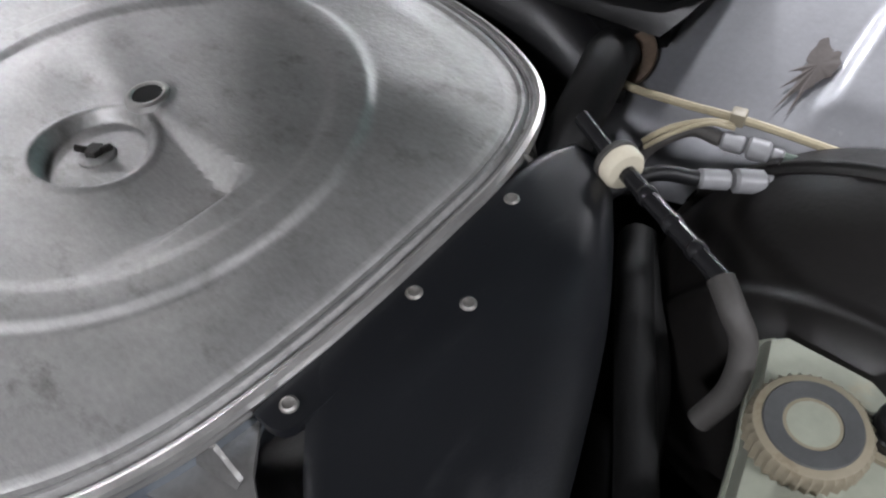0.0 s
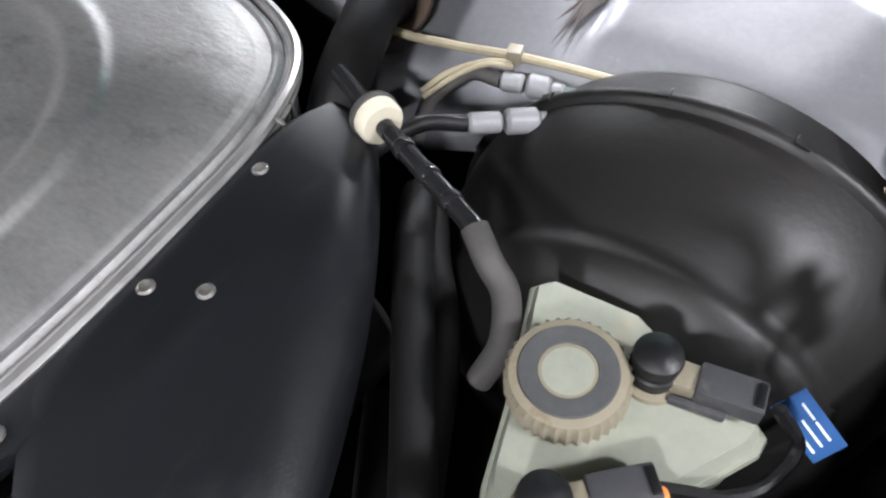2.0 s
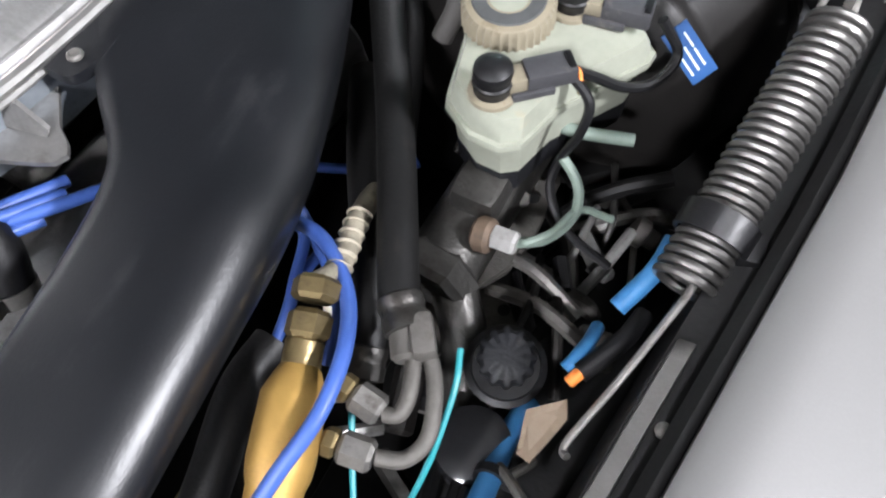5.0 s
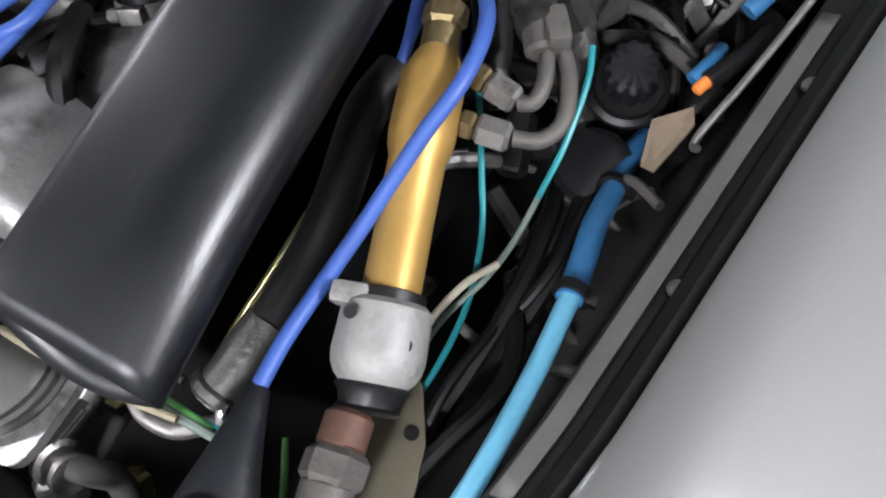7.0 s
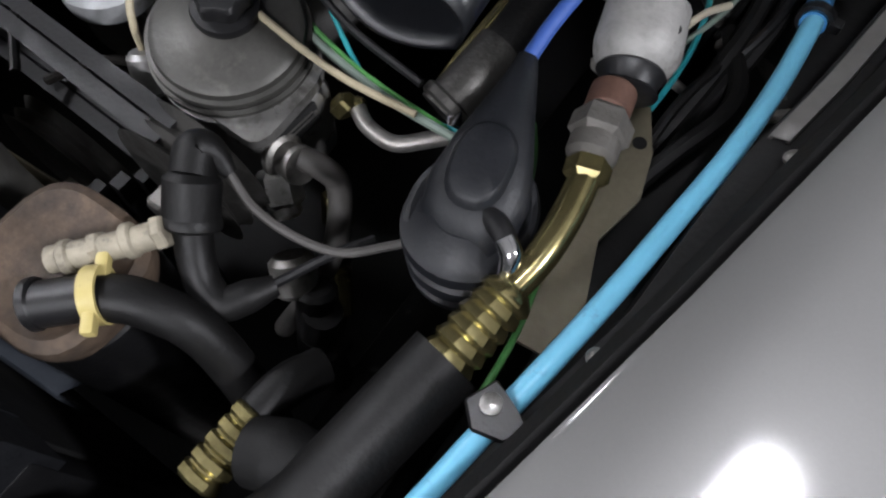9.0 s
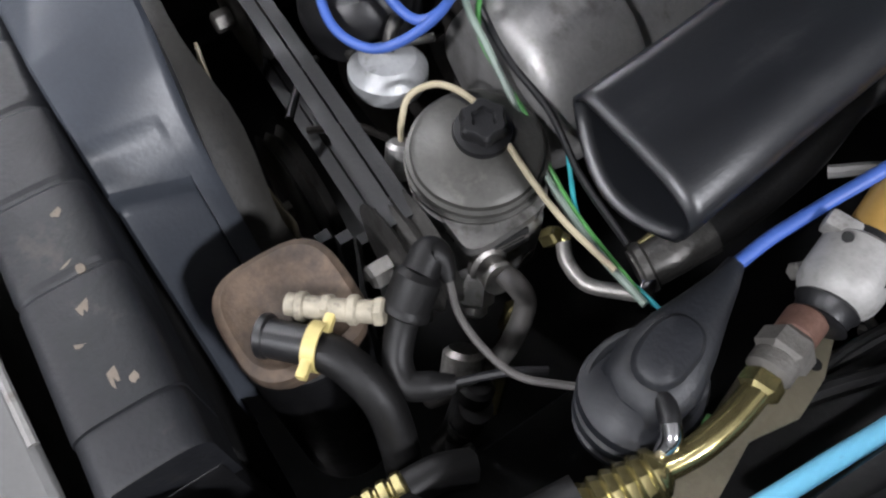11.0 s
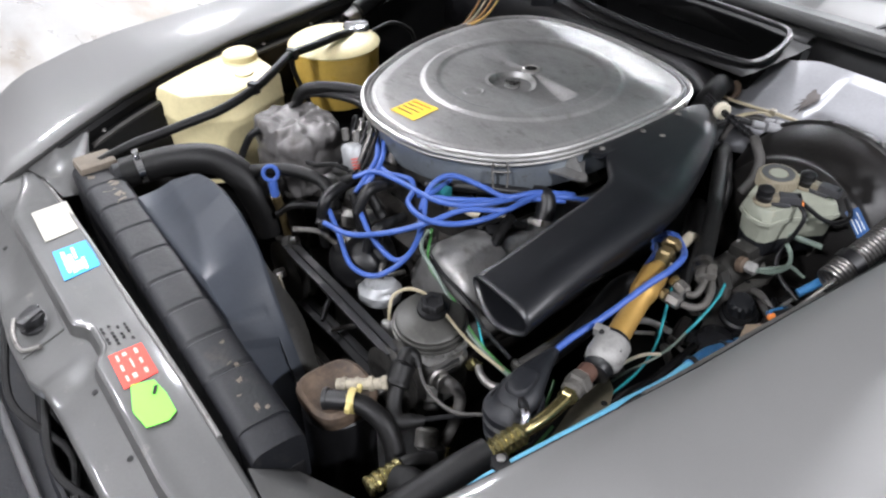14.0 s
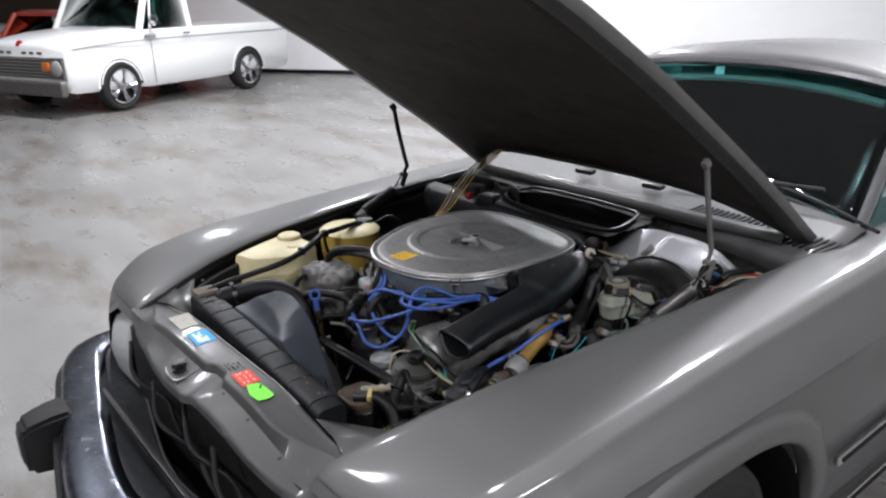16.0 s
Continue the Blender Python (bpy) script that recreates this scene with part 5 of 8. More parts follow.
solid(part("ring", bm, "ring_dusty", shr, "dusty olive-grey ring round the fan"), 0.003)
fan = thing("cooling_fan", (-0.05, 0.1, 0.5), "grey multi-blade cooling fan at rest behind the shroud", "fan")
bm = blank()
lathe(bm, (-0.05, 0.06, 0.5), (0, 1, 0), [(0, 0.03), (0.005, 0.07), (0.05, 0.075), (0.06, 0.04)], 28)
part("hub", bm, "alu_dark", fan)
for k in range(9):
    w = radians(12 + 40 * k)
    c, s_ = math.cos(w), math.sin(w)
    bm = blank()
    sheet(bm, [[V((-0.05 + c * r - s_ * tt, 0.108 + yy, 0.5 + s_ * r + c * tt)) for tt, yy in ((-0.03 - 0.21 * (r - 0.07), -0.01), (-0.012, -0.002), (0.012, 0.004), (0.035 + 0.18 * (r - 0.07), 0.012))] for r in (0.07, 0.13, 0.19, 0.218, 0.229)])
    blade = part("blade", bm, "bracket", fan, "dusty olive-grey blade")
    solid(blade, 0.0025)
    for j in range(5):
        bm = blank()
        r, tt = 0.105 + 0.026 * j, 0.018 + 0.006 * j
        lathe(bm, (-0.05 + c * r - s_ * tt, 0.1125, 0.5 + s_ * r + c * tt), (0, -1, 0), [(0, 0.004), (0.004, 0.0035), (0.005, 0.001)], 8)
        part("rivet", bm, "alu_dark", blade)

# belts and pulleys on the engine's front
drive = thing("belt_drive", (0.1, 0.15, 0.45), "twin black V-belts with steel pulleys on the engine front", "belt drive")
BA, BB = V((-0.083, 0.19, 0.615)), V((0.262, 0.165, 0.655))
for dy in (0.0, 0.014):
    bm = blank()
    for off in (V((0, dy, 0.0)),):
        d = (BB - BA).normalized()
        nrm = V((-d.z, 0, d.x)).normalized()
        line = [BA + nrm * 0.045 + off, BA.lerp(BB, 0.5) + nrm * 0.044 + off, BB + nrm * 0.04 + off]
        back = [BB - nrm * 0.04 + off, BA.lerp(BB, 0.5) - nrm * 0.046 + off, BA - nrm * 0.06 + off]
        for L_ in (line, back):
            loft(bm, [[p + V((0, a * 0.006, 0)) + nrm * b * 0.0045 for a, b in ((-1, 1), (1, 1), (0.6, -1), (-0.6, -1))] for p in L_])
    part("belt", bm, "belt", drive)
for c, r in ((BA, 0.05), (BB, 0.045), (V((0.02, 0.16, 0.42)), 0.085)):
    bm = blank()
    lathe(bm, c + V((0, -0.01, 0)), (0, 1, 0), [(0, r * 0.9), (0.003, r + 0.006), (0.008, r - 0.004), (0.015, r + 0.004), (0.022, r - 0.004), (0.03, r + 0.006), (0.033, r * 0.6)], 32)
    pulley = part("pulley", bm, "alu_dark", drive)
    bm = blank()
    hexnut(bm, c + V((0, -0.03, 0)), c + V((0, -0.008, 0)), 0.011)
    part("pulley_bolt", bm, "steel", pulley)
bm = blank()
for k in range(3):
    loft(bm, [[V((0.1 + 0.03 * k, 0.14 + 0.014 * k, 0.3)) + V((a * 0.005, b * 0.006, 0)) for a, b in ((-1, -1), (1, -1), (1, 1), (-1, 1))], [V((0.19 + 0.01 * k, 0.13 + 0.014 * k, 0.62)) + V((a * 0.005, b * 0.006, 0)) for a, b in ((-1, -1), (1, -1), (1, 1), (-1, 1))]])
part("lower_belt", bm, "belt", drive)

# ---------- power steering pump ----------
pump = thing("power_steering_pump", (0.24, 0.243, 0.6), "round power steering pump with dusty lid and black knob", "pump")
PC = V((0.238, 0.248, 0.024))
PA = V((0.1, -0.06, 1)).normalized()
bm = blank()
lathe(bm, PC + V((0, 0, 0.63)), PA, [(0, 0.046), (0.002, 0.05), (0.026, 0.051), (0.034, 0.054)], 36)
part("bowl", bm, "bowl", pump, "bright alloy bowl")
bm = blank()
lathe(bm, PC + V((0, 0, 0.664)), PA, [(0, 0.053), (0.003, 0.055), (0.006, 0.055), (0.007, 0.052), (0.01, 0.052), (0.012, 0.0535), (0.015, 0.053), (0.016, 0.05), (0.02, 0.049), (0.0235, 0.044), (0.025, 0.034), (0.0262, 0.032), (0.0268, 0.002)], 44)
part("cover", bm, "pump_lid", pump, "dusty grey lid")
bm = blank()
K0 = V((0.236, 0.254, 0.713))
lathe(bm, K0, PA, [(0, 0.0215), (0.005, 0.0225), (0.008, 0.0215), (0.009, 0.0145), (0.0125, 0.0145)], 28)
ka, kb, kd = axes(PA)
loft(bm, [[K0 + kd * h + (ka * math.cos(w) + kb * math.sin(w)) * (r * (1 + 0.09 * math.cos(6 * w))) for w in np.linspace(0, 2 * math.pi, 49)[:-1]] for h, r in ((0.011, 0.0155), (0.0125, 0.0172), (0.02, 0.0168), (0.0225, 0.0145), (0.0225, 0.009), (0.019, 0.0075))])
part("knob", bm, "black", pump, "black lobed knob")
bm = blank()
plate(bm, spline([(0.25, 0.2, 0.686), (0.275, 0.199, 0.685), (0.297, 0.203, 0.683), (0.3, 0.235, 0.684), (0.297, 0.266, 0.686), (0.275, 0.285, 0.687), (0.235, 0.3, 0.688), (0.2, 0.29, 0.688), (0.185, 0.25, 0.687), (0.205, 0.212, 0.687), (0.25, 0.2, 0.686)], 4)[:-1], 0.009)
bmesh.ops.bevel(bm, geom=[e for e in bm.edges if e.calc_face_angle(0) > 0.6], offset=0.002, segments=2, affect="EDGES")
part("flange", bm, "bowl", pump, "bright worn flange")
bm = blank()
box(bm, (0.252, 0.238, 0.635), (0.092, 0.07, 0.085), turn(0, 4, 0), 0.014, 3)
part("body", bm, "bowl", pump)
bm = blank()
box(bm, V((0.2995, 0.2325, 0.664)), (0.003, 0.038, 0.017), turn(0, -8, -4), 0.001)
plate_k = part("maker_plate", bm, "print_k", pump, "black plate")
for k in range(3):
    bm = blank()
    box(bm, V((0.3013, 0.2325, 0.6585 + 0.005 * k)), (0.0006, 0.028, 0.0012), turn(0, -8, -4), 0)
    part("print_bar", bm, "steel", plate_k)
for y in (0.216, 0.249):
    bm = blank()
    lathe(bm, (0.3, y, 0.664), (1, 0, 0.1), [(0, 0.0028), (0.0025, 0.0026), (0.003, 0.001)], 10)
    part("plate_screw", bm, "steel", pump)
bm = blank()
lathe(bm, (0.296, 0.214, 0.653), (0.88, -0.06, 0.35), [(0, 0.013), (0.004, 0.016), (0.009, 0.016), (0.011, 0.0125), (0.02, 0.012), (0.022, 0.0135), (0.026, 0.013)], 22)
part("port", bm, "steel", pump)
bm = blank()
hexnut(bm, (0.299, 0.206, 0.648), (0.313, 0.193, 0.63), 0.0155)
rod(bm, (0.309, 0.197, 0.635), (0.318, 0.189, 0.625), 0.011, 14)
part("outlet_union", bm, "bowl", pump, "bright pipe union")
bm = blank()
tube(bm, [(0.316, 0.2165, 0.664), (0.33, 0.22, 0.66), (0.339, 0.222, 0.646), (0.347, 0.21, 0.627), (0.352, 0.19, 0.605), (0.342, 0.165, 0.56), (0.32, 0.145, 0.5)], 0.0085, 14)
single("return_pipe", bm, "hose_grey", "grimy bent steel pipe from the power steering pump", "pipe")
bm = blank()
hexnut(bm, (0.328, 0.228, 0.615), (0.338, 0.212, 0.596), 0.0115)
rod(bm, (0.336, 0.215, 0.6), (0.344, 0.2, 0.58), 0.008, 12)
single("passivated_union", bm, "goldbright", "yellow passivated pipe union below the pump", "union")

# ---------- rusty canister with fittings ----------
can = thing("receiver_canister", (0.29, 0.09, 0.4), "rusty topped black receiver drier canister behind the radiator", "canister")
CX, CY = 0.275, 0.072
bm = blank()
loft(bm, [[V((q.x, q.y, z)) for q in ring_loop((CX + 0.002, CY, 0), 0.044 * f, 0.043 * f, 28, 0, 3.2)] for z, f in ((0.688, 0.96), (0.7, 1.04), (0.706, 1.06), (0.712, 1.03), (0.716, 0.9), (0.713, 0.8), (0.7135, 0.2))])
part("cap", bm, "rust", can, "rusty domed cap")
bm = blank()
lathe(bm, (CX, CY, 0.4), (0, 0, 1), [(0, 0.04), (0.01, 0.046), (0.285, 0.046), (0.29, 0.042)], 28)
part("cylinder", bm, "black", can)
bm = blank()
tube(bm, [(CX + 0.005, CY, 0.722), (CX + 0.027, CY + 0.022, 0.726), (CX + 0.046, CY + 0.045, 0.728)], 0.0075, 12, 4)
for k in range(4):
    q = V((CX + 0.01, CY + 0.004, 0.722)).lerp(V((CX + 0.043, CY + 0.042, 0.728)), k / 3)
    rod(bm, q, q + V((0.0045, 0.0052, 0.001)), 0.0098, 6 if k % 2 else 14)
fitting = part("fitting", bm, "fitting", can, "grimy cream fitting")
bm = blank()
rod(bm, (0.29, 0.05, 0.718), (0.315, 0.072, 0.722), 0.0125, 16)
rod(bm, (0.287, 0.048, 0.717), (0.292, 0.053, 0.718), 0.0145, 16)
part("elbow", bm, "black", can)
bm = blank()
lathe(bm, (0.312, 0.07, 0.722), (0.75, 0.66, 0.05), [(0, 0.0138), (0, 0.016), (0.009, 0.016), (0.009, 0.0138)], 24, False)
box(bm, (0.307, 0.088, 0.728), (0.007, 0.02, 0.007), turn(0, 0, 40), 0.002)
box(bm, (0.326, 0.06, 0.728), (0.007, 0.014, 0.008), turn(0, 0, 40), 0.002)
part("tie", bm, "tie", can, "yellow cable tie")
bm = blank()
tube(bm, [(0.314, 0.071, 0.722), (0.335, 0.083, 0.718), (0.364, 0.09, 0.7), (0.392, 0.083, 0.655), (0.412, 0.07, 0.58), (0.42, 0.06, 0.48)], 0.0128, 16)
single("canister_hose", bm, "hose", "thick black hose from the rusty canister", "hose")
plugc = thing("sensor_plug", (0.33, 0.125, 0.71), "grey rubber sensor plug with a bent boot", "plug")
bm = blank()
rod(bm, (0.326, 0.13, 0.722), (0.316, 0.15, 0.74), 0.0155, 18)
lathe(bm, (0.327, 0.128, 0.72), (-0.35, 0.7, 0.6), [(0, 0.013), (0.002, 0.0165), (0.006, 0.0165), (0.008, 0.0155)], 18)
part("socket", bm, "hose", plugc)
bm = blank()
tube(bm, [(0.317, 0.148, 0.738), (0.311, 0.16, 0.742), (0.318, 0.164, 0.74), (0.33, 0.162, 0.734)], [0.0125, 0.0125, 0.009, 0.004], 14)
part("boot", bm, "hose", plugc)
bm = blank()
tube(bm, [(0.327, 0.13, 0.722), (0.334, 0.121, 0.714), (0.346, 0.111, 0.705), (0.36, 0.109, 0.7), (0.369, 0.121, 0.7), (0.376, 0.134, 0.699)], [0.011, 0.0105, 0.01, 0.01, 0.0095, 0.006], 14)
part("lower_boot", bm, "hose", plugc)
for pts, r, m_ in (([(0.329, 0.162, 0.735), (0.347, 0.157, 0.722), (0.371, 0.159, 0.712), (0.396, 0.167, 0.708), (0.416, 0.185, 0.71), (0.43, 0.2, 0.712)], 0.0026, "hose_grey"), ([(0.375, 0.133, 0.7), (0.387, 0.168, 0.692), (0.4, 0.19, 0.69)], 0.003, "black")):
    bm = blank()
    tube(bm, pts, r, 8)
    part("wire", bm, m_, plugc)

# ---------- brake booster, master cylinder and reservoir ----------
boost = thing("brake_booster", (0.445, 0.92, 0.56), "large dark round brake booster on the bulkhead", "brake booster")
BC = V((0.43, 0.975, 0.698))
bm = blank()
lathe(bm, BC, (0, -1, 0), [(h, r * 1.11) for h, r in [(0, 0.1), (0.01, 0.134), (0.045, 0.138), (0.051, 0.1495), (0.053, 0.151), (0.057, 0.151), (0.0595, 0.149), (0.061, 0.1465), (0.09, 0.143), (0.108, 0.136), (0.122, 0.129), (0.134, 0.122), (0.14, 0.119), (0.146, 0.121), (0.152, 0.119), (0.163, 0.112), (0.174, 0.098), (0.182, 0.075), (0.185, 0.05), (0.187, 0.01)]], 64)
part("shell", bm, "booster", boost, "", 50)
for k in range(7):
    w = radians(20 + 27 * k)
    bm = blank()
    box(bm, BC + V((math.cos(w) * 0.168, -0.055, math.sin(w) * 0.168)), (0.009, 0.008, 0.002), turn(0, -math.degrees(w) + 90, 0), 0.001)
    part("crimp_tab", bm, "booster", boost)
bm = blank()
box(bm, (0.537, 0.829, 0.772), (0.026, 0.005, 0.006), turn(0, 40, 30), 0.002)
part("pressed_slot", bm, "booster", boost)
lab = thing("booster_label", (0.53, 0.806, 0.78), "small navy blue maker label on the booster", "label")
la = V((0.5, 0.25, -0.83)).normalized()
nrm_l = V((0.45, -0.76, 0.47)).normalized()
la = (la - nrm_l * la.dot(nrm_l)).normalized()
lb = nrm_l.cross(la)
LM = Matrix((la, lb, nrm_l)).transposed()
LC = V((0.53, 0.806, 0.79)) + nrm_l * 0.004
bm = blank()
box(bm, LC, (0.043, 0.019, 0.0012), LM, 0.0003)
part("plate", bm, "sticker_n", lab)
for k, (dx, dy, w) in enumerate(((-0.009, 0.004, 0.012), (0.006, 0.004, 0.014), (0.004, -0.001, 0.02), (0.002, -0.006, 0.026))):
    bm = blank()
    box(bm, LC + LM @ V((dx, dy, 0.0008)), (w, 0.0013, 0.0006), LM, 0)
    part("print_bar", bm, "print_w", lab)

mc = thing("master_cylinder", (0.45, 0.7, 0.7), "grimy cast master cylinder in front of the booster", "master cylinder")
bm = blank()
rod(bm, (0.448, 0.8, 0.728), (0.44, 0.615, 0.722), 0.026, 20)
rod(bm, (0.44, 0.625, 0.722), (0.438, 0.6, 0.721), 0.03, 6)
box(bm, (0.445, 0.7, 0.75), (0.035, 0.1, 0.03), None, 0.01)
part("casting", bm, "alu_dark", mc)
bm = blank()
rod(bm, (0.448, 0.79, 0.728), (0.448, 0.802, 0.728), 0.045, 20)
part("flange", bm, "steel", mc)
bm = blank()
rod(bm, (0.455, 0.64, 0.748), (0.468, 0.64, 0.751), 0.012, 14)
part("copper_washer", bm, "rust", mc, "copper washer")
bm = blank()
hexnut(bm, (0.466, 0.641, 0.751), (0.484, 0.641, 0.753), 0.0085)
part("pipe_nut", bm, "white", mc, "pale pipe nut")
bm = blank()
tube(bm, [(0.455, 0.61, 0.715), (0.475, 0.585, 0.7), (0.49, 0.55, 0.68)], 0.016, 10)
tube(bm, [(0.43, 0.62, 0.7), (0.42, 0.65, 0.66), (0.43, 0.69, 0.62)], 0.02, 10)
part("cast_bracket", bm, "alu_dark", mc)
for outline, holes in (([(0.462, 0.716, 0.712), (0.482, 0.73, 0.712), (0.484, 0.694, 0.712), (0.485, 0.673, 0.712), (0.479, 0.641, 0.712), (0.467, 0.62, 0.712), (0.459, 0.632, 0.712), (0.46, 0.674, 0.712)], ((0.472, 0.7, 0.716), (0.47, 0.655, 0.716))),
                       ([(0.427, 0.613, 0.69), (0.438, 0.64, 0.69), (0.462, 0.642, 0.69), (0.482, 0.634, 0.69), (0.504, 0.612, 0.69), (0.501, 0.592, 0.69), (0.453, 0.571, 0.69)], ((0.476, 0.606, 0.694), (0.45, 0.62, 0.694), (0.487, 0.621, 0.694)))):
    bm = blank()
    plate(bm, outline, 0.007)
    bmesh.ops.bevel(bm, geom=bm.edges[:], offset=0.0015, segments=2, affect="EDGES")
    cast = part("mounting_plate", bm, "casting", mc, "pale dusty cast plate")
    for h_ in holes:
        bm = blank()
        lathe(bm, h_, (0, 0, 1), [(0, 0.0045), (0.0003, 0.001)], 14)
        part("bolt_hole", bm, "dark", cast)
for q_, r_ in (((0.45, 0.605, 0.702), 0.009), ((0.495, 0.6, 0.7), 0.007), ((0.466, 0.69, 0.722), 0.006)):
    bm = blank()
    hexnut(bm, q_, V(q_) + V((0.002, -0.002, 0.01)), r_)
    part("cover_bolt", bm, "steel", mc)
bm = blank()
tube(bm, [(0.485, 0.702, 0.775), (0.502, 0.692, 0.765), (0.508, 0.675, 0.757), (0.499, 0.654, 0.752), (0.481, 0.641, 0.752)], 0.0035, 8)
single("brake_pipe", bm, "palegreen", "pale green brake pipe bent into the master cylinder", "pipe")

res = thing("brake_fluid_reservoir", (0.45, 0.73, 0.75), "milky plastic brake fluid reservoir on the master cylinder", "reservoir")
RIM = [(0.379, 0.799), (0.386, 0.807), (0.437, 0.808), (0.447, 0.803), (0.466, 0.787), (0.508, 0.781), (0.514, 0.776), (0.513, 0.766), (0.495, 0.737), (0.477, 0.707), (0.468, 0.673), (0.457, 0.665), (0.437, 0.666), (0.414, 0.681), (0.41, 0.691), (0.4, 0.732)]
RC = V((0.447, 0.735, 0))


def res_ring(f, z):
    return [RC + (V((*p, 0)) - RC) * f + V((0, 0, z)) for p in RIM]


bm = blank()
loft(bm, [res_ring(0.86, 0.76), res_ring(0.92, 0.8), res_ring(0.93, 0.803), res_ring(1.0, 0.803), res_ring(1.015, 0.806), res_ring(1.0, 0.81), res_ring(0.955, 0.81), res_ring(0.925, 0.82), res_ring(0.88, 0.8265), res_ring(0.5, 0.829)])
bmesh.ops.bevel(bm, geom=[e for e in bm.edges if e.calc_face_angle(0) > 0.5], offset=0.002, segments=2, affect="EDGES")
part("tank", bm, "nylon", res, "milky upper half")
bm = blank()
loft(bm, [res_ring(0.7, 0.74), res_ring(0.86, 0.75), res_ring(0.9, 0.8)])
part("lower_tank", bm, "tank", res, "dark lower half")
bm = blank()
K = V((0.425, 0.745, 0.825))
KA = V((0.0, -0.06, 1)).normalized()
secs = []
for h, r in ((0, 0.0265), (0.002, 0.0285), (0.018, 0.0285), (0.0205, 0.027), (0.0215, 0.024)):
    a, b, d = axes(KA)
    secs.append([K + d * h + (a * math.cos(w) + b * math.sin(w)) * (r + (0.0009 * (1 if k % 2 else -1) if 0.001 < h < 0.019 else 0)) for k, w in enumerate(np.linspace(0, 2 * math.pi, 73)[:-1])])
loft(bm, secs)
cap = part("cap", bm, "nylon_y", res, "knurled yellowed screw cap")
bm = blank()
lathe(bm, K + KA * 0.021, KA, [(0, 0.0135), (0.0012, 0.014), (0.0015, 0.0225), (0, 0.0235)], 36, False)
part("cap_ring", bm, "ringgrey", cap, "dark printed ring")
bm = blank()
lathe(bm, K + KA * 0.0205, KA, [(0, 0.0125), (0.001, 0.012), (0.0016, 0.002)], 28)
part("cap_centre", bm, "nylon", cap)
for nm, p, d in (("sensor", (0.442, 0.686, 0.83), (0.75, 0.66, 0)), ("sensor", (0.457, 0.769, 0.83), (1, 0.13, 0))):
    p, d = V(p), V(d).normalized()
    t = V((0, 0, 1)).cross(d)
    bm = blank()
    lathe(bm, p, (0, 0, 1), [(0, 0.011), (0.008, 0.0113), (0.009, 0.012), (0.011, 0.012), (0.012, 0.011), (0.016, 0.011), (0.018, 0.0118), (0.021, 0.0112), (0.0235, 0.008), (0.025, 0.003)], 26)
    sensor = part(nm, bm, "black", res, "black rubber float sensor")
    bm = blank()
    box(bm, p + d * 0.014 + V((0, 0, 0.007)), (0.014, 0.014, 0.01), basis(d), 0.002)
    part("sensor_neck", bm, "nylon_y", sensor)
    bm = blank()
    box(bm, p + d * 0.034 + V((0, 0, 0.008)), (0.03, 0.017, 0.012), basis(d), 0.002)
    box(bm, p + d * 0.022 + V((0, 0, 0.002)) - t * 0.0095, (0.026, 0.0035, 0.005), basis(d), 0.001)
    plug = part("plug", bm, "plug", sensor)
    bm = blank()
    box(bm, p + d * 0.046 + V((0, 0, 0.0135)), (0.004, 0.012, 0.004), basis(d), 0.0008)
    part("latch", bm, "black", plug)
    bm = blank()
    lathe(bm, p - V((0, 0, 0.002)), (0, 0, 1), [(0, 0.014), (0.0015, 0.015), (0.004, 0.0145), (0.005, 0.0122)], 24)
    part("socket", bm, "nylon_y", sensor)
bm = blank()
tube(bm, [(0.477, 0.716, 0.837), (0.49, 0.726, 0.826), (0.507, 0.739, 0.812), (0.521, 0.757, 0.805), (0.527, 0.778, 0.812), (0.512, 0.778, 0.835)], 0.0034, 8)
single("sensor_wire", bm, "black", "black wire looping between the float sensors", "wire", "sensor wires")
bm = blank()
tube(bm, [(0.477, 0.716, 0.834), (0.494, 0.71, 0.822), (0.494, 0.703, 0.8), (0.485, 0.7, 0.77), (0.486, 0.689, 0.75), (0.505, 0.675, 0.735), (0.54, 0.67, 0.72)], 0.0032, 8)
single("sensor_wire", bm, "black", "black wire running down beside the reservoir", "wire", "sensor wires")
for k, m_ in enumerate(("orange", "brass")):
    bm = blank()
    tube(bm, [(0.474, 0.714, 0.839 - 0.003 * k), (0.482, 0.718 - 0.003 * k, 0.836 - 0.003 * k), (0.487, 0.712, 0.828 - 0.004 * k)], 0.0014, 6)
    single("plug_wire", bm, m_, "short bare orange wire at the sensor plug", "wire", "plug wires")
bm = blank()
tube(bm, [(0.478, 0.722, 0.776), (0.491, 0.723, 0.776), (0.523, 0.733, 0.775)], 0.0045, 10)
single("reservoir_nipple", bm, "palegreen", "pale green rubber stub below the reservoir", "hose")

# ---------- vent tube with the white grommet ----------
vent = thing("vent_tube", (0.31, 0.8, 0.8), "glossy black vent tube with white grommet and grey hose end", "tube")
GB, GT = V((0.26, 0.834, 0.853)), V((0.355, 0.786, 0.857))
gd = (GT - GB).normalized()
bm = blank()
tube(bm, [GB - gd * 0.05 + V((0, 0, 0.004)), GB, GB.lerp(GT, 0.5), GT], 0.0058, 14, 3)
part("black_tube", bm, "gloss_k", vent)
bm = blank()
for k in (0.25, 0.5, 0.72):
    q = GB.lerp(GT, k)
    lathe(bm, q, gd, [(0, 0.0062), (0.001, 0.0068), (0.006, 0.0068), (0.007, 0.0062)], 16, False)
part("tape_band", bm, "gloss_k", vent)
bm = blank()
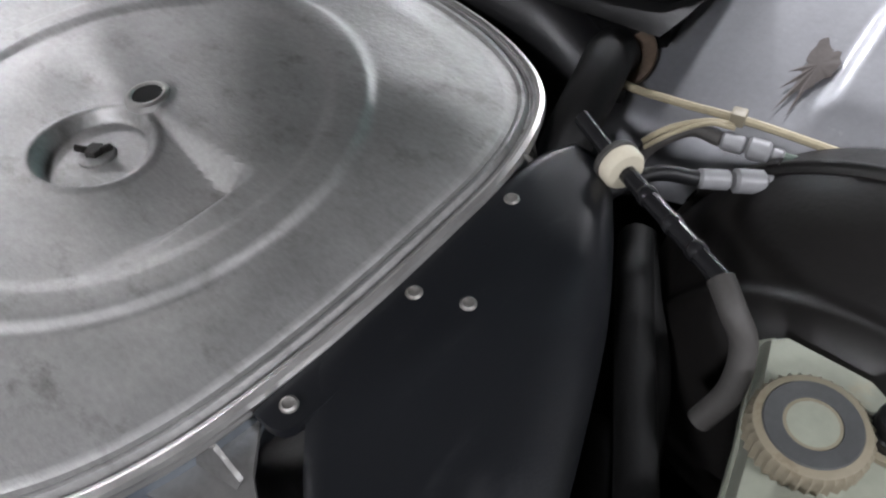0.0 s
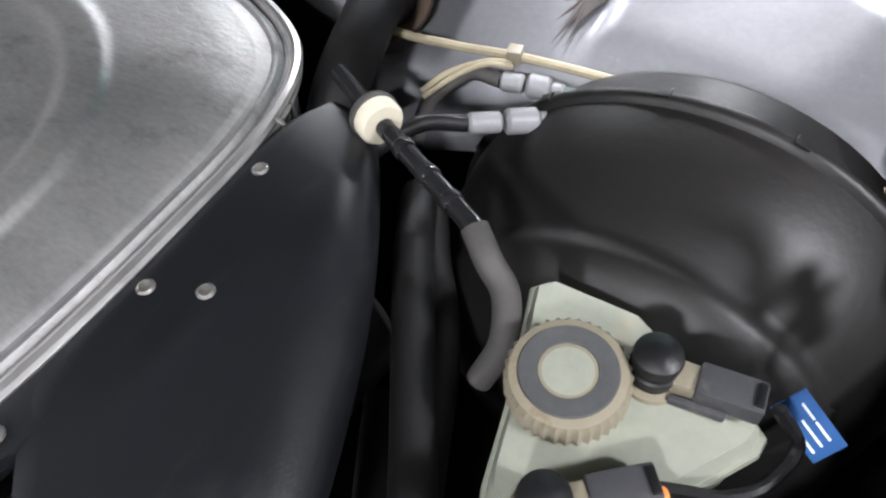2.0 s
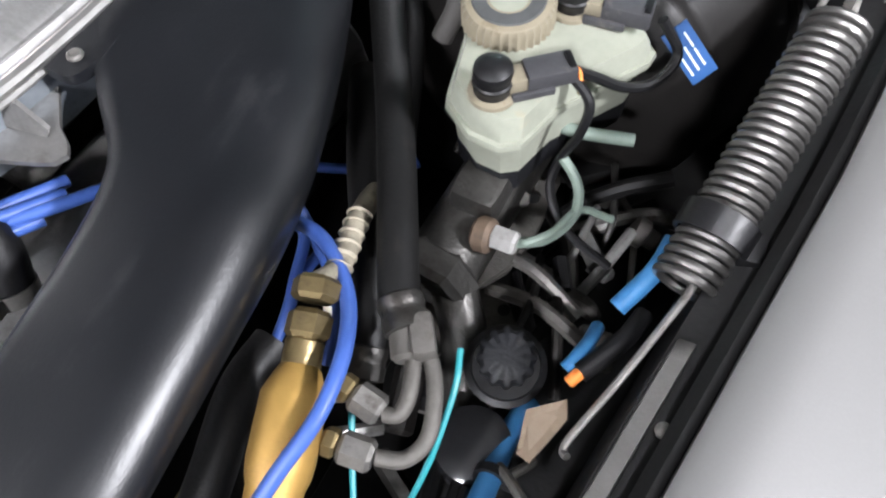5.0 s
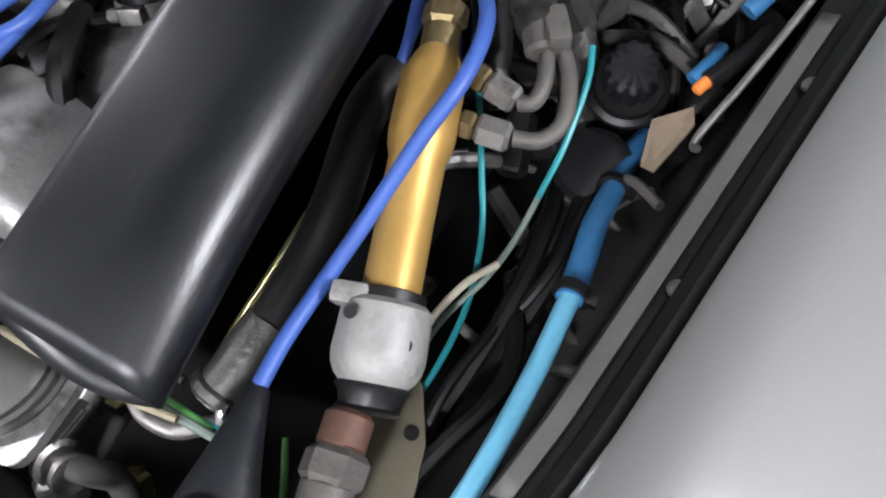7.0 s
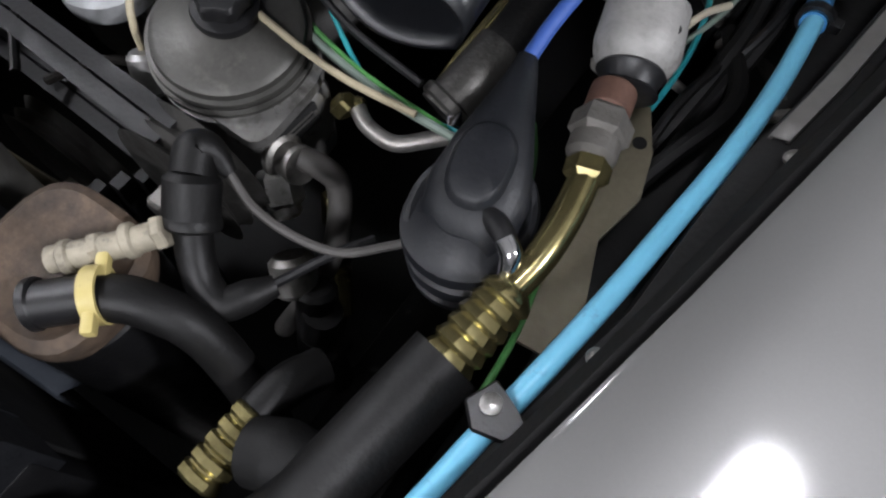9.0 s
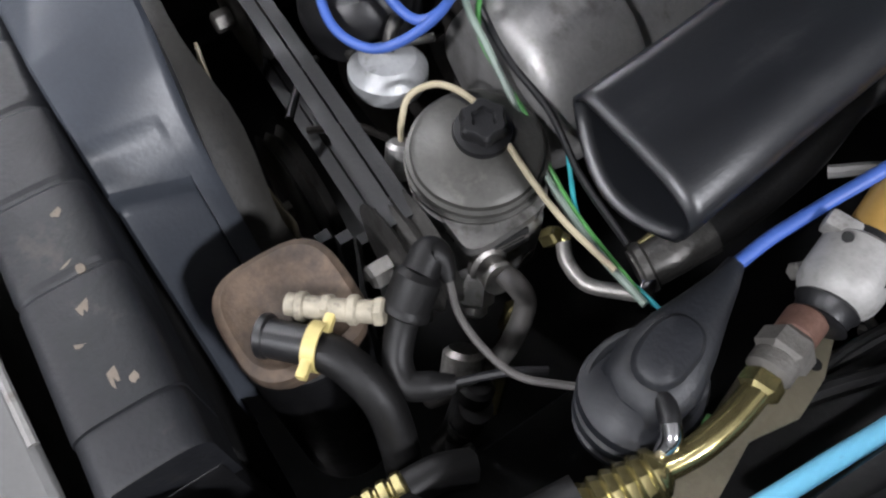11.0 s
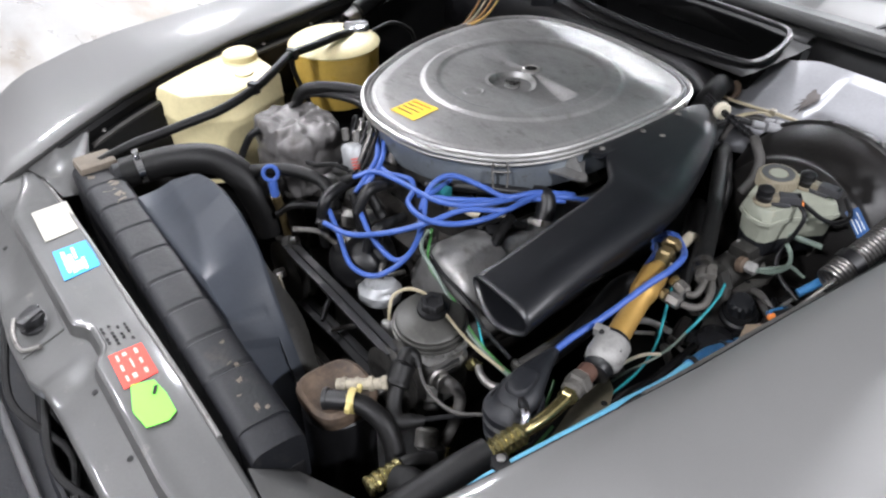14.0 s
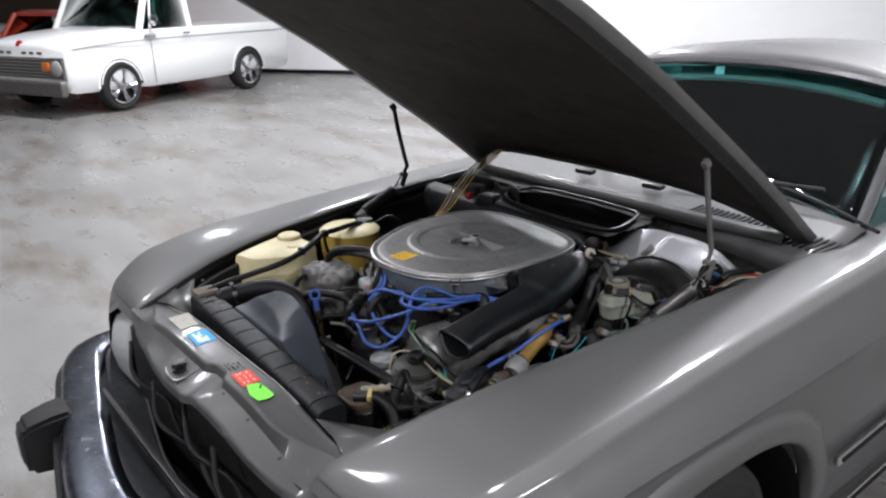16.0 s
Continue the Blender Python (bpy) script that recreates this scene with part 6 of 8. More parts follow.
lathe(bm, GB - gd * 0.009, gd, [(0, 0.009), (0.001, 0.0148), (0.005, 0.0155), (0.006, 0.0142)], 28)
part("grommet_back", bm, "hose_grey", vent)
bm = blank()
lathe(bm, GB - gd * 0.003, gd, [(0, 0.0142), (0.007, 0.0142), (0.0095, 0.0125), (0.0105, 0.0065)], 30)
part("grommet", bm, "cream", vent, "cream white grommet")
bm = blank()
tube(bm, [GT - gd * 0.004, GT + gd * 0.012 + V((0, -0.004, -0.006)), V((0.378, 0.772, 0.836)), V((0.383, 0.759, 0.812)), V((0.376, 0.747, 0.787))], 0.0076, 14)
part("hose_end", bm, "hose_grey", vent, "dusty grey hose end")

# ---------- bulkhead shelf, tub and what lies on it ----------
SHF = [0.92, 0.926, 0.934, 0.945, *np.linspace(0.96, 1.09, 14), 1.1, 1.108, 1.116, 1.122, 1.126]


def shelf_point(x, y):
    """Sloping panel beside the air box with a raised boss, its back edge curving forward at the side."""
    back = 0.1 * sm(x, 0.4, 0.66)
    z = 0.8 + (y - 0.945) * 0.42 if y > 0.945 else 0.8 - (0.945 - y) * 2.5
    z += 0.011 * sm(x, 0.315, 0.335) * (1 - sm(x, 0.56, 0.6)) * sm(y, 0.965, 0.985) * (1 - sm(y, 1.07, 1.09))
    z -= 0.05 * sm(y, 1.1, 1.126) + 0.018 * sm(x, 0.5, 0.64) + 0.012 * (1 - sm(x, 0.2, 0.27))
    return V((x, y + 0.022 * sm(x, 0.17, 0.3) - back * sm(y, 0.93, 1.1) - 0.02 * sm(x, 0.36, 0.55), z))


bm = blank()
sheet(bm, [[shelf_point(x, y) for x in np.linspace(0.17, 0.63, 70)] for y in SHF])
shelf = part("bulkhead_shelf", bm, "silver", car, "body grey bulkhead shelf, its glare put into a paler colour, with chipped paint", 60)
solid(shelf, 0.004)
bm = blank()
sheet(bm, [[V((x, y, z)) for x in np.linspace(0.2, 0.66, 8)] for y, z in ((1.06, 0.76), (1.1, 0.79), (1.14, 0.8), (1.2, 0.82), (1.215, 0.87))])
solid(part("cowl_drain", bm, "dark", car), 0.004)
bm = blank()
random.seed(4)
pts = []
for k in range(48):
    w = 2 * math.pi * k / 48
    r = 0.0115 * (1 + 0.25 * math.sin(3 * w + 1) + 0.3 * random.random())
    if 3.3 < w < 4.9 and k % 3 == 0:
        r *= 1.9
    x, y = 0.306 + r * math.cos(w) * 0.85, 1.013 + r * math.sin(w) * 1.5
    pts.append(shelf_point(x, y) + V((0, 0, 0.0035)))
mid = bm.verts.new(sum(pts, V((0, 0, 0))) / len(pts) + V((0, 0, 0.002)))
ring = [bm.verts.new(p) for p in pts]
for k in range(48):
    bm.faces.new((ring[k], ring[(k + 1) % 48], mid))
part("paint_chip", bm, "chip", shelf, "dark patch where the paint has peeled")
# the grey shelf carries on here; black puts its shade into the colour
bm = blank()
sheet(bm, [[V((x, y, z - 0.055 * sm(x, 0.08, 0.19))) for x in np.linspace(-0.62, 0.19, 24)] for y, z in ((0.94, 0.72), (0.95, 0.84), (0.965, 0.858), (1.0, 0.866))])
solid(part("bulkhead_shelf", bm, "black", car), 0.004)
TUB = [(-0.29, 1.06), (-0.27, 1.14), (-0.2, 1.17), (-0.05, 1.178), (0.1, 1.17), (0.17, 1.155), (0.2, 1.09), (0.205, 1.01), (0.17, 0.985), (0.03, 0.975), (-0.15, 0.985), (-0.25, 1.01)]
# black box whose inner shade is held in its colour
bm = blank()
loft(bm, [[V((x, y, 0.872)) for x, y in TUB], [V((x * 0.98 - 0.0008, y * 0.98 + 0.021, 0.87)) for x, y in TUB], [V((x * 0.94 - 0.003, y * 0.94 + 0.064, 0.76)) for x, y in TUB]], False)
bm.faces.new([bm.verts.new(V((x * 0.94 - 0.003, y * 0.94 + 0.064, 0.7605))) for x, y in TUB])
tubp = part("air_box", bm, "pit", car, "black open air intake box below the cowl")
bm = blank()
loop = [V((x, y, 0.873 + 0.012 * sm(y, 1.0, 1.15))) for x, y in TUB]
tube(bm, [*loop, loop[0], loop[1]], 0.006, 8, 4)
part("box_rim", bm, "black", tubp)
bm = blank()
sheet(bm, [[V((x, y, z)) for x in np.linspace(-0.64, 0.2, 15)] for y, z in ((1.165, 0.83), (1.175, 0.866), (1.2, 0.875), (1.215, 0.86))])
solid(part("cowl_drain", bm, "dark", car), 0.004)
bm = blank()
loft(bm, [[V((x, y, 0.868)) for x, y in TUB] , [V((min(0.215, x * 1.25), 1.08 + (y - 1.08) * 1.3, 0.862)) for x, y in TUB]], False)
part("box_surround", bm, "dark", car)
for x in (-0.16, 0.12):
    bm = blank()
    box(bm, (x, 1.3, 0.938), (0.07, 0.03, 0.016), turn(8, 0, 4), 0.005)
    single("washer_jet", bm, "black", "black washer nozzle on the cowl", "washer jet", "washer jets")

bm = blank()
tube(bm, [(0.175, 0.945, 0.835), (0.195, 0.942, 0.823), (0.24, 0.953, 0.818), (0.284, 0.962, 0.818), (0.34, 0.968, 0.818), (0.4, 0.97, 0.818), (0.46, 0.966, 0.815), (0.54, 0.955, 0.81)], 0.0032, 8)
single("washer_line", bm, "ywire", "thin straw coloured plastic line along the bulkhead", "tube")
bm = blank()
box(bm, (0.282, 0.962, 0.819), (0.011, 0.011, 0.011), turn(0, 0, 12), 0.002)
single("cable_clip", bm, "nylon_y", "yellowed plastic clip on the straw coloured line", "clip")
bm = blank()
tube(bm, [(0.282, 0.958, 0.815), (0.265, 0.948, 0.816), (0.245, 0.933, 0.81), (0.232, 0.918, 0.8)], 0.0024, 8)
tube(bm, [(0.284, 0.955, 0.814), (0.268, 0.944, 0.818), (0.25, 0.93, 0.81), (0.236, 0.913, 0.8)], 0.0018, 8)
single("ground_wire", bm, "ywire", "pair of yellow wires curling from the clip", "wire")
con = thing("wire_connectors", (0.31, 0.91, 0.82), "grey translucent crimp connectors with green wires at the bulkhead", "connector")
for a, b, w_ in (((0.283, 0.948, 0.806), (0.319, 0.956, 0.806), "hose_grey"), ((0.2976, 0.88, 0.829), (0.3325, 0.912, 0.821), "green")):
    a, b = V(a), V(b)
    d = b - a
    bm = blank()
    rod(bm, a - d * 0.1, a + d * 0.35, 0.007, 12)
    rod(bm, a + d * 0.4, a + d * 0.85, 0.0085, 12)
    rod(bm, a + d * 0.85, a + d * 1.1, 0.0055, 12)
    part("shell", bm, "connector", con)
    bm = blank()
    tube(bm, [a - d * 0.1, a - d * 0.8 + V((0, 0.004, -0.002)), a - d * 1.4 + V((0, -0.012, -0.02)), a - d * 1.5 + V((0, -0.03, -0.05))], 0.0055, 10)
    part("sleeve", bm, "hose_grey" if w_ != "green" else "black", con)
    bm = blank()
    tube(bm, [a + d * 1.05, a + d * 1.6, a + d * 2.4 + V((0, 0, -0.003)), a + d * 3 + V((0, 0.01, -0.02))], 0.0035, 8)
    part("lead", bm, "palegreen", con)
pipe = thing("bulkhead_pipe", (0.18, 0.95, 0.82), "black bent heater pipe with a rusty flange at the bulkhead", "pipe")
bm = blank()
tube(bm, [(0.168, 0.99, 0.79), (0.17, 0.978, 0.815), (0.178, 0.952, 0.836), (0.19, 0.915, 0.838), (0.197, 0.875, 0.822), (0.2, 0.845, 0.785), (0.2, 0.83, 0.74)], 0.019, 16)
part("elbow", bm, "rubber", pipe)
bm = blank()
lathe(bm, (0.17, 0.98, 0.815), (0.0, -0.55, 0.83), [(0, 0.02), (0.0, 0.031), (0.003, 0.0305), (0.004, 0.027), (0.002, 0.02)], 28)
part("flange", bm, "rust", pipe)

# pipes that run between the snorkel and the reservoir
for nm, pts, r, m_, lb in (
        ("heater_hose", [(0.272, 0.85, 0.78), (0.3, 0.8, 0.79), (0.335, 0.745, 0.79), (0.37, 0.69, 0.787), (0.397, 0.645, 0.785), (0.42, 0.605, 0.784), (0.443, 0.565, 0.78), (0.455, 0.552, 0.778)], 0.0125, "rubber", "black rubber air conditioning hose with a crimped end"),
        ("heater_hose", [(0.32, 0.73, 0.74), (0.345, 0.685, 0.742), (0.367, 0.649, 0.742), (0.397, 0.603, 0.74), (0.42, 0.56, 0.73), (0.43, 0.53, 0.72)], 0.0135, "hose", "black rubber hose below the snorkel"),
        ("heater_hose", [(0.268, 0.87, 0.76), (0.3, 0.82, 0.765), (0.34, 0.765, 0.76), (0.374, 0.685, 0.74), (0.39, 0.64, 0.7)], 0.011, "rubber", "thin dark hose running down from the bulkhead"),
        ("coolant_pipe", [(0.369, 0.523, 0.72), (0.368, 0.485, 0.72), (0.381, 0.43, 0.712), (0.384, 0.39, 0.7), (0.383, 0.34, 0.69), (0.378, 0.308, 0.682)], 0.0145, "hose", "dark coolant hose under the snorkel")):
    bm = blank()
    tube(bm, pts, r, 14, 6)
    hose_ob = single(nm, bm, m_, lb, "hose", "hoses by the snorkel")
    bm = blank()
    e0, e1 = V(pts[-1]), V(pts[-2])
    d = (e1 - e0).normalized()
    lathe(bm, e0 - d * 0.004, d, [(0, r * 0.8), (0.001, r + 0.0012), (0.009, r + 0.0016), (0.0105, r + 0.0006), (0.014, r + 0.0006), (0.0155, r + 0.0016), (0.021, r + 0.0012), (0.022, r)], 20, False)
    part("ferrule", bm, "alu_dark", hose_ob, "crimped steel ferrule")
bm = blank()
tube(bm, [(0.383, 0.345, 0.691), (0.378, 0.308, 0.682), (0.374, 0.29, 0.676)], 0.0165, 14)
rod(bm, (0.376, 0.3, 0.68), (0.374, 0.292, 0.677), 0.019, 20)
single("hose_sleeve", bm, "alu_dark", "dull metal sleeve on the hose end", "hose fitting")
bm = blank()
tube(bm, [(0.362, 0.42, 0.686), (0.361, 0.387, 0.68), (0.357, 0.34, 0.668), (0.356, 0.305, 0.658)], 0.0055, 10)
single("brass_line", bm, "goldbright", "thin bright brass pipe under the snorkel", "pipe")
# ---------- hood springs and hinges ----------
def coil(name, top, bottom, r, wire, turns, label_):
    ob = thing(name, V(top).lerp(V(bottom), 0.5), label_, "spring", "hood springs")
    a, b, d = axes(V(bottom) - V(top))
    length = (V(bottom) - V(top)).length
    n = turns * 14
    bm = blank()
    tube(bm, [V(top) + d * (length * k / n) + (a * math.cos(2 * math.pi * k / 14) + b * math.sin(2 * math.pi * k / 14)) * r for k in range(n + 1)], wire, 7, 1, smooth=False)
    part("coil", bm, "spring", ob)
    return ob


sp = coil("hood_spring", (0.603, 0.787, 0.862), (0.582, 0.63, 0.803), 0.0158, 0.0026, 28, "dark steel bonnet spring beside the fender")
bm = blank()
tube(bm, [(0.59, 0.79, 0.86), (0.592, 0.8, 0.873), (0.604, 0.812, 0.886), (0.618, 0.812, 0.882), (0.621, 0.803, 0.872)], 0.0022, 8)
part("end_loop", bm, "steel", sp)
bm = blank()
tube(bm, [(0.607, 0.795, 0.866), (0.604, 0.81, 0.884), (0.606, 0.835, 0.893), (0.61, 0.862, 0.9), (0.614, 0.868, 0.902), (0.613, 0.858, 0.903), (0.607, 0.835, 0.897)], 0.0024, 8)
part("hook", bm, "steel", sp)
bm = blank()
tube(bm, [(0.589, 0.64, 0.81), (0.585, 0.62, 0.8), (0.572, 0.575, 0.772), (0.562, 0.545, 0.753), (0.561, 0.536, 0.748), (0.564, 0.533, 0.751)], 0.0024, 8)
part("tension_rod", bm, "steel", sp, "thin bright hooked rod")
bm = blank()
lathe(bm, V((0.588, 0.672, 0.8185)), (-0.13, -0.93, -0.35), [(0, 0.019), (0, 0.0215), (0.016, 0.0215), (0.016, 0.019)], 24, False)
box(bm, (0.608, 0.664, 0.81), (0.014, 0.02, 0.01), turn(0, 0, 10), 0.002)
part("band", bm, "black", sp)
sp2 = coil("hood_spring", (-0.603, 0.787, 0.862), (-0.582, 0.63, 0.803), 0.0158, 0.0026, 28, "dark steel bonnet spring beside the fender")
bm = blank()
rod(bm, (-0.603, 0.8, 0.868), (-0.586, 0.66, 0.815), 0.021, 18)
part("sleeve", bm, "hose", sp2)
for s in (1, -1):
    hg = thing("hood_hinge_arm", (s * 0.597, 0.84, 0.9), "dark steel bonnet support arm hooked to the fender", "support arm", "bonnet support arms")
    bm = blank()
    m_ = "black" if s < 0 else "arm"
    loft(bm, [[V((s * x + a_ * 0.0035, y + b_ * 0.0075, z)) for a_, b_ in ((-1, -1), (1, -1), (1, 1), (-1, 1))] for x, y, z in ((0.597, 0.808, 1.158), (0.598, 0.824, 1.08), (0.599, 0.85, 0.98), (0.6, 0.86, 0.948), (0.602, 0.848, 0.926), (0.604, 0.834, 0.914))])
    bmesh.ops.bevel(bm, geom=bm.edges[:], offset=0.0012, segments=2, affect="EDGES")
    part("arm", bm, m_, hg)
    bm = blank()
    box(bm, (s * 0.597, 0.805, 1.16), (0.016, 0.02, 0.022), turn(35, 0, 0), 0.005)
    rod(bm, (s * 0.588, 0.807, 1.158), (s * 0.606, 0.807, 1.158), 0.006, 12)
    part("pivot", bm, m_, hg)
    bm = blank()
    rod(bm, (s * 0.594, 0.842, 0.92), (s * 0.614, 0.842, 0.92), 0.008, 12)
    box(bm, (s * 0.609, 0.852, 0.9), (0.006, 0.018, 0.05), turn(-25, 0, 0), 0.002)
    part("knuckle", bm, m_, hg)
    bm = blank()
    loft(bm, [[V((s * x + a_ * 0.0026, y, z + b_ * 0.002)) for a_, b_ in ((-1, -1), (1, -1), (1, 1), (-1, 1))] for x, y, z in ((0.607, 0.845, 0.922), (0.604, 0.815, 0.89), (0.602, 0.785, 0.864), (0.599, 0.755, 0.851))])
    part("link_bar", bm, "grime", hg)

# dark cylinder and wire bundle behind the spring
bm = blank()
lathe(bm, (0.612, 1.01, 0.79), (0, -1, 0.12), [(0, 0.03), (0.0, 0.037), (0.1, 0.037), (0.115, 0.032), (0.12, 0.016)], 26)
single("washer_motor", bm, "rubber", "black rubber covered cylinder behind the bonnet spring", "cylinder")
gr = thing("bulkhead_grommet", (0.548, 0.95, 0.85), "large black rubber grommet in the bulkhead", "grommet")
bm = blank()
lathe(bm, (0.55, 0.965, 0.84), (0.15, -0.8, 0.55), [(0, 0.024), (0.012, 0.03), (0.016, 0.031), (0.018, 0.029), (0.016, 0.026), (0.006, 0.016), (0.004, 0.004)], 32)
part("cup", bm, "rubber", gr)
bm = blank()
tube(bm, [(0.548, 0.953, 0.844), (0.552, 0.945, 0.832), (0.556, 0.935, 0.815)], 0.0035, 8)
part("rib", bm, "hose", gr)
bm = blank()
tube(bm, [(0.552, 0.955, 0.852), (0.566, 0.94, 0.858), (0.588, 0.922, 0.862), (0.61, 0.906, 0.862)], 0.0052, 12)
single("blue_stub_hose", bm, "bluehose_d", "short blue hose emerging from the bulkhead", "hose")
bundle = thing("wire_bundle", (0.59, 0.95, 0.84), "bundle of coloured wires in a frayed sleeve", "wires")
random.seed(7)
for k, m_ in enumerate(("red", "orange", "ywire", "cream", "red", "black", "ywire", "orange")):
    o = V((random.uniform(-0.008, 0.008), random.uniform(-0.006, 0.006), random.uniform(-0.004, 0.006)))
    bm = blank()
    tube(bm, [V((0.645, 1.03, 0.85)) + o, V((0.624, 0.985, 0.858)) + o * 1.8, V((0.61, 0.95, 0.848)) + o * 1.6, V((0.597, 0.925, 0.832)) + o, V((0.572, 0.91, 0.82)) + o * 0.5], 0.002, 6)
    part("wire", bm, m_, bundle)
bm = blank()
tube(bm, [(0.582, 0.912, 0.824), (0.565, 0.905, 0.822), (0.55, 0.91, 0.825), (0.53, 0.925, 0.83)], 0.006, 10)
part("sleeve", bm, "hose", bundle)
bm = blank()
tube(bm, [(0.636, 1.0, 0.87), (0.63, 0.95, 0.878), (0.624, 0.91, 0.88), (0.62, 0.885, 0.87)], 0.008, 12)
single("hinge_strut", bm, "hose", "grey hinge strut end behind the bonnet spring", "strut")

# ---------- accumulator line on the driver's side ----------
acc = thing("fuel_accumulator", (0.45, 0.43, 0.74), "gold zinc-plated fuel cylinder with a grimy white end block", "cylinder")
G0, G1 = V((0.421, 0.49, 0.783)), V((0.459, 0.374, 0.757))
ga = (G1 - G0).normalized()
L0 = (G1 - G0).length
bm = blank()
lathe(bm, G0 - ga * 0.016, ga, [(0, 0.009), (0.004, 0.012), (0.014, 0.0165), (0.018, 0.0182), (0.052, 0.0185), (0.06, 0.0175), (0.066, 0.0155), (L0 * 0.8, 0.0152), (L0 + 0.016, 0.0155)], 32)
part("gold_body", bm, "gold", acc, "gold zinc-plated barrel")
bm = blank()
lathe(bm, G1 - ga * 0.003, ga, [(0, 0.0165), (0.001, 0.019), (0.006, 0.019), (0.007, 0.016)], 26)
part("seal_ring", bm, "black", acc)
bm = blank()
lathe(bm, G1 + ga * 0.003, ga, [(0, 0.02), (0.003, 0.0235), (0.028, 0.0245), (0.034, 0.0235), (0.039, 0.021), (0.042, 0.018)], 24)
for c, s in ((V((-0.016, 0.008, 0.012)), (0.012, 0.03, 0.016)),):
    box(bm, G1 + ga * 0.018 + c, s, basis(ga), 0.003)
blk = part("end_block", bm, "white", acc, "grimy white cast block", 30)
for q in (V((0.452, 0.353, 0.777)), V((0.482, 0.353, 0.768))):
    bm = blank()
    lathe(bm, q - V((0, 0, 0.002)), (0.05, -0.2, 1), [(0, 0.0028), (0.0025, 0.0035)], 14)
    part("bolt_hole", bm, "print_k", blk)
bm = blank()
E0 = G1 + ga * 0.044
lathe(bm, E0, ga, [(0, 0.017), (0.003, 0.0195), (0.006, 0.017), (0.012, 0.0155), (0.014, 0.0175), (0.016, 0.014)], 24)
part("rubber_collar", bm, "black", acc)
bm = blank()
F0 = V((0.472, 0.315, 0.752))
rod(bm, F0, V((0.477, 0.295, 0.752)), 0.0125, 20)
part("brown_fitting", bm, "rustdark", acc)
bm = blank()
hexnut(bm, (0.477, 0.297, 0.752), (0.481, 0.279, 0.752), 0.0165)
rod(bm, (0.48, 0.283, 0.752), (0.484, 0.268, 0.751), 0.0135, 16)
part("dark_nut", bm, "casting", acc)
bm = blank()
hexnut(bm, (0.484, 0.27, 0.751), (0.488, 0.257, 0.75), 0.012)
part("gold_nut", bm, "goldbright", acc)
bm = blank()
tube(bm, [(0.487, 0.26, 0.75), (0.491, 0.235, 0.75), (0.492, 0.21, 0.748), (0.488, 0.185, 0.744)], 0.0085, 16)
part("gold_pipe", bm, "goldbright", acc)
bm = blank()
prof = [(0, 0.009)]
for k in range(5):
    prof += [(0.004 + 0.008 * k, 0.0135), (0.008 + 0.008 * k, 0.0148), (0.0105 + 0.008 * k, 0.0125)]
prof += [(0.046, 0.0145), (0.052, 0.0145)]
CR0, CRd = V((0.49, 0.192, 0.745)), V((-0.008, -0.05, -0.012))
secs = []
a, b, d = axes(CRd)
for h, r in prof:
    secs.append([CR0 + d * h + (a * math.cos(w) + b * math.sin(w)) * r for w in np.linspace(0, 2 * math.pi, 9)[:-1]])
loft(bm, secs)
part("crimp_sleeve", bm, "goldbright", acc, "ribbed yellow crimp sleeve")
bm = blank()
rod(bm, G0 - ga * 0.03, G0 - ga * 0.012, 0.011, 16)
hexnut(bm, G0 - ga * 0.045, G0 - ga * 0.028, 0.013)
hexnut(bm, G0 - ga * 0.064, G0 - ga * 0.05, 0.014)
part("brass_union", bm, "brass", acc)
bm = blank()
tube(bm, [G0 - ga * 0.06, V((0.404, 0.565, 0.785)), V((0.394, 0.6, 0.776)), V((0.384, 0.635, 0.755))], [0.0075, 0.0065, 0.0075, 0.0065], 14, 6, 0.2)
line_k = part("ribbed_line", bm, "fitting", acc)
for k in range(6):
    bm = blank()
    q = V((0.405, 0.562, 0.786)).lerp(V((0.393, 0.603, 0.775)), k / 5)
    lathe(bm, q, (-0.3, 0.9, -0.1), [(0, 0.0065), (0.002, 0.0085), (0.004, 0.0065)], 14, False)
    part("rib", bm, "fitting", line_k)
for a, b in (((0.437, 0.507, 0.774), (0.47, 0.504, 0.768)), ((0.444, 0.477, 0.77), (0.478, 0.482, 0.768))):
    a, b = V(a), V(b)
    bm = blank()
    hexnut(bm, a, a.lerp(b, 0.25), 0.0085)
    part("brass_port", bm, "brass", acc)
    bm = blank()
    hexnut(bm, a.lerp(b, 0.28), a.lerp(b, 0.85), 0.0095)
    part("pipe_nut", bm, "steel", acc)
bm = blank()
tube(bm, [(0.474, 0.482, 0.768), (0.488, 0.488, 0.768), (0.494, 0.503, 0.77), (0.487, 0.525, 0.773), (0.477, 0.54, 0.775), (0.465, 0.55, 0.777)], 0.0048, 12)
tube(bm, [(0.466, 0.504, 0.768), (0.474, 0.508, 0.77), (0.474, 0.52, 0.774), (0.467, 0.538, 0.776)], 0.0048, 12)
rod(bm, (0.466, 0.535, 0.776), (0.452, 0.556, 0.779), 0.0105, 12)
box(bm, (0.467, 0.549, 0.783), (0.014, 0.026, 0.016), turn(0, 0, 35), 0.004)
single("fuel_pipe", bm, "casting", "dull forked steel fuel pipe with a crimped collar", "pipe")

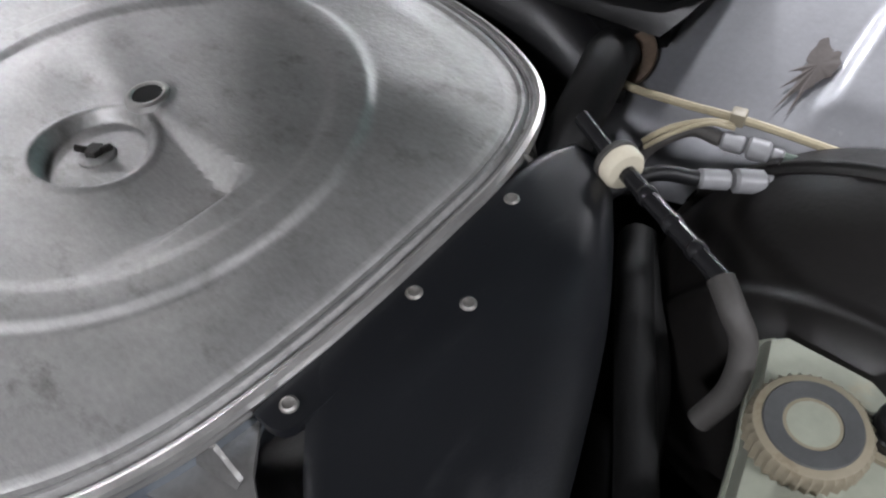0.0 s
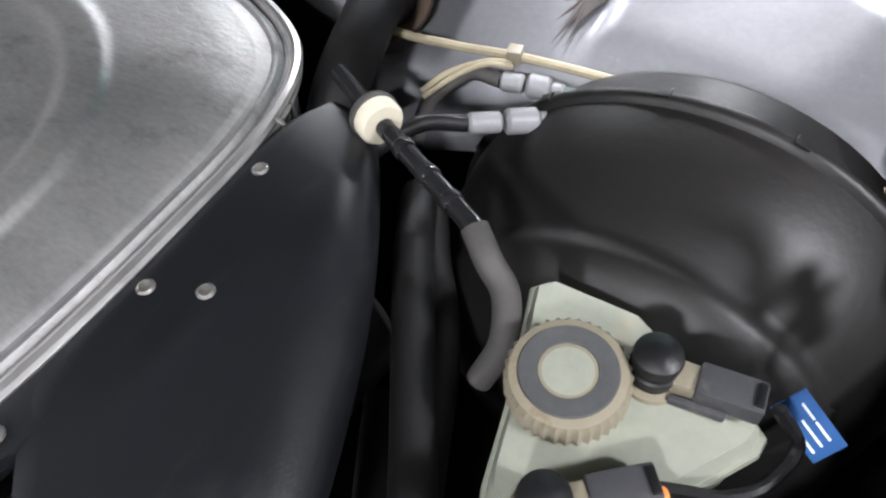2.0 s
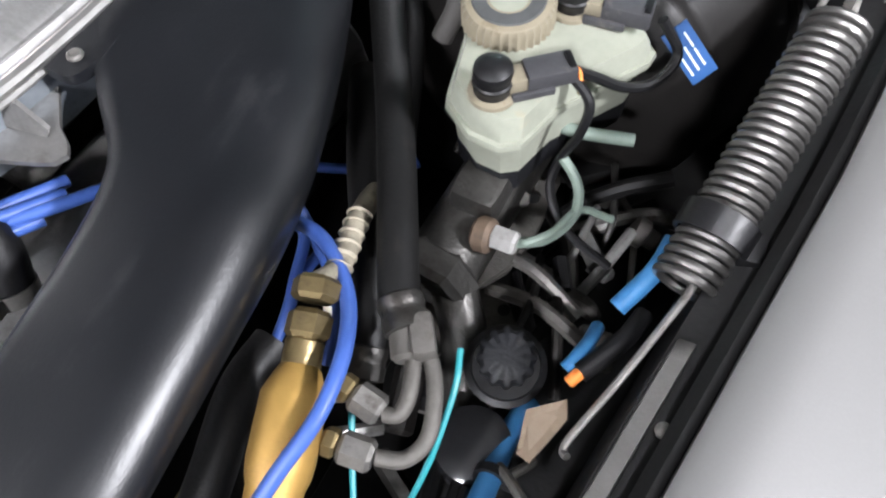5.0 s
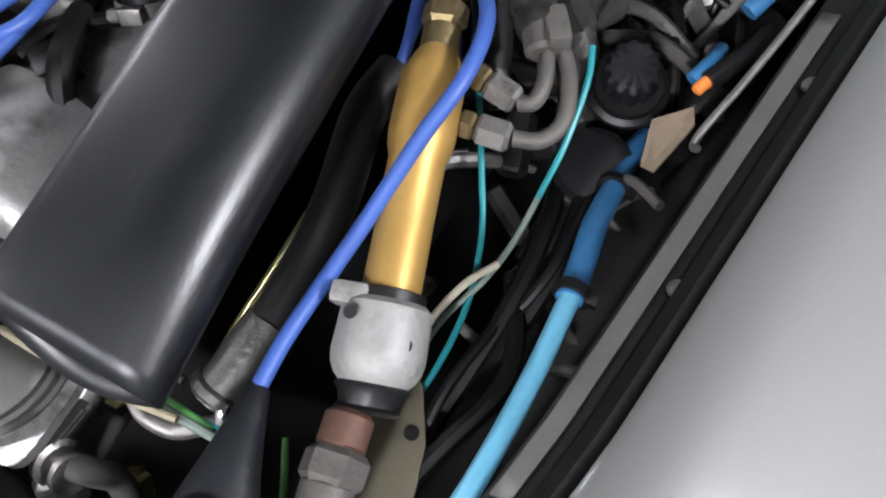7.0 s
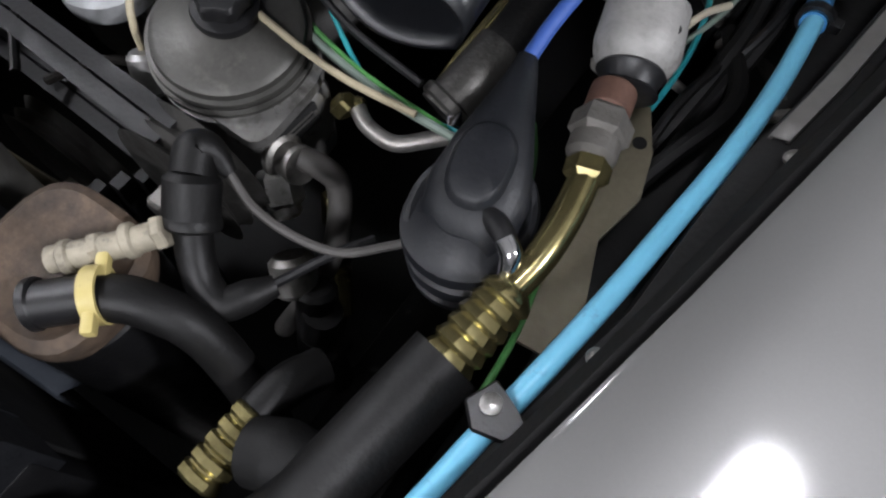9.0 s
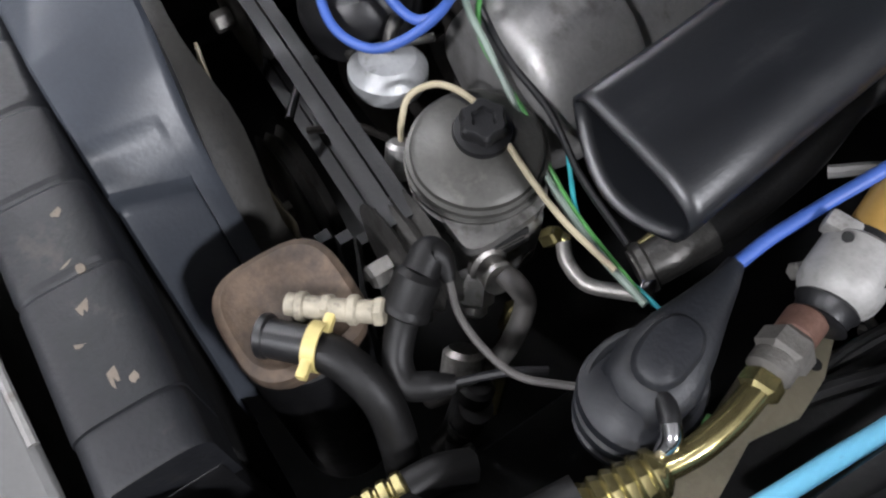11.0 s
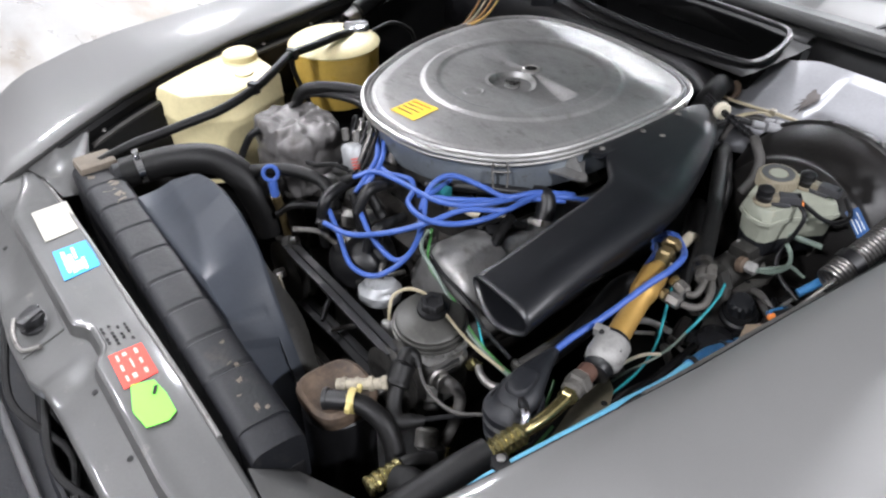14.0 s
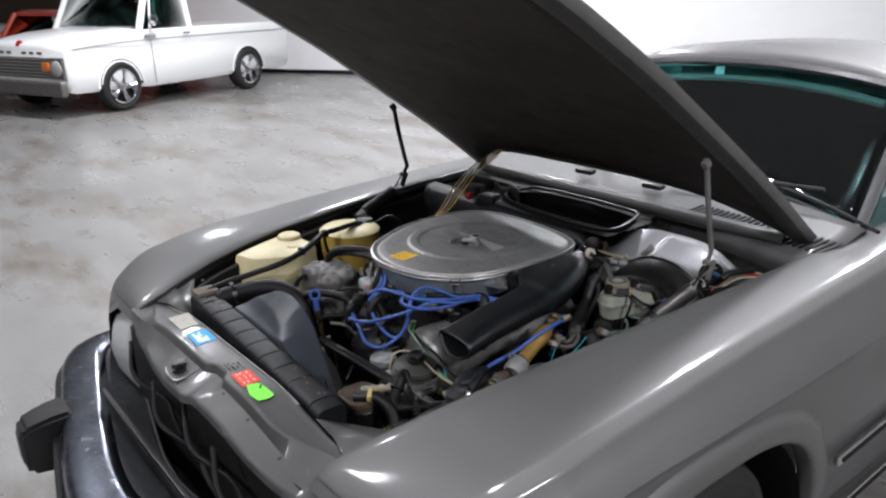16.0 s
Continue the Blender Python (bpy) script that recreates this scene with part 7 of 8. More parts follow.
bm = blank()
tube(bm, [(0.482, 0.146, 0.733), (0.476, 0.11, 0.727), (0.468, 0.072, 0.715), (0.458, 0.04, 0.7), (0.43, 0.0, 0.66)], 0.0195, 18)
single("pressure_hose", bm, "hose", "thick smooth black pressure hose", "hose")
joint = thing("hose_joint", (0.42, 0.06, 0.68), "black hose joint with a second ribbed brass crimp", "hose fitting")
bm = blank()
tube(bm, [(0.458, 0.07, 0.705), (0.44, 0.066, 0.7), (0.424, 0.06, 0.695)], [0.017, 0.02, 0.018], 16)
part("elbow", bm, "rubber", joint)
bm = blank()
CS0, CSd = V((0.412, 0.076, 0.692)), V((-0.08, -0.95, -0.1)).normalized()
a, b, d = axes(CSd)
loft(bm, [[CS0 + d * (0.0095 * k + h) + (a * math.cos(w) + b * math.sin(w)) * r for w in np.linspace(0, 2 * math.pi, 9)[:-1]] for k in range(5) for h, r in ((0, 0.0112), (0.002, 0.0132), (0.0065, 0.0132), (0.0085, 0.0112))])
part("crimp", bm, "goldbright", joint)
bm = blank()
tube(bm, [(0.412, 0.075, 0.692), (0.414, 0.095, 0.69), (0.42, 0.115, 0.68)], 0.012, 12)
part("hose_stub", bm, "hose", joint)

# boot and its cable
boot = thing("terminal_boot", (0.45, 0.23, 0.7), "black rubber terminal boot over a ribbed post", "terminal boot")
bm = blank()
secs = []
for p, w, h in (((0.424, 0.303, 0.752), 0.006, 0.006), ((0.43, 0.287, 0.755), 0.009, 0.01), ((0.436, 0.265, 0.755), 0.015, 0.013), ((0.442, 0.243, 0.753), 0.022, 0.016), ((0.448, 0.222, 0.75), 0.027, 0.017), ((0.452, 0.205, 0.746), 0.025, 0.015), ((0.456, 0.193, 0.742), 0.016, 0.013)):
    secs.append(snork_sec(p, (0.93, 0.22, 0.0), (0.0, 0.15, 1), w, h, 2.3, 24))
loft(bm, secs)
part("cover", bm, "boot", boot, "", 60)
bm = blank()
loop = [V((0.449 + 0.03 * math.cos(w), 0.214 + 0.033 * math.sin(w), 0.739 + 0.006 * math.sin(w))) for w in np.linspace(0, 2 * math.pi, 33)]
tube(bm, [*loop, loop[1]], 0.0042, 8, 1)
part("skirt_ring", bm, "boot", boot)
bm = blank()
loft(bm, [snork_sec((0.445, 0.228, 0.7685 + dz), (0.93, 0.22, 0.0), (-0.22, 0.93, 0.1), 0.014 * f, 0.021 * f, 2.4, 24) for dz, f in ((-0.004, 1.15), (0.0, 1.05), (0.0015, 0.95), (0.002, 0.3))])
part("raised_pad", bm, "boot", boot)
bm = blank()
lathe(bm, (0.452, 0.205, 0.69), (-0.05, 0.12, 1), [(0, 0.02), (0.004, 0.03), (0.012, 0.032), (0.016, 0.028), (0.02, 0.033), (0.03, 0.034), (0.034, 0.03), (0.038, 0.035), (0.046, 0.035), (0.05, 0.028), (0.062, 0.02)], 34)
part("bellows", bm, "boot", boot)
bm = blank()
tube(bm, [(0.458, 0.213, 0.755), (0.47, 0.208, 0.757), (0.478, 0.203, 0.755)], 0.0062, 12, 4)
part("outlet", bm, "black", boot)
bm = blank()
tube(bm, [(0.474, 0.205, 0.757), (0.481, 0.201, 0.754), (0.484, 0.195, 0.747)], 0.006, 12, 4)
part("clip_ring", bm, "chrome", boot, "bright metal end")
bm = blank()
tube(bm, [(0.425, 0.298, 0.753), (0.424, 0.33, 0.758), (0.427, 0.37, 0.764), (0.432, 0.402, 0.775), (0.44, 0.447, 0.795), (0.446, 0.482, 0.806), (0.439, 0.518, 0.805), (0.419, 0.55, 0.792), (0.391, 0.573, 0.787), (0.366, 0.583, 0.775), (0.345, 0.59, 0.75)], 0.0046, 12)
single("blue_cable", bm, "blue", "thick blue silicone cable from the rubber boot", "cable")
for pts in ([(0.33, 0.615, 0.72), (0.354, 0.598, 0.722), (0.38, 0.578, 0.72), (0.396, 0.556, 0.715), (0.4, 0.53, 0.7)], [(0.335, 0.605, 0.722), (0.347, 0.595, 0.724), (0.355, 0.57, 0.72), (0.362, 0.547, 0.715), (0.365, 0.52, 0.705)], [(0.3, 0.665, 0.69), (0.323, 0.674, 0.69), (0.345, 0.684, 0.69), (0.364, 0.694, 0.69), (0.374, 0.706, 0.69)], [(0.325, 0.618, 0.722), (0.34, 0.607, 0.722), (0.358, 0.597, 0.719), (0.375, 0.58, 0.71), (0.385, 0.557, 0.7)], [(0.36, 0.6, 0.716), (0.356, 0.58, 0.713), (0.356, 0.565, 0.71), (0.36, 0.54, 0.7)]):
    bm = blank()
    tube(bm, pts, 0.0042, 10)
    single("plug_lead", bm, "blue", "blue spark plug lead low beside the engine", "cable", "plug leads")
bm = blank()
tube(bm, [(0.372, 0.6, 0.715), (0.38, 0.575, 0.71), (0.392, 0.555, 0.705)], 0.007, 10, 6, 0.3)
single("plug_insulator", bm, "cream", "white ribbed insulator beside the blue leads", "insulator")

# blue hose with its ties
bh = thing("blue_hose", (0.53, 0.3, 0.74), "light blue rubber hose along the fender with black ties", "hose")
bm = blank()
tube(bm, [(0.5055, 0.06, 0.735), (0.5115, 0.09, 0.745), (0.5165, 0.12, 0.753), (0.523, 0.155, 0.759), (0.5305, 0.208, 0.762), (0.5355, 0.256, 0.762), (0.5405, 0.305, 0.763), (0.5415, 0.366, 0.752), (0.539, 0.424, 0.746)], 0.0057, 14)
part("light_hose", bm, "bluehose", bh)
bm = blank()
tube(bm, [(0.539, 0.42, 0.746), (0.535, 0.45, 0.738), (0.531, 0.475, 0.729), (0.529, 0.51, 0.713), (0.527, 0.545, 0.7), (0.53, 0.57, 0.69)], 0.0074, 14)
part("mid_hose", bm, "bluehose_d", bh, "darker blue end")
for c, d in (((0.539, 0.424, 0.746), (-0.05, 1, -0.15)), ((0.529, 0.512, 0.712), (-0.05, 1, -0.4))):
    bm = blank()
    lathe(bm, V(c), d, [(-0.003, 0.008), (-0.003, 0.0105), (0.003, 0.0105), (0.003, 0.008)], 18, False)
    box(bm, V(c) + V((0.011, 0, 0.002)), (0.007, 0.007, 0.006), None, 0.001)
    part("tie", bm, "black", bh)
tie = thing("hose_bracket", (0.515, 0.135, 0.745), "black hose bracket with a bright screw on the inner wing", "bracket")
bm = blank()
plate(bm, [(0.5035, 0.1295, 0.766), (0.5105, 0.1445, 0.767), (0.523, 0.139, 0.768), (0.533, 0.135, 0.764), (0.527, 0.124, 0.763), (0.513, 0.12, 0.766)], 0.004)
bmesh.ops.bevel(bm, geom=bm.edges[:], offset=0.001, segments=1, affect="EDGES")
part("plate", bm, "black", tie)
bm = blank()
lathe(bm, (0.5145, 0.1335, 0.7685), (0, 0, 1), [(0, 0.005), (0.0015, 0.005), (0.0025, 0.003)], 14)
part("screw", bm, "bowl", tie)

# olive bracket plate, knob with its tan card
br = thing("support_plate", (0.5, 0.28, 0.68), "olive zinc plate with holes below the fuel line", "plate")
bm = blank()
plate(bm, [(0.46, 0.37, 0.7), (0.486, 0.352, 0.702), (0.503, 0.325, 0.7), (0.512, 0.295, 0.698), (0.505, 0.262, 0.693), (0.524, 0.215, 0.682), (0.518, 0.192, 0.678), (0.496, 0.19, 0.678), (0.485, 0.24, 0.688), (0.47, 0.29, 0.694)], 0.003)
part("plate", bm, "bracket", br)
bm = blank()
lathe(bm, (0.493, 0.327, 0.6985), (0, 0, 1), [(0, 0.002), (0.002, 0.0045)], 14)
part("hole", bm, "dark", br)
kn = thing("canister_valve", (0.51, 0.57, 0.72), "black ribbed cap on a dark canister by the fender", "cap")
KA2 = V((0.1, -0.25, 1)).normalized()
bm = blank()
lathe(bm, (0.508, 0.576, 0.718), KA2, [(0, 0.018), (0.002, 0.0255), (0.008, 0.026), (0.01, 0.022), (0.014, 0.021)], 30)
part("collar", bm, "black", kn)
bm = blank()
secs = []
a, b, d = axes(KA2)
for h, r in ((0, 0.0165), (0.002, 0.0175), (0.018, 0.017), (0.021, 0.014), (0.022, 0.004)):
    secs.append([V((0.508, 0.576, 0.731)) + d * h + (a * math.cos(w) + b * math.sin(w)) * (r + (0.0008 * (1 if k % 4 < 2 else -1) if h < 0.019 else 0)) for k, w in enumerate(np.linspace(0, 2 * math.pi, 49)[:-1])])
loft(bm, secs)
part("cap", bm, "tank", kn)
bm = blank()
lathe(bm, (0.506, 0.53, 0.66), (0.1, -0.1, 1), [(0, 0.02), (0.01, 0.027), (0.03, 0.027), (0.036, 0.022), (0.04, 0.026), (0.05, 0.024), (0.055, 0.012)], 26)
part("canister", bm, "gloss_k", kn)
bm = blank()
plate(bm, [(0.532, 0.552, 0.735), (0.551, 0.566, 0.742), (0.556, 0.556, 0.74), (0.546, 0.527, 0.722), (0.537, 0.53, 0.718)], 0.002, (-0.3, -0.3, 1))
part("tab", bm, "bracket_tan", kn, "tan tab")
plug2 = thing("small_plug", (0.555, 0.59, 0.74), "small black plug with a copper tip on a blue lead", "plug")
bm = blank()
tube(bm, [(0.552, 0.582, 0.748), (0.56, 0.597, 0.75), (0.568, 0.615, 0.75), (0.572, 0.635, 0.745)], 0.0062, 12)
part("body", bm, "black", plug2)
bm = blank()
rod(bm, (0.548, 0.574, 0.746), (0.552, 0.583, 0.748), 0.004, 10)
part("tip", bm, "orange", plug2)
bm = blank()
tube(bm, [(0.543, 0.582, 0.744), (0.546, 0.59, 0.746), (0.549, 0.604, 0.744), (0.55, 0.62, 0.735)], 0.0045, 10)
single("blue_lead", bm, "bluehose_d", "short mid blue sleeve behind the black cap", "sleeve")
bm = blank()
tube(bm, [(0.556, 0.62, 0.77), (0.567, 0.645, 0.783), (0.57, 0.665, 0.79)], 0.006, 10)
single("blue_sleeve", bm, "bluehose_d", "faded blue sleeve beside the spring", "sleeve")

# loose wires on the driver's side
for nm, m_, r, pts, lb in (
        ("teal_wire", "teal", 0.0019, [(0.487, 0.556, 0.772), (0.494, 0.535, 0.768), (0.498, 0.5, 0.755), (0.497, 0.47, 0.74)], "thin teal wire across the fuel pipes"),
        ("pale_wire", "palegreen", 0.0019, [(0.497, 0.47, 0.74), (0.495, 0.445, 0.728), (0.489, 0.42, 0.717), (0.478, 0.395, 0.706), (0.472, 0.365, 0.698)], "faded green wire end"),
        ("teal_wire", "teal", 0.0019, [(0.432, 0.52, 0.748), (0.444, 0.5, 0.742), (0.458, 0.475, 0.732), (0.475, 0.443, 0.72), (0.486, 0.404, 0.71), (0.487, 0.365, 0.7), (0.482, 0.34, 0.69)], "thin teal wire under the gold cylinder"),
        ("white_wire", "cream", 0.0023, [(0.492, 0.43, 0.722), (0.483, 0.41, 0.727), (0.477, 0.385, 0.727), (0.474, 0.355, 0.722)], "thin white wire beside the end block"),
        ("green_wire", "palegreen", 0.0026, [(0.53, 0.69, 0.745), (0.51, 0.68, 0.757), (0.501, 0.655, 0.76), (0.488, 0.642, 0.756)], "pale green wire into the pipe nut"),
        ("green_wire", "green", 0.002, [(0.48, 0.25, 0.7), (0.492, 0.215, 0.71), (0.5, 0.18, 0.712), (0.503, 0.14, 0.71)], "green wire beside the support plate"),
        ("green_wire", "green", 0.002, [(0.44, 0.29, 0.72), (0.452, 0.272, 0.722), (0.46, 0.255, 0.715)], "short green wire behind the boot")):
    bm = blank()
    tube(bm, pts, r, 8)
    single(nm, bm, m_, lb, "wire", "loose wires")
random.seed(11)
for k in range(9):
    y0 = 0.32 + 0.03 * k
    bm = blank()
    tube(bm, [(0.5 + random.uniform(-0.02, 0.02), y0 + 0.12, 0.69 + random.uniform(-0.02, 0.02)), (0.515 + random.uniform(-0.012, 0.012), y0 + 0.06, 0.71 + random.uniform(-0.02, 0.015)), (0.51 + random.uniform(-0.015, 0.01), y0, 0.695 + random.uniform(-0.02, 0.01)), (0.49 + random.uniform(-0.02, 0.02), y0 - 0.09, 0.65)], random.choice((0.0035, 0.0045, 0.006)), 8)
    single("loom_cable", bm, random.choice(("black", "rubber", "hose")), "black loom cable along the inner wing", "cable", "loom cables")
for k in range(36):
    p = V((random.uniform(0.43, 0.545), random.uniform(0.4, 0.74), random.uniform(0.62, 0.7)))
    d = V((random.uniform(-1, 1), random.uniform(-1, 1), random.uniform(-0.3, 0.3))).normalized()
    bm = blank()
    if k % 2:
        rod(bm, p, p + d * random.uniform(0.02, 0.05), random.uniform(0.006, 0.013), 6)
    else:
        tube(bm, [p, p + d * 0.04 + V((0, 0, 0.015)), p + d * 0.08], random.uniform(0.003, 0.006), 8)
    single("bay_fitting", bm, random.choice(("grime", "alu_dark", "steel", "black", "casting", "alu")), "small grimy fitting deep in the engine bay", "fitting", "deep fittings")

# ---------- far side of the bay: tanks and hoses ----------
wash = thing("washer_tank", (-0.5, 0.28, 0.6), "aged yellow plastic washer fluid tank beside the far wing", "tank")
WT = [(-0.535, 0.165), (-0.605, 0.325), (-0.545, 0.385), (-0.435, 0.385), (-0.4, 0.27), (-0.455, 0.185)]
WC = V((-0.5, 0.285, 0))


def wring(f, z):
    return [WC + (V((*p, 0)) - WC) * f + V((0, 0, z + 0.05 * (p[1] - 0.28))) for p in WT]


bm = blank()
loft(bm, [wring(0.85, 0.6), wring(0.97, 0.68), wring(1.0, 0.74), wring(1.02, 0.745), wring(1.0, 0.75), wring(0.99, 0.786), wring(0.95, 0.797), wring(0.8, 0.802), wring(0.3, 0.804)])
bmesh.ops.bevel(bm, geom=[e for e in bm.edges if e.calc_face_angle(0) > 0.45], offset=0.008, segments=3, affect="EDGES")
part("body", bm, "washer", wash, "", 50)
bm = blank()
lathe(bm, (-0.53, 0.345, 0.8), (0, 0, 1), [(0, 0.034), (0.008, 0.036), (0.018, 0.034), (0.022, 0.028), (0.023, 0.005)], 26)
part("cap", bm, "washer", wash)
bm = blank()
lathe(bm, (-0.46, 0.32, 0.8), (0, 0, 1), [(0, 0.02), (0.008, 0.018), (0.009, 0.004)], 20)
part("pump_boss", bm, "washer", wash)

ex = thing("expansion_tank", (-0.49, 0.54, 0.66), "amber and cream coolant expansion tank with a chrome cap", "tank")
bm = blank()
lathe(bm, (-0.487, 0.54, 0.68), (0, 0, 1), [(0, 0.06), (0.006, 0.082), (0.05, 0.092), (0.11, 0.094), (0.124, 0.095)], 40)
part("lower_half", bm, "exp", ex, "amber lower half")
bm = blank()
lathe(bm, (-0.487, 0.54, 0.804), (0, 0, 1), [(0, 0.095), (0.003, 0.097), (0.006, 0.094), (0.012, 0.085), (0.018, 0.06), (0.02, 0.03), (0.0205, 0.003)], 40)
part("upper_half", bm, "washer", ex)
bm = blank()
lathe(bm, (-0.492, 0.6, 0.8), (0, 0, 1), [(0, 0.022), (0.012, 0.022)], 24)
part("neck", bm, "exp", ex)
bm = blank()
lathe(bm, (-0.492, 0.6, 0.812), (0, 0, 1), [(0, 0.026), (0.004, 0.029), (0.014, 0.029), (0.018, 0.026), (0.02, 0.012), (0.021, 0.002)], 30)
part("pressure_cap", bm, "chrome", ex, "chrome pressure cap")
for nm, pts, r, lb in (
        ("overflow_hose", [(-0.48, 0.585, 0.818), (-0.455, 0.54, 0.832), (-0.425, 0.46, 0.838), (-0.412, 0.4, 0.838), (-0.385, 0.355, 0.832), (-0.35, 0.29, 0.822), (-0.333, 0.215, 0.81), (-0.337, 0.14, 0.8), (-0.343, 0.06, 0.79), (-0.333, 0.01, 0.786), (-0.328, -0.005, 0.784)], 0.0085, "black overflow hose across the washer tank"),
        ("vent_hose", [(-0.415, 0.405, 0.838), (-0.405, 0.4, 0.81), (-0.4, 0.41, 0.77), (-0.4, 0.43, 0.72)], 0.005, "thin black vent hose down between the tanks"),
        ("vent_hose", [(-0.46, 0.62, 0.82), (-0.44, 0.66, 0.835), (-0.43, 0.7, 0.81), (-0.44, 0.72, 0.76)], 0.004, "thin black hose behind the pressure cap")):
    bm = blank()
    tube(bm, pts, r, 12)
    single(nm, bm, "hose", lb, "hose", "tank hoses")
for c in ((-0.413, 0.405, 0.838), (-0.352, 0.29, 0.823)):
    bm = blank()
    box(bm, V(c), (0.02, 0.014, 0.022), turn(0, 0, 20), 0.003)
    single("hose_clip", bm, "black", "black plastic clip on the overflow hose", "clip", "hose clips")
th = thing("radiator_hose", (-0.22, 0.13, 0.75), "thick black upper radiator hose with a steel clamp", "hose")
bm = blank()
tube(bm, [(-0.298, 0.018, 0.768), (-0.288, 0.05, 0.772), (-0.265, 0.1, 0.78), (-0.23, 0.15, 0.778), (-0.195, 0.178, 0.752), (-0.172, 0.19, 0.71), (-0.16, 0.2, 0.65)], 0.0255, 20)
part("hose", bm, "hose", th)
bm = blank()
clamp(bm, (-0.289, 0.046, 0.772), (0.2, 0.95, 0.1), 0.0258, 0.011)
part("clamp", bm, "chrome", th, "bright steel clamp")
bm = blank()
tube(bm, [(-0.31, 0.09, 0.74), (-0.26, 0.17, 0.73), (-0.17, 0.2, 0.768), (-0.129, 0.235, 0.775), (-0.08, 0.262, 0.77), (-0.05, 0.266, 0.757)], 0.0105, 12)
single("heater_return_hose", bm, "hose", "black hose over the engine front", "hose")

dip = thing("dipstick", (-0.13, 0.214, 0.62), "blue ringed oil dipstick in a brown tube", "dipstick")
DT = V((-0.137, 0.205, 0.776))
bm = blank()
da = V((0.75, -0.55, 0.38)).normalized()
a, b, d = axes(da)
tube(bm, [DT + (a * math.cos(w) + b * math.sin(w)) * 0.0118 for w in np.linspace(0, 2 * math.pi, 25)], 0.0036, 8, 1)
rod(bm, DT + V((0.002, 0, -0.012)), DT + V((0.006, 0, -0.042)), 0.0075, 14)
part("handle", bm, "blue", dip, "blue ring handle")
bm = blank()
tube(bm, [DT + V((0.006, 0, -0.04)), (-0.135, 0.214, 0.69), (-0.122, 0.214, 0.636), (-0.115, 0.215, 0.58)], [0.009, 0.0075, 0.0065, 0.0065], 12)
part("tube", bm, "brass", dip)
bm = blank()
box(bm, (-0.118, 0.21, 0.645), (0.05, 0.02, 0.006), turn(0, 0, 10), 0.002)
part("stay", bm, "steel", dip)

# fuel metering unit under crumpled foil, filter and pipes
fm = thing("fuel_metering_unit", (-0.2, 0.33, 0.7), "fuel metering unit wrapped in crumpled dusty foil", "fuel unit")
bm = blank()
rows = []
random.seed(3)
for i, (z, f) in enumerate(((0.68, 1.0), (0.7, 1.0), (0.71, 1.01), (0.72, 1.02), (0.73, 1.02), (0.74, 1.02), (0.75, 1.01), (0.76, 1.0), (0.768, 0.99), (0.775, 0.98), (0.782, 0.97), (0.788, 0.95), (0.793, 0.91), (0.797, 0.86), (0.799, 0.8), (0.8, 0.7), (0.8005, 0.62), (0.801, 0.55), (0.8015, 0.47), (0.802, 0.4), (0.802, 0.3), (0.802, 0.2), (0.802, 0.1))):
    ring = []
    for k in range(110):
        w = 2 * math.pi * k / 110
        c, s_ = math.cos(w), math.sin(w)
        p = 0.08 * abs(c) ** 0.6 * (1 if c > 0 else -1), 0.066 * abs(s_) ** 0.6 * (1 if s_ > 0 else -1)
        q = V((-0.245 + p[0] * f, 0.318 + p[1] * f, z - 0.004))
        q += V((noise.noise(q * 38), noise.noise(q * 38 + V((5, 0, 0))), noise.noise(q * 45 + V((0, 9, 0))))) * 0.013 + V((noise.noise(q * 95), noise.noise(q * 95 + V((3, 0, 0))), 1.3 * noise.noise(q * 100 + V((0, 4, 0))))) * 0.0028 + V((0, 0, 0.001 * noise.noise(q * 210)))
        ring.append(q)
    rows.append(ring)
loft(bm, rows)
part("foil", bm, "foil", fm, "crumpled grey foil", 70)
bm = blank()
box(bm, (-0.235, 0.335, 0.63), (0.15, 0.14, 0.12), None, 0.015)
part("housing", bm, "grime", fm)
for k in range(5):
    bm = blank()
    x = -0.15 + 0.015 * k
    tube(bm, [(x, 0.37 + 0.004 * k, 0.79), (x + 0.01, 0.372, 0.822), (x + 0.03, 0.365, 0.83), (x + 0.04, 0.34, 0.8), (x + 0.035, 0.32, 0.76)], 0.0032, 8)
    part("fuel_pipe", bm, "steel" if k % 2 else "black", fm)
for k in range(4):
    bm = blank()
    tube(bm, [(-0.3, 0.3 + 0.012 * k, 0.77), (-0.28, 0.36, 0.815 + 0.004 * k), (-0.2, 0.405 + 0.008 * k, 0.822 + 0.003 * k), (-0.12, 0.4 + 0.008 * k, 0.825)], 0.006 if k < 3 else 0.011, 10)
    single("vacuum_hose", bm, "hose", "black vacuum hose behind the foil wrapped unit", "hose", "vacuum hoses")
for k, (p, q) in enumerate((((-0.27, 0.26, 0.785), (-0.3, 0.22, 0.72)), ((-0.14, 0.4, 0.82), (-0.09, 0.42, 0.81)))):
    bm = blank()
    tube(bm, [p, V(p).lerp(V(q), 0.5) + V((0, 0, 0.015)), q], 0.007, 10)
    single("vacuum_elbow", bm, "black", "black rubber elbow by the fuel unit", "elbow", "rubber elbows")
reg = thing("warm_up_regulator", (-0.09, 0.335, 0.78), "small silver canister with a white printed label", "regulator")
bm = blank()
lathe(bm, (-0.082, 0.335, 0.765), (-0.35, 0.12, 1), [(0, 0.019), (0.003, 0.021), (0.036, 0.021), (0.04, 0.018), (0.043, 0.012)], 24)
part("can", bm, "canister_pale", reg)
bm = blank()
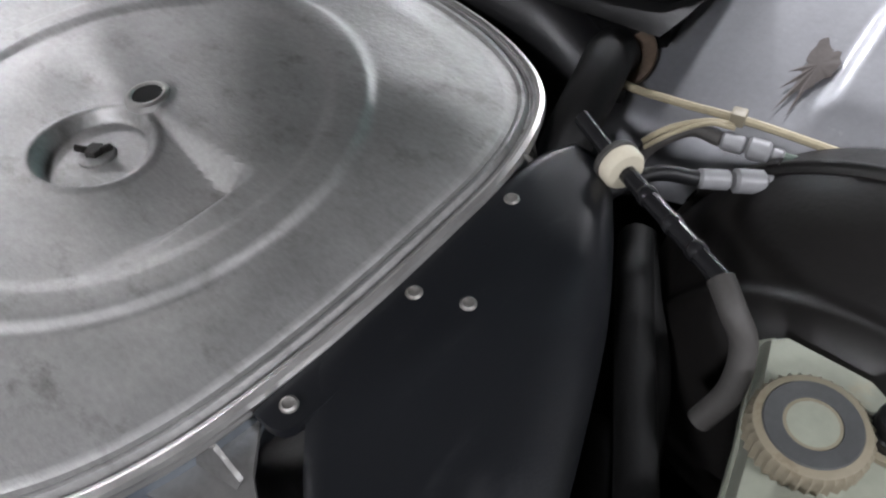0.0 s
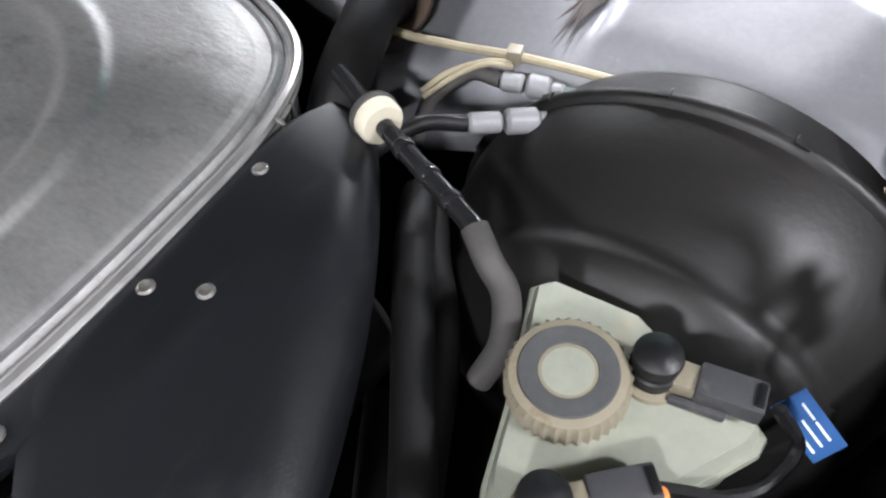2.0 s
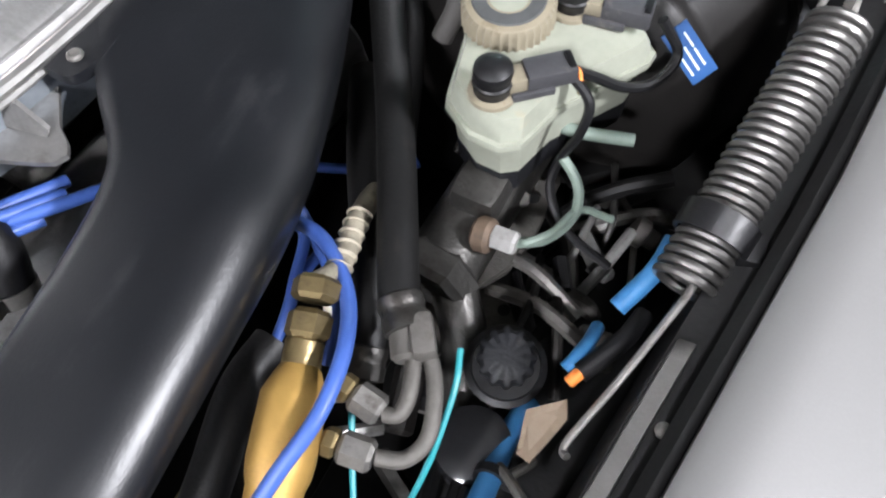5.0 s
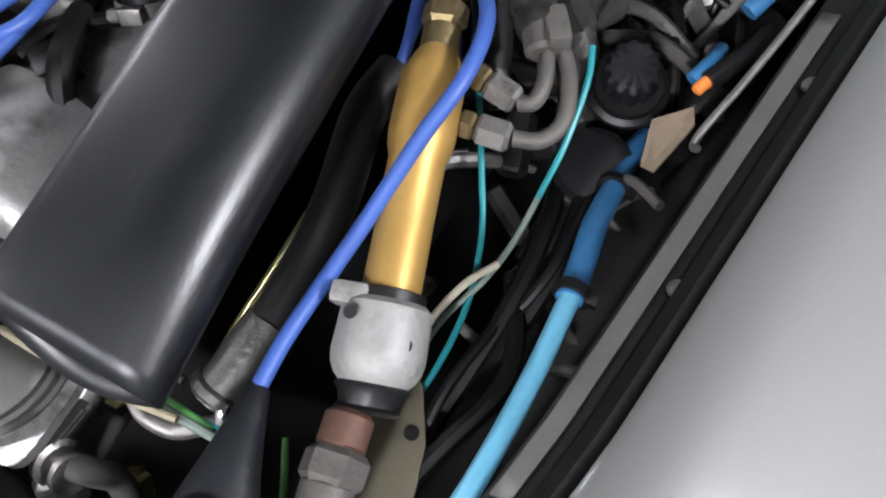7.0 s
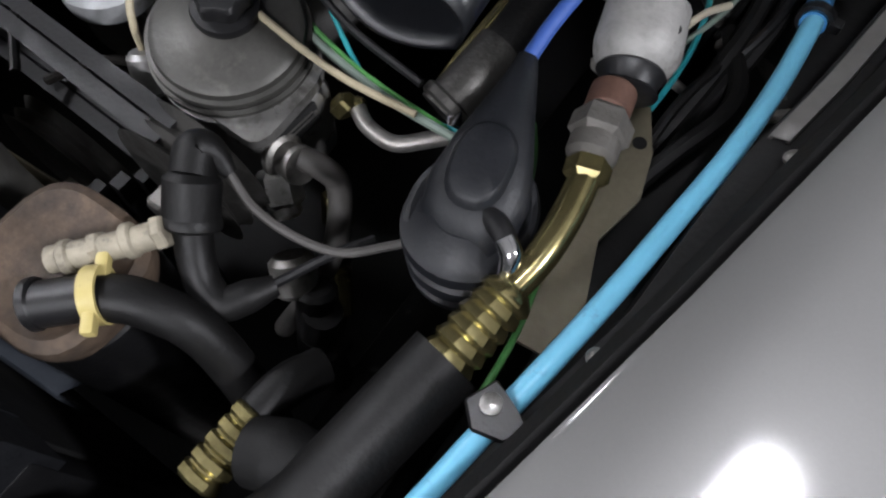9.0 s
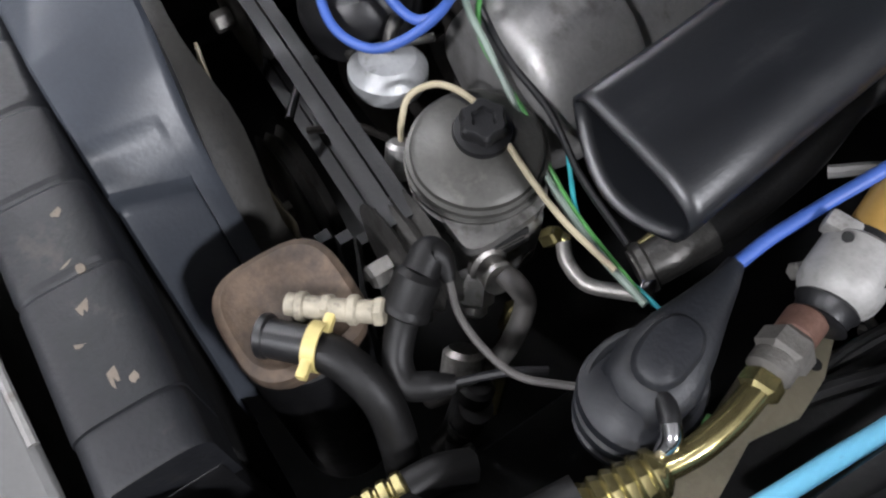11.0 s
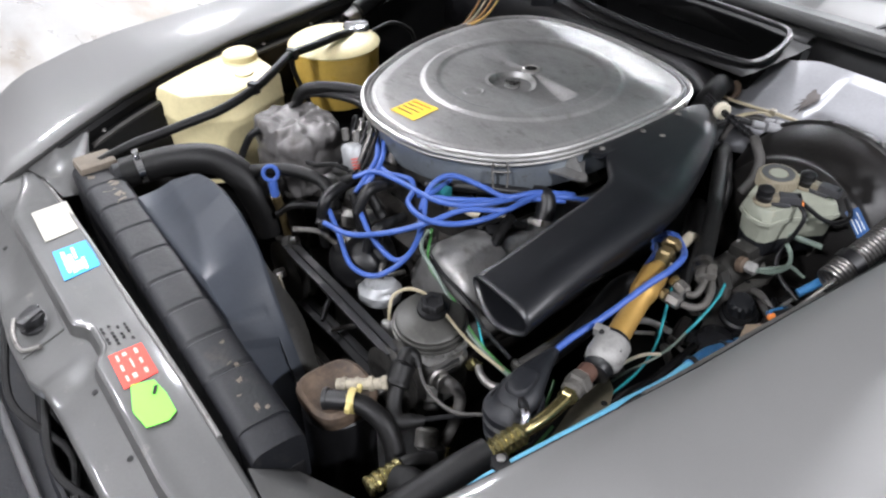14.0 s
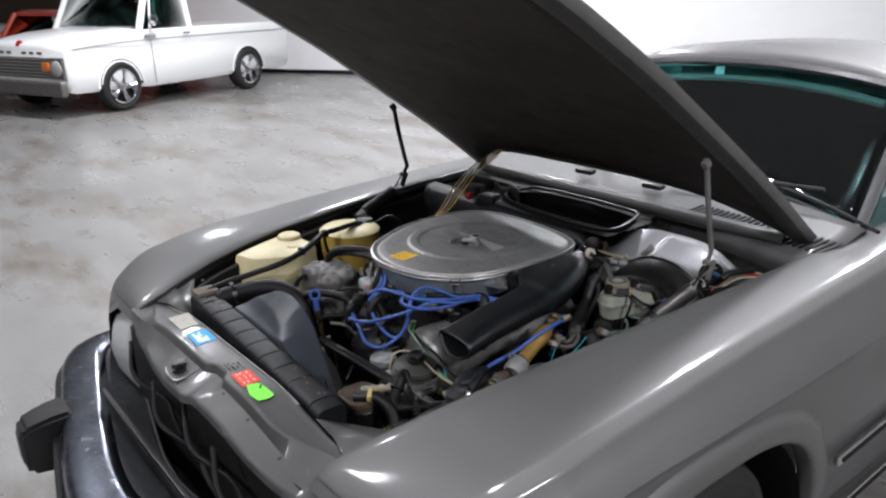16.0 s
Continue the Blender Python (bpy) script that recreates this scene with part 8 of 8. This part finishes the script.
for dx, dy in ((-0.009, -0.006), (0.008, 0.004)):
    rod(bm, (-0.097 + dx, 0.34 + dy, 0.806), (-0.103 + dx, 0.342 + dy, 0.826), 0.006, 10)
part("terminal", bm, "steel", reg)
bm = blank()
for k in range(4):
    c = V((-0.064, 0.325, 0.776 + 0.005 * k)) + V((-0.0018 * k, 0, 0))
    box(bm, c, (0.002, 0.012, 0.001), turn(0, 0, -20), 0)
part("print_bar", bm, "sticker_r", reg, "faded red print")
bm = blank()
tube(bm, [(-0.05, 0.3, 0.79), (-0.07, 0.285, 0.795), (-0.1, 0.27, 0.785), (-0.14, 0.275, 0.77)], 0.004, 8)
single("regulator_hose", bm, "rubber", "thin black hose in front of the silver canister", "hose")

# ---------- distributor and its leads ----------
dist = thing("distributor", (0.04, 0.26, 0.62), "black ignition distributor with blue leads at the engine front", "distributor")
DC, DA = V((0.045, 0.265, 0.66)), V((-0.15, -0.12, 1)).normalized()
bm = blank()
lathe(bm, DC, DA, [(0, 0.04), (0.005, 0.052), (0.03, 0.054), (0.045, 0.05), (0.055, 0.04), (0.058, 0.01)], 30)
part("cap", bm, "black", dist)
ENDS = []
for k, (e, d) in enumerate((((0.01, 0.217, 0.752), (-0.03, 0.01, -0.035)), ((-0.018, 0.243, 0.754), (-0.02, 0.02, 0.012)), ((0.02, 0.272, 0.772), (-0.005, 0.002, -0.03)), ((-0.02, 0.292, 0.792), (-0.03, -0.02, -0.025)), ((0.004, 0.275, 0.78), (0.02, 0.002, -0.03)), ((0.0, 0.294, 0.783), (0.03, 0.01, -0.02)))):
    e, d = V(e), V(d)
    bm = blank()
    tube(bm, [e - d * 0.05, e + d * 0.5, e + d + V((0.01, 0.0, -0.02))], [0.0068, 0.0088, 0.0092], 12, 4)
    part("lead_boot", bm, "hose", dist, "dusty rubber lead boot")
for pts in ([(-0.018, 0.228, 0.745), (-0.018, 0.236, 0.77), (-0.026, 0.262, 0.778), (-0.038, 0.306, 0.772)], [(0.032, 0.262, 0.765), (0.032, 0.278, 0.79), (0.03, 0.295, 0.797), (0.023, 0.335, 0.786)], [(0.07, 0.25, 0.7), (0.068, 0.262, 0.735), (0.066, 0.285, 0.748), (0.06, 0.33, 0.745)]):
    bm = blank()
    tube(bm, pts, [0.0085, 0.0095, 0.0095, 0.0075], 12, 5)
    part("lead_elbow", bm, "black", dist, "black rubber lead elbow")
bm = blank()
lathe(bm, (0.112, 0.245, 0.655), (-0.05, 0.1, 1), [(0, 0.022), (0.004, 0.032), (0.012, 0.034), (0.02, 0.034), (0.026, 0.028), (0.032, 0.024), (0.036, 0.01)], 28)
part("vacuum_unit", bm, "canister_pale", dist, "grimy pale grey vacuum capsule")
bm = blank()
tube(bm, [(0.108, 0.25, 0.69), (0.1, 0.262, 0.705), (0.09, 0.275, 0.7)], 0.006, 10)
rod(bm, (0.085, 0.235, 0.675), (0.06, 0.24, 0.675), 0.012, 12)
part("vacuum_arm", bm, "alu_dark", dist)
LEADS = dict(
    a=[(0.012, 0.216, 0.755), (0.074, 0.225, 0.765), (0.134, 0.254, 0.79), (0.172, 0.3, 0.81), (0.189, 0.346, 0.82), (0.219, 0.396, 0.815), (0.212, 0.441, 0.81), (0.212, 0.48, 0.805), (0.225, 0.52, 0.79)],
    b=[(-0.014, 0.24, 0.755), (0.032, 0.229, 0.735), (0.082, 0.217, 0.715), (0.119, 0.236, 0.71), (0.14, 0.274, 0.735), (0.144, 0.299, 0.77), (0.125, 0.318, 0.8), (0.108, 0.351, 0.82), (0.119, 0.38, 0.83), (0.155, 0.406, 0.82), (0.195, 0.421, 0.815), (0.21, 0.474, 0.81), (0.23, 0.53, 0.79)],
    c=[(0.025, 0.27, 0.77), (0.08, 0.257, 0.75), (0.123, 0.265, 0.73), (0.139, 0.284, 0.74), (0.148, 0.302, 0.785), (0.121, 0.33, 0.812), (0.114, 0.352, 0.812), (0.09, 0.4, 0.8)],
    d=[(-0.02, 0.292, 0.793), (0.004, 0.317, 0.805), (0.065, 0.328, 0.81), (0.124, 0.33, 0.815), (0.168, 0.342, 0.82), (0.195, 0.377, 0.82), (0.199, 0.432, 0.81), (0.201, 0.485, 0.8), (0.22, 0.54, 0.785)],
    f=[(0.011, 0.333, 0.8), (0.055, 0.347, 0.805), (0.091, 0.328, 0.81), (0.115, 0.302, 0.81), (0.166, 0.293, 0.815), (0.201, 0.316, 0.815), (0.219, 0.36, 0.815), (0.215, 0.419, 0.81), (0.207, 0.467, 0.8), (0.22, 0.51, 0.79)],
    e1=[(-0.12, 0.41, 0.8), (-0.091, 0.382, 0.82), (-0.034, 0.348, 0.81), (-0.012, 0.319, 0.8), (0.006, 0.278, 0.782)],
    e2=[(-0.1, 0.42, 0.8), (-0.079, 0.391, 0.82), (-0.029, 0.356, 0.81), (-0.003, 0.324, 0.8), (0.003, 0.296, 0.785)],
    e3=[(-0.11, 0.415, 0.79), (-0.094, 0.391, 0.812), (-0.051, 0.363, 0.802), (-0.011, 0.338, 0.8), (0.02, 0.335, 0.8)],
    e4=[(0.184, 0.433, 0.802), (0.207, 0.48, 0.8), (0.234, 0.518, 0.795), (0.249, 0.559, 0.78), (0.25, 0.6, 0.76)],
    g=[(0.1, 0.33, 0.805), (0.15, 0.36, 0.812), (0.185, 0.4, 0.812), (0.205, 0.45, 0.806), (0.23, 0.51, 0.79)])
for pts in LEADS.values():
    bm = blank()
    tube(bm, pts, 0.0042, 10, 10)
    single("ignition_lead", bm, "blue", "blue silicone ignition lead looping over the engine", "cable", "ignition leads")
bm = blank()
box(bm, (0.109, 0.368, 0.797), (0.024, 0.024, 0.022), turn(0, 0, 20), 0.004)
single("teal_connector", bm, "teal_dark", "teal plastic injector connector between the leads", "connector")
bm = blank()
tube(bm, [(0.13, 0.37, 0.785), (0.15, 0.375, 0.79), (0.17, 0.39, 0.78)], 0.006, 10)
single("pale_connector", bm, "cream", "small pale connector beside the teal one", "connector")
bre = thing("breather_pipe", (0.2, 0.47, 0.77), "black breather pipe clamped to the cam cover", "pipe")
bm = blank()
tube(bm, [(0.06, 0.375, 0.785), (0.1, 0.4, 0.795), (0.134, 0.42, 0.8), (0.175, 0.453, 0.802), (0.203, 0.478, 0.8)], 0.0085, 12)
part("pipe", bm, "black", bre)
bm = blank()
tube(bm, [(0.195, 0.474, 0.803), (0.212, 0.484, 0.8), (0.222, 0.478, 0.785), (0.227, 0.466, 0.765)], [0.011, 0.014, 0.015, 0.015], 14)
part("elbow", bm, "black", bre)
bm = blank()
clamp(bm, (0.226, 0.467, 0.768), (0.2, -0.4, -0.85), 0.0165, 0.01)
part("clamp", bm, "steel", bre)

# wires past the pump and under the snorkel mouth
for nm, m_, r, pts, lb in (
        ("straw_wire", "ywire", 0.0026, [(0.19, 0.21, 0.675), (0.183, 0.217, 0.7), (0.176, 0.23, 0.714), (0.184, 0.251, 0.72), (0.214, 0.262, 0.722), (0.253, 0.262, 0.717), (0.289, 0.262, 0.706), (0.325, 0.264, 0.698), (0.37, 0.27, 0.694)], "straw coloured wire curling over the pump"),
        ("green_wire", "green", 0.0024, [(0.12, 0.34, 0.75), (0.167, 0.298, 0.737), (0.21, 0.292, 0.722), (0.245, 0.29, 0.71), (0.27, 0.285, 0.7), (0.32, 0.278, 0.69), (0.39, 0.275, 0.688)], "green wire under the snorkel mouth"),
        ("green_wire", "palegreen", 0.003, [(0.125, 0.33, 0.755), (0.147, 0.3, 0.75), (0.19, 0.292, 0.735), (0.235, 0.288, 0.712), (0.28, 0.278, 0.698), (0.34, 0.272, 0.69), (0.4, 0.272, 0.69)], "dusty green sleeve wire beside the pump"),
        ("black_wire", "black", 0.003, [(0.15, 0.31, 0.74), (0.2, 0.302, 0.73), (0.25, 0.305, 0.715), (0.3, 0.296, 0.7), (0.36, 0.29, 0.695)], "black wire with the green ones"),
        ("teal_wire", "teal", 0.0018, [(0.28, 0.3, 0.7), (0.32, 0.28, 0.685), (0.36, 0.276, 0.685), (0.41, 0.278, 0.69)], "thin teal wire under the snorkel mouth")):
    bm = blank()
    tube(bm, pts, r, 8)
    single(nm, bm, m_, lb, "wire", "pump wires")
uni = thing("banjo_union", (0.36, 0.27, 0.66), "yellow passivated union with a braided pipe by the pump", "union")
bm = blank()
hexnut(bm, (0.308, 0.262, 0.655), (0.316, 0.268, 0.668), 0.008)
rod(bm, (0.314, 0.27, 0.66), (0.324, 0.272, 0.662), 0.006, 12)
part("union_nut", bm, "goldbright", uni)
bm = blank()
tube(bm, [(0.322, 0.268, 0.663), (0.335, 0.262, 0.66), (0.355, 0.264, 0.655), (0.375, 0.278, 0.66), (0.39, 0.288, 0.668)], 0.0058, 12)
part("pipe", bm, "steel", uni)
bm = blank()
clamp(bm, (0.392, 0.287, 0.67), (0.8, 0.5, 0.2), 0.011, 0.009)
part("clamp", bm, "chrome", uni)
for p, q, r, m_ in (((0.335, 0.17, 0.62), (0.35, 0.155, 0.6), 0.016, "steel"), ((0.35, 0.19, 0.58), (0.37, 0.165, 0.56), 0.012, "goldbright"), ((0.36, 0.165, 0.61), (0.37, 0.14, 0.55), 0.015, "hose"), ((0.2, 0.2, 0.66), (0.19, 0.212, 0.685), 0.013, "alu")):
    bm = blank()
    rod(bm, p, q, r, 12)
    single("pipe_union", bm, m_, "grimy pipe union below the pump", "union", "pipe unions")
bm = blank()
tube(bm, [(0.372, 0.155, 0.6), (0.37, 0.145, 0.55), (0.375, 0.14, 0.48)], 0.014, 12)
clamp(bm, (0.371, 0.148, 0.57), (0, -0.2, -1), 0.0145, 0.01)
single("lower_hose", bm, "hose", "black hose clamped below the pump", "hose")
bm = blank()
tube(bm, [(0.34, 0.2, 0.56), (0.35, 0.17, 0.5), (0.34, 0.14, 0.42)], 0.012, 12)
single("lower_pipe", bm, "hose", "grimy pipe going down below the pump", "hose")
random.seed(21)
for k in range(34):
    zone = k % 3
    if zone == 0:
        p = V((random.uniform(-0.12, 0.12), random.uniform(0.19, 0.36), random.uniform(0.58, 0.73)))
    elif zone == 1:
        p = V((random.uniform(-0.28, -0.08), random.uniform(0.2, 0.4), random.uniform(0.62, 0.74)))
    else:
        p = V((random.uniform(-0.14, 0.2), random.uniform(0.34, 0.44), random.uniform(0.7, 0.79)))
    d = V((random.uniform(-1, 1), random.uniform(-1, 1), random.uniform(-0.5, 0.7))).normalized()
    bm = blank()
    if k % 4 == 0:
        box(bm, p, (random.uniform(0.02, 0.045), random.uniform(0.02, 0.04), random.uniform(0.012, 0.03)), turn(0, 0, random.uniform(0, 90)), 0.004)
    elif k % 4 == 1:
        lathe(bm, p, d, [(0, 0.006), (0.002, 0.013), (0.014, 0.013), (0.016, 0.009), (0.026, 0.009), (0.028, 0.004)], 10)
    else:
        tube(bm, [p - d * 0.03, p + V((0, 0, 0.012)), p + d * 0.045], random.choice((0.004, 0.006, 0.009)), 9)
    single("engine_fitting", bm, random.choice(("grime", "alu_dark", "black", "hose", "alu", "rustdark", "steel")), "grimy small fitting on the engine front", "fitting", "engine fittings")

# dusty pipes and brackets low beside the master cylinder
random.seed(8)
for k in range(22):
    p = V((random.uniform(0.485, 0.565), random.uniform(0.63, 0.79), random.uniform(0.6, 0.665)))
    d = V((random.uniform(-0.6, 0.8), random.uniform(-1, 1), random.uniform(-0.3, 0.3))).normalized()
    bm = blank()
    if k % 5 == 0:
        box(bm, p, (random.uniform(0.02, 0.04), random.uniform(0.015, 0.035), 0.012), turn(random.uniform(-20, 20), random.uniform(-20, 20), random.uniform(0, 90)), 0.003)
    elif k % 5 == 1:
        lathe(bm, p, d, [(0, 0.006), (0.002, 0.012), (0.012, 0.012), (0.014, 0.008), (0.022, 0.008), (0.024, 0.004)], 12)
    else:
        tube(bm, [p - d * 0.05, p + V((0.004, 0, 0.014)), p + d * 0.03, p + d * 0.06 - V((0, 0, 0.03))], random.choice((0.003, 0.0045, 0.007)), 9)
    single("steering_fitting", bm, ("casting", "steel", "white", "hose", "casting", "alu_dark")[k % 6], "dusty small pipe or fitting low beside the steering", "fitting", "steering fittings")

# wires at the far rear corner, hanging from the bonnet
for k in range(4):
    bm = blank()
    o = 0.011 * k
    tube(bm, [(-0.36 + o, 1.12, 1.03 + o), (-0.405 + o, 1.08, 0.99), (-0.425 + o * 1.4, 1.02, 0.957), (-0.39 + o * 2, 0.93, 0.93 + o * 0.6), (-0.352 + o * 1.5, 0.85, 0.9), (-0.31 + o, 0.77, 0.865), (-0.31 - o, 0.72, 0.83)], 0.0026, 8)
    single("hood_wire", bm, ("wire_brown", "ywire", "wire_brown", "gold")[k], "frayed straw coloured wire hanging from the bonnet", "wire", "bonnet wires")
for c, s, lb in (((-0.3, 0.98, 0.86), (0.06, 0.05, 0.05), "dark box"), ((-0.4, 1.0, 0.86), (0.05, 0.06, 0.07), "dark relay")):
    bm = blank()
    box(bm, c, s, turn(0, 0, 12), 0.008)
    single("relay_box", bm, "tank", "dark relay box on the bulkhead", "relay", "relay boxes")
bm = blank()
sheet(bm, [[V((-0.36 + 0.12 * i / 6, 1.06 - 0.03 * math.sin(i) * 0.4, 0.9 - 0.012 * j + 0.008 * math.sin(i * 1.9))) for i in range(7)] for j in range(5)])
solid(single("torn_sheet", bm, "alu_dark", "torn grey sheet of sound deadening at the bulkhead", "sheet"), 0.003)
bm = blank()
rod(bm, (-0.36, 0.93, 0.87), (-0.36, 0.955, 0.875), 0.012, 10)
single("red_plug", bm, "redlens", "small red plastic cap at the far bulkhead", "cap")

# ---------- on the cross panel ----------
def on_panel(name, quad, m_, label_, cat, lift=0.0012):
    ob = thing(name, V(quad[0]), label_, cat)
    bm = blank()
    plate(bm, [V(q) + V((0, 0, lift)) for q in quad], 0.0008)
    part("paper", bm, m_, ob)
    return ob


def bars(ob, quad, rows_, m_, lift=0.0022):
    q = [V(p) for p in quad]
    for v, u0, u1, h in rows_:
        a, b = q[0].lerp(q[3], v), q[1].lerp(q[2], v)
        p0, p1 = a.lerp(b, u0), a.lerp(b, u1)
        bm = blank()
        box(bm, p0.lerp(p1, 0.5) + V((0, 0, lift)), ((p1 - p0).length, h, 0.0006), basis(p1 - p0), 0)
        part("print_bar", bm, m_, ob)


Z = 0.7572
q = [(0.1, -0.141, Z), (0.166, -0.144, Z), (0.163, -0.102, Z), (0.101, -0.1, Z)]
ob = on_panel("red_label", q, "sticker_r", "red warning label with pale print on the cross panel", "label")
bars(ob, q, ((0.2, 0.1, 0.28, 0.003), (0.2, 0.4, 0.58, 0.003), (0.2, 0.72, 0.88, 0.003), (0.42, 0.1, 0.2, 0.005), (0.5, 0.32, 0.6, 0.002), (0.42, 0.74, 0.88, 0.005), (0.75, 0.1, 0.26, 0.004), (0.75, 0.42, 0.58, 0.003), (0.75, 0.74, 0.88, 0.004)), "print_p")
q = [(0.166, -0.136, Z + 0.001), (0.205, -0.148, Z - 0.001), (0.236, -0.144, Z - 0.002), (0.241, -0.12, Z - 0.002), (0.233, -0.108, Z - 0.002), (0.2, -0.107, Z - 0.001), (0.174, -0.111, Z + 0.001)]
ob = on_panel("green_label", q, "sticker_g", "fluorescent green inspection label beside the red one", "label", 0.002)
bm = blank()
box(bm, (0.19, -0.116, Z + 0.003), (0.004, 0.014, 0.0006), turn(0, 0, 60), 0)
part("print_bar", bm, "print_k", ob)
q = [(-0.161, -0.135, Z), (-0.083, -0.14, Z), (-0.089, -0.0895, Z), (-0.162, -0.083, Z)]
ob = on_panel("blue_label", q, "sticker_b", "blue and white service label on the cross panel", "label")
bars(ob, q, ((0.22, 0.15, 0.85, 0.005), (0.36, 0.3, 0.92, 0.006), (0.5, 0.12, 0.5, 0.004), (0.52, 0.6, 0.9, 0.007), (0.66, 0.55, 0.95, 0.004)), "print_w")
q = [(-0.292, -0.132, Z - 0.004), (-0.193, -0.136, Z), (-0.199, -0.082, Z), (-0.295, -0.078, Z - 0.004)]
on_panel("faded_label", q, "label_d", "faded beige paper label on the cross panel", "label")
st = thing("stamped_print", (0.06, -0.12, Z), "small black stencilled dots on the cross panel", "print")
random.seed(5)
for i in range(6):
    for j in range(4):
        if random.random() < 0.75:
            bm = blank()
            box(bm, (0.047 + 0.0078 * i, -0.132 + 0.009 * j, Z + 0.0014), (0.005, 0.0034, 0.0006), None, 0)
            part("print_bar", bm, "print_k", st)
lat = thing("hood_lock", (-0.045, -0.205, 0.74), "black bonnet lock catch on the cross panel", "lock")
bm = blank()
plate(bm, [(-0.085, -0.165, 0.7375), (-0.01, -0.168, 0.7375), (-0.008, -0.225, 0.7195), (-0.075, -0.226, 0.7195)], 0.004, (0, -0.3, 0.95))
part("plate", bm, "paint_dull", lat)
bm = blank()
lathe(bm, (-0.052, -0.195, 0.728), (0, 0, 1), [(0, 0.02), (0.004, 0.019), (0.006, 0.013), (0.012, 0.012), (0.014, 0.016), (0.02, 0.015), (0.022, 0.007)], 18)
box(bm, (-0.048, -0.198, 0.745), (0.016, 0.034, 0.012), turn(0, 0, 30), 0.003)
box(bm, (-0.07, -0.19, 0.736), (0.02, 0.014, 0.014), turn(0, 0, -20), 0.003)
part("catch", bm, "black", lat)
bm = blank()
tube(bm, [(-0.085, -0.215, 0.727), (-0.06, -0.223, 0.724), (-0.02, -0.222, 0.724), (-0.004, -0.2, 0.73)], 0.003, 8)
part("lever", bm, "steel", lat)
for x, f in ((0.124, 0.15), (0.237, 0.15), (0.366, 0.2), (-0.27, 0.5)):
    bm = blank()
    lathe(bm, lower_shelf(x, f), (0, -0.3, 1), [(0, 0.0035), (0.0012, 0.004)], 12)
    part("panel_hole", bm, "dark", panel)
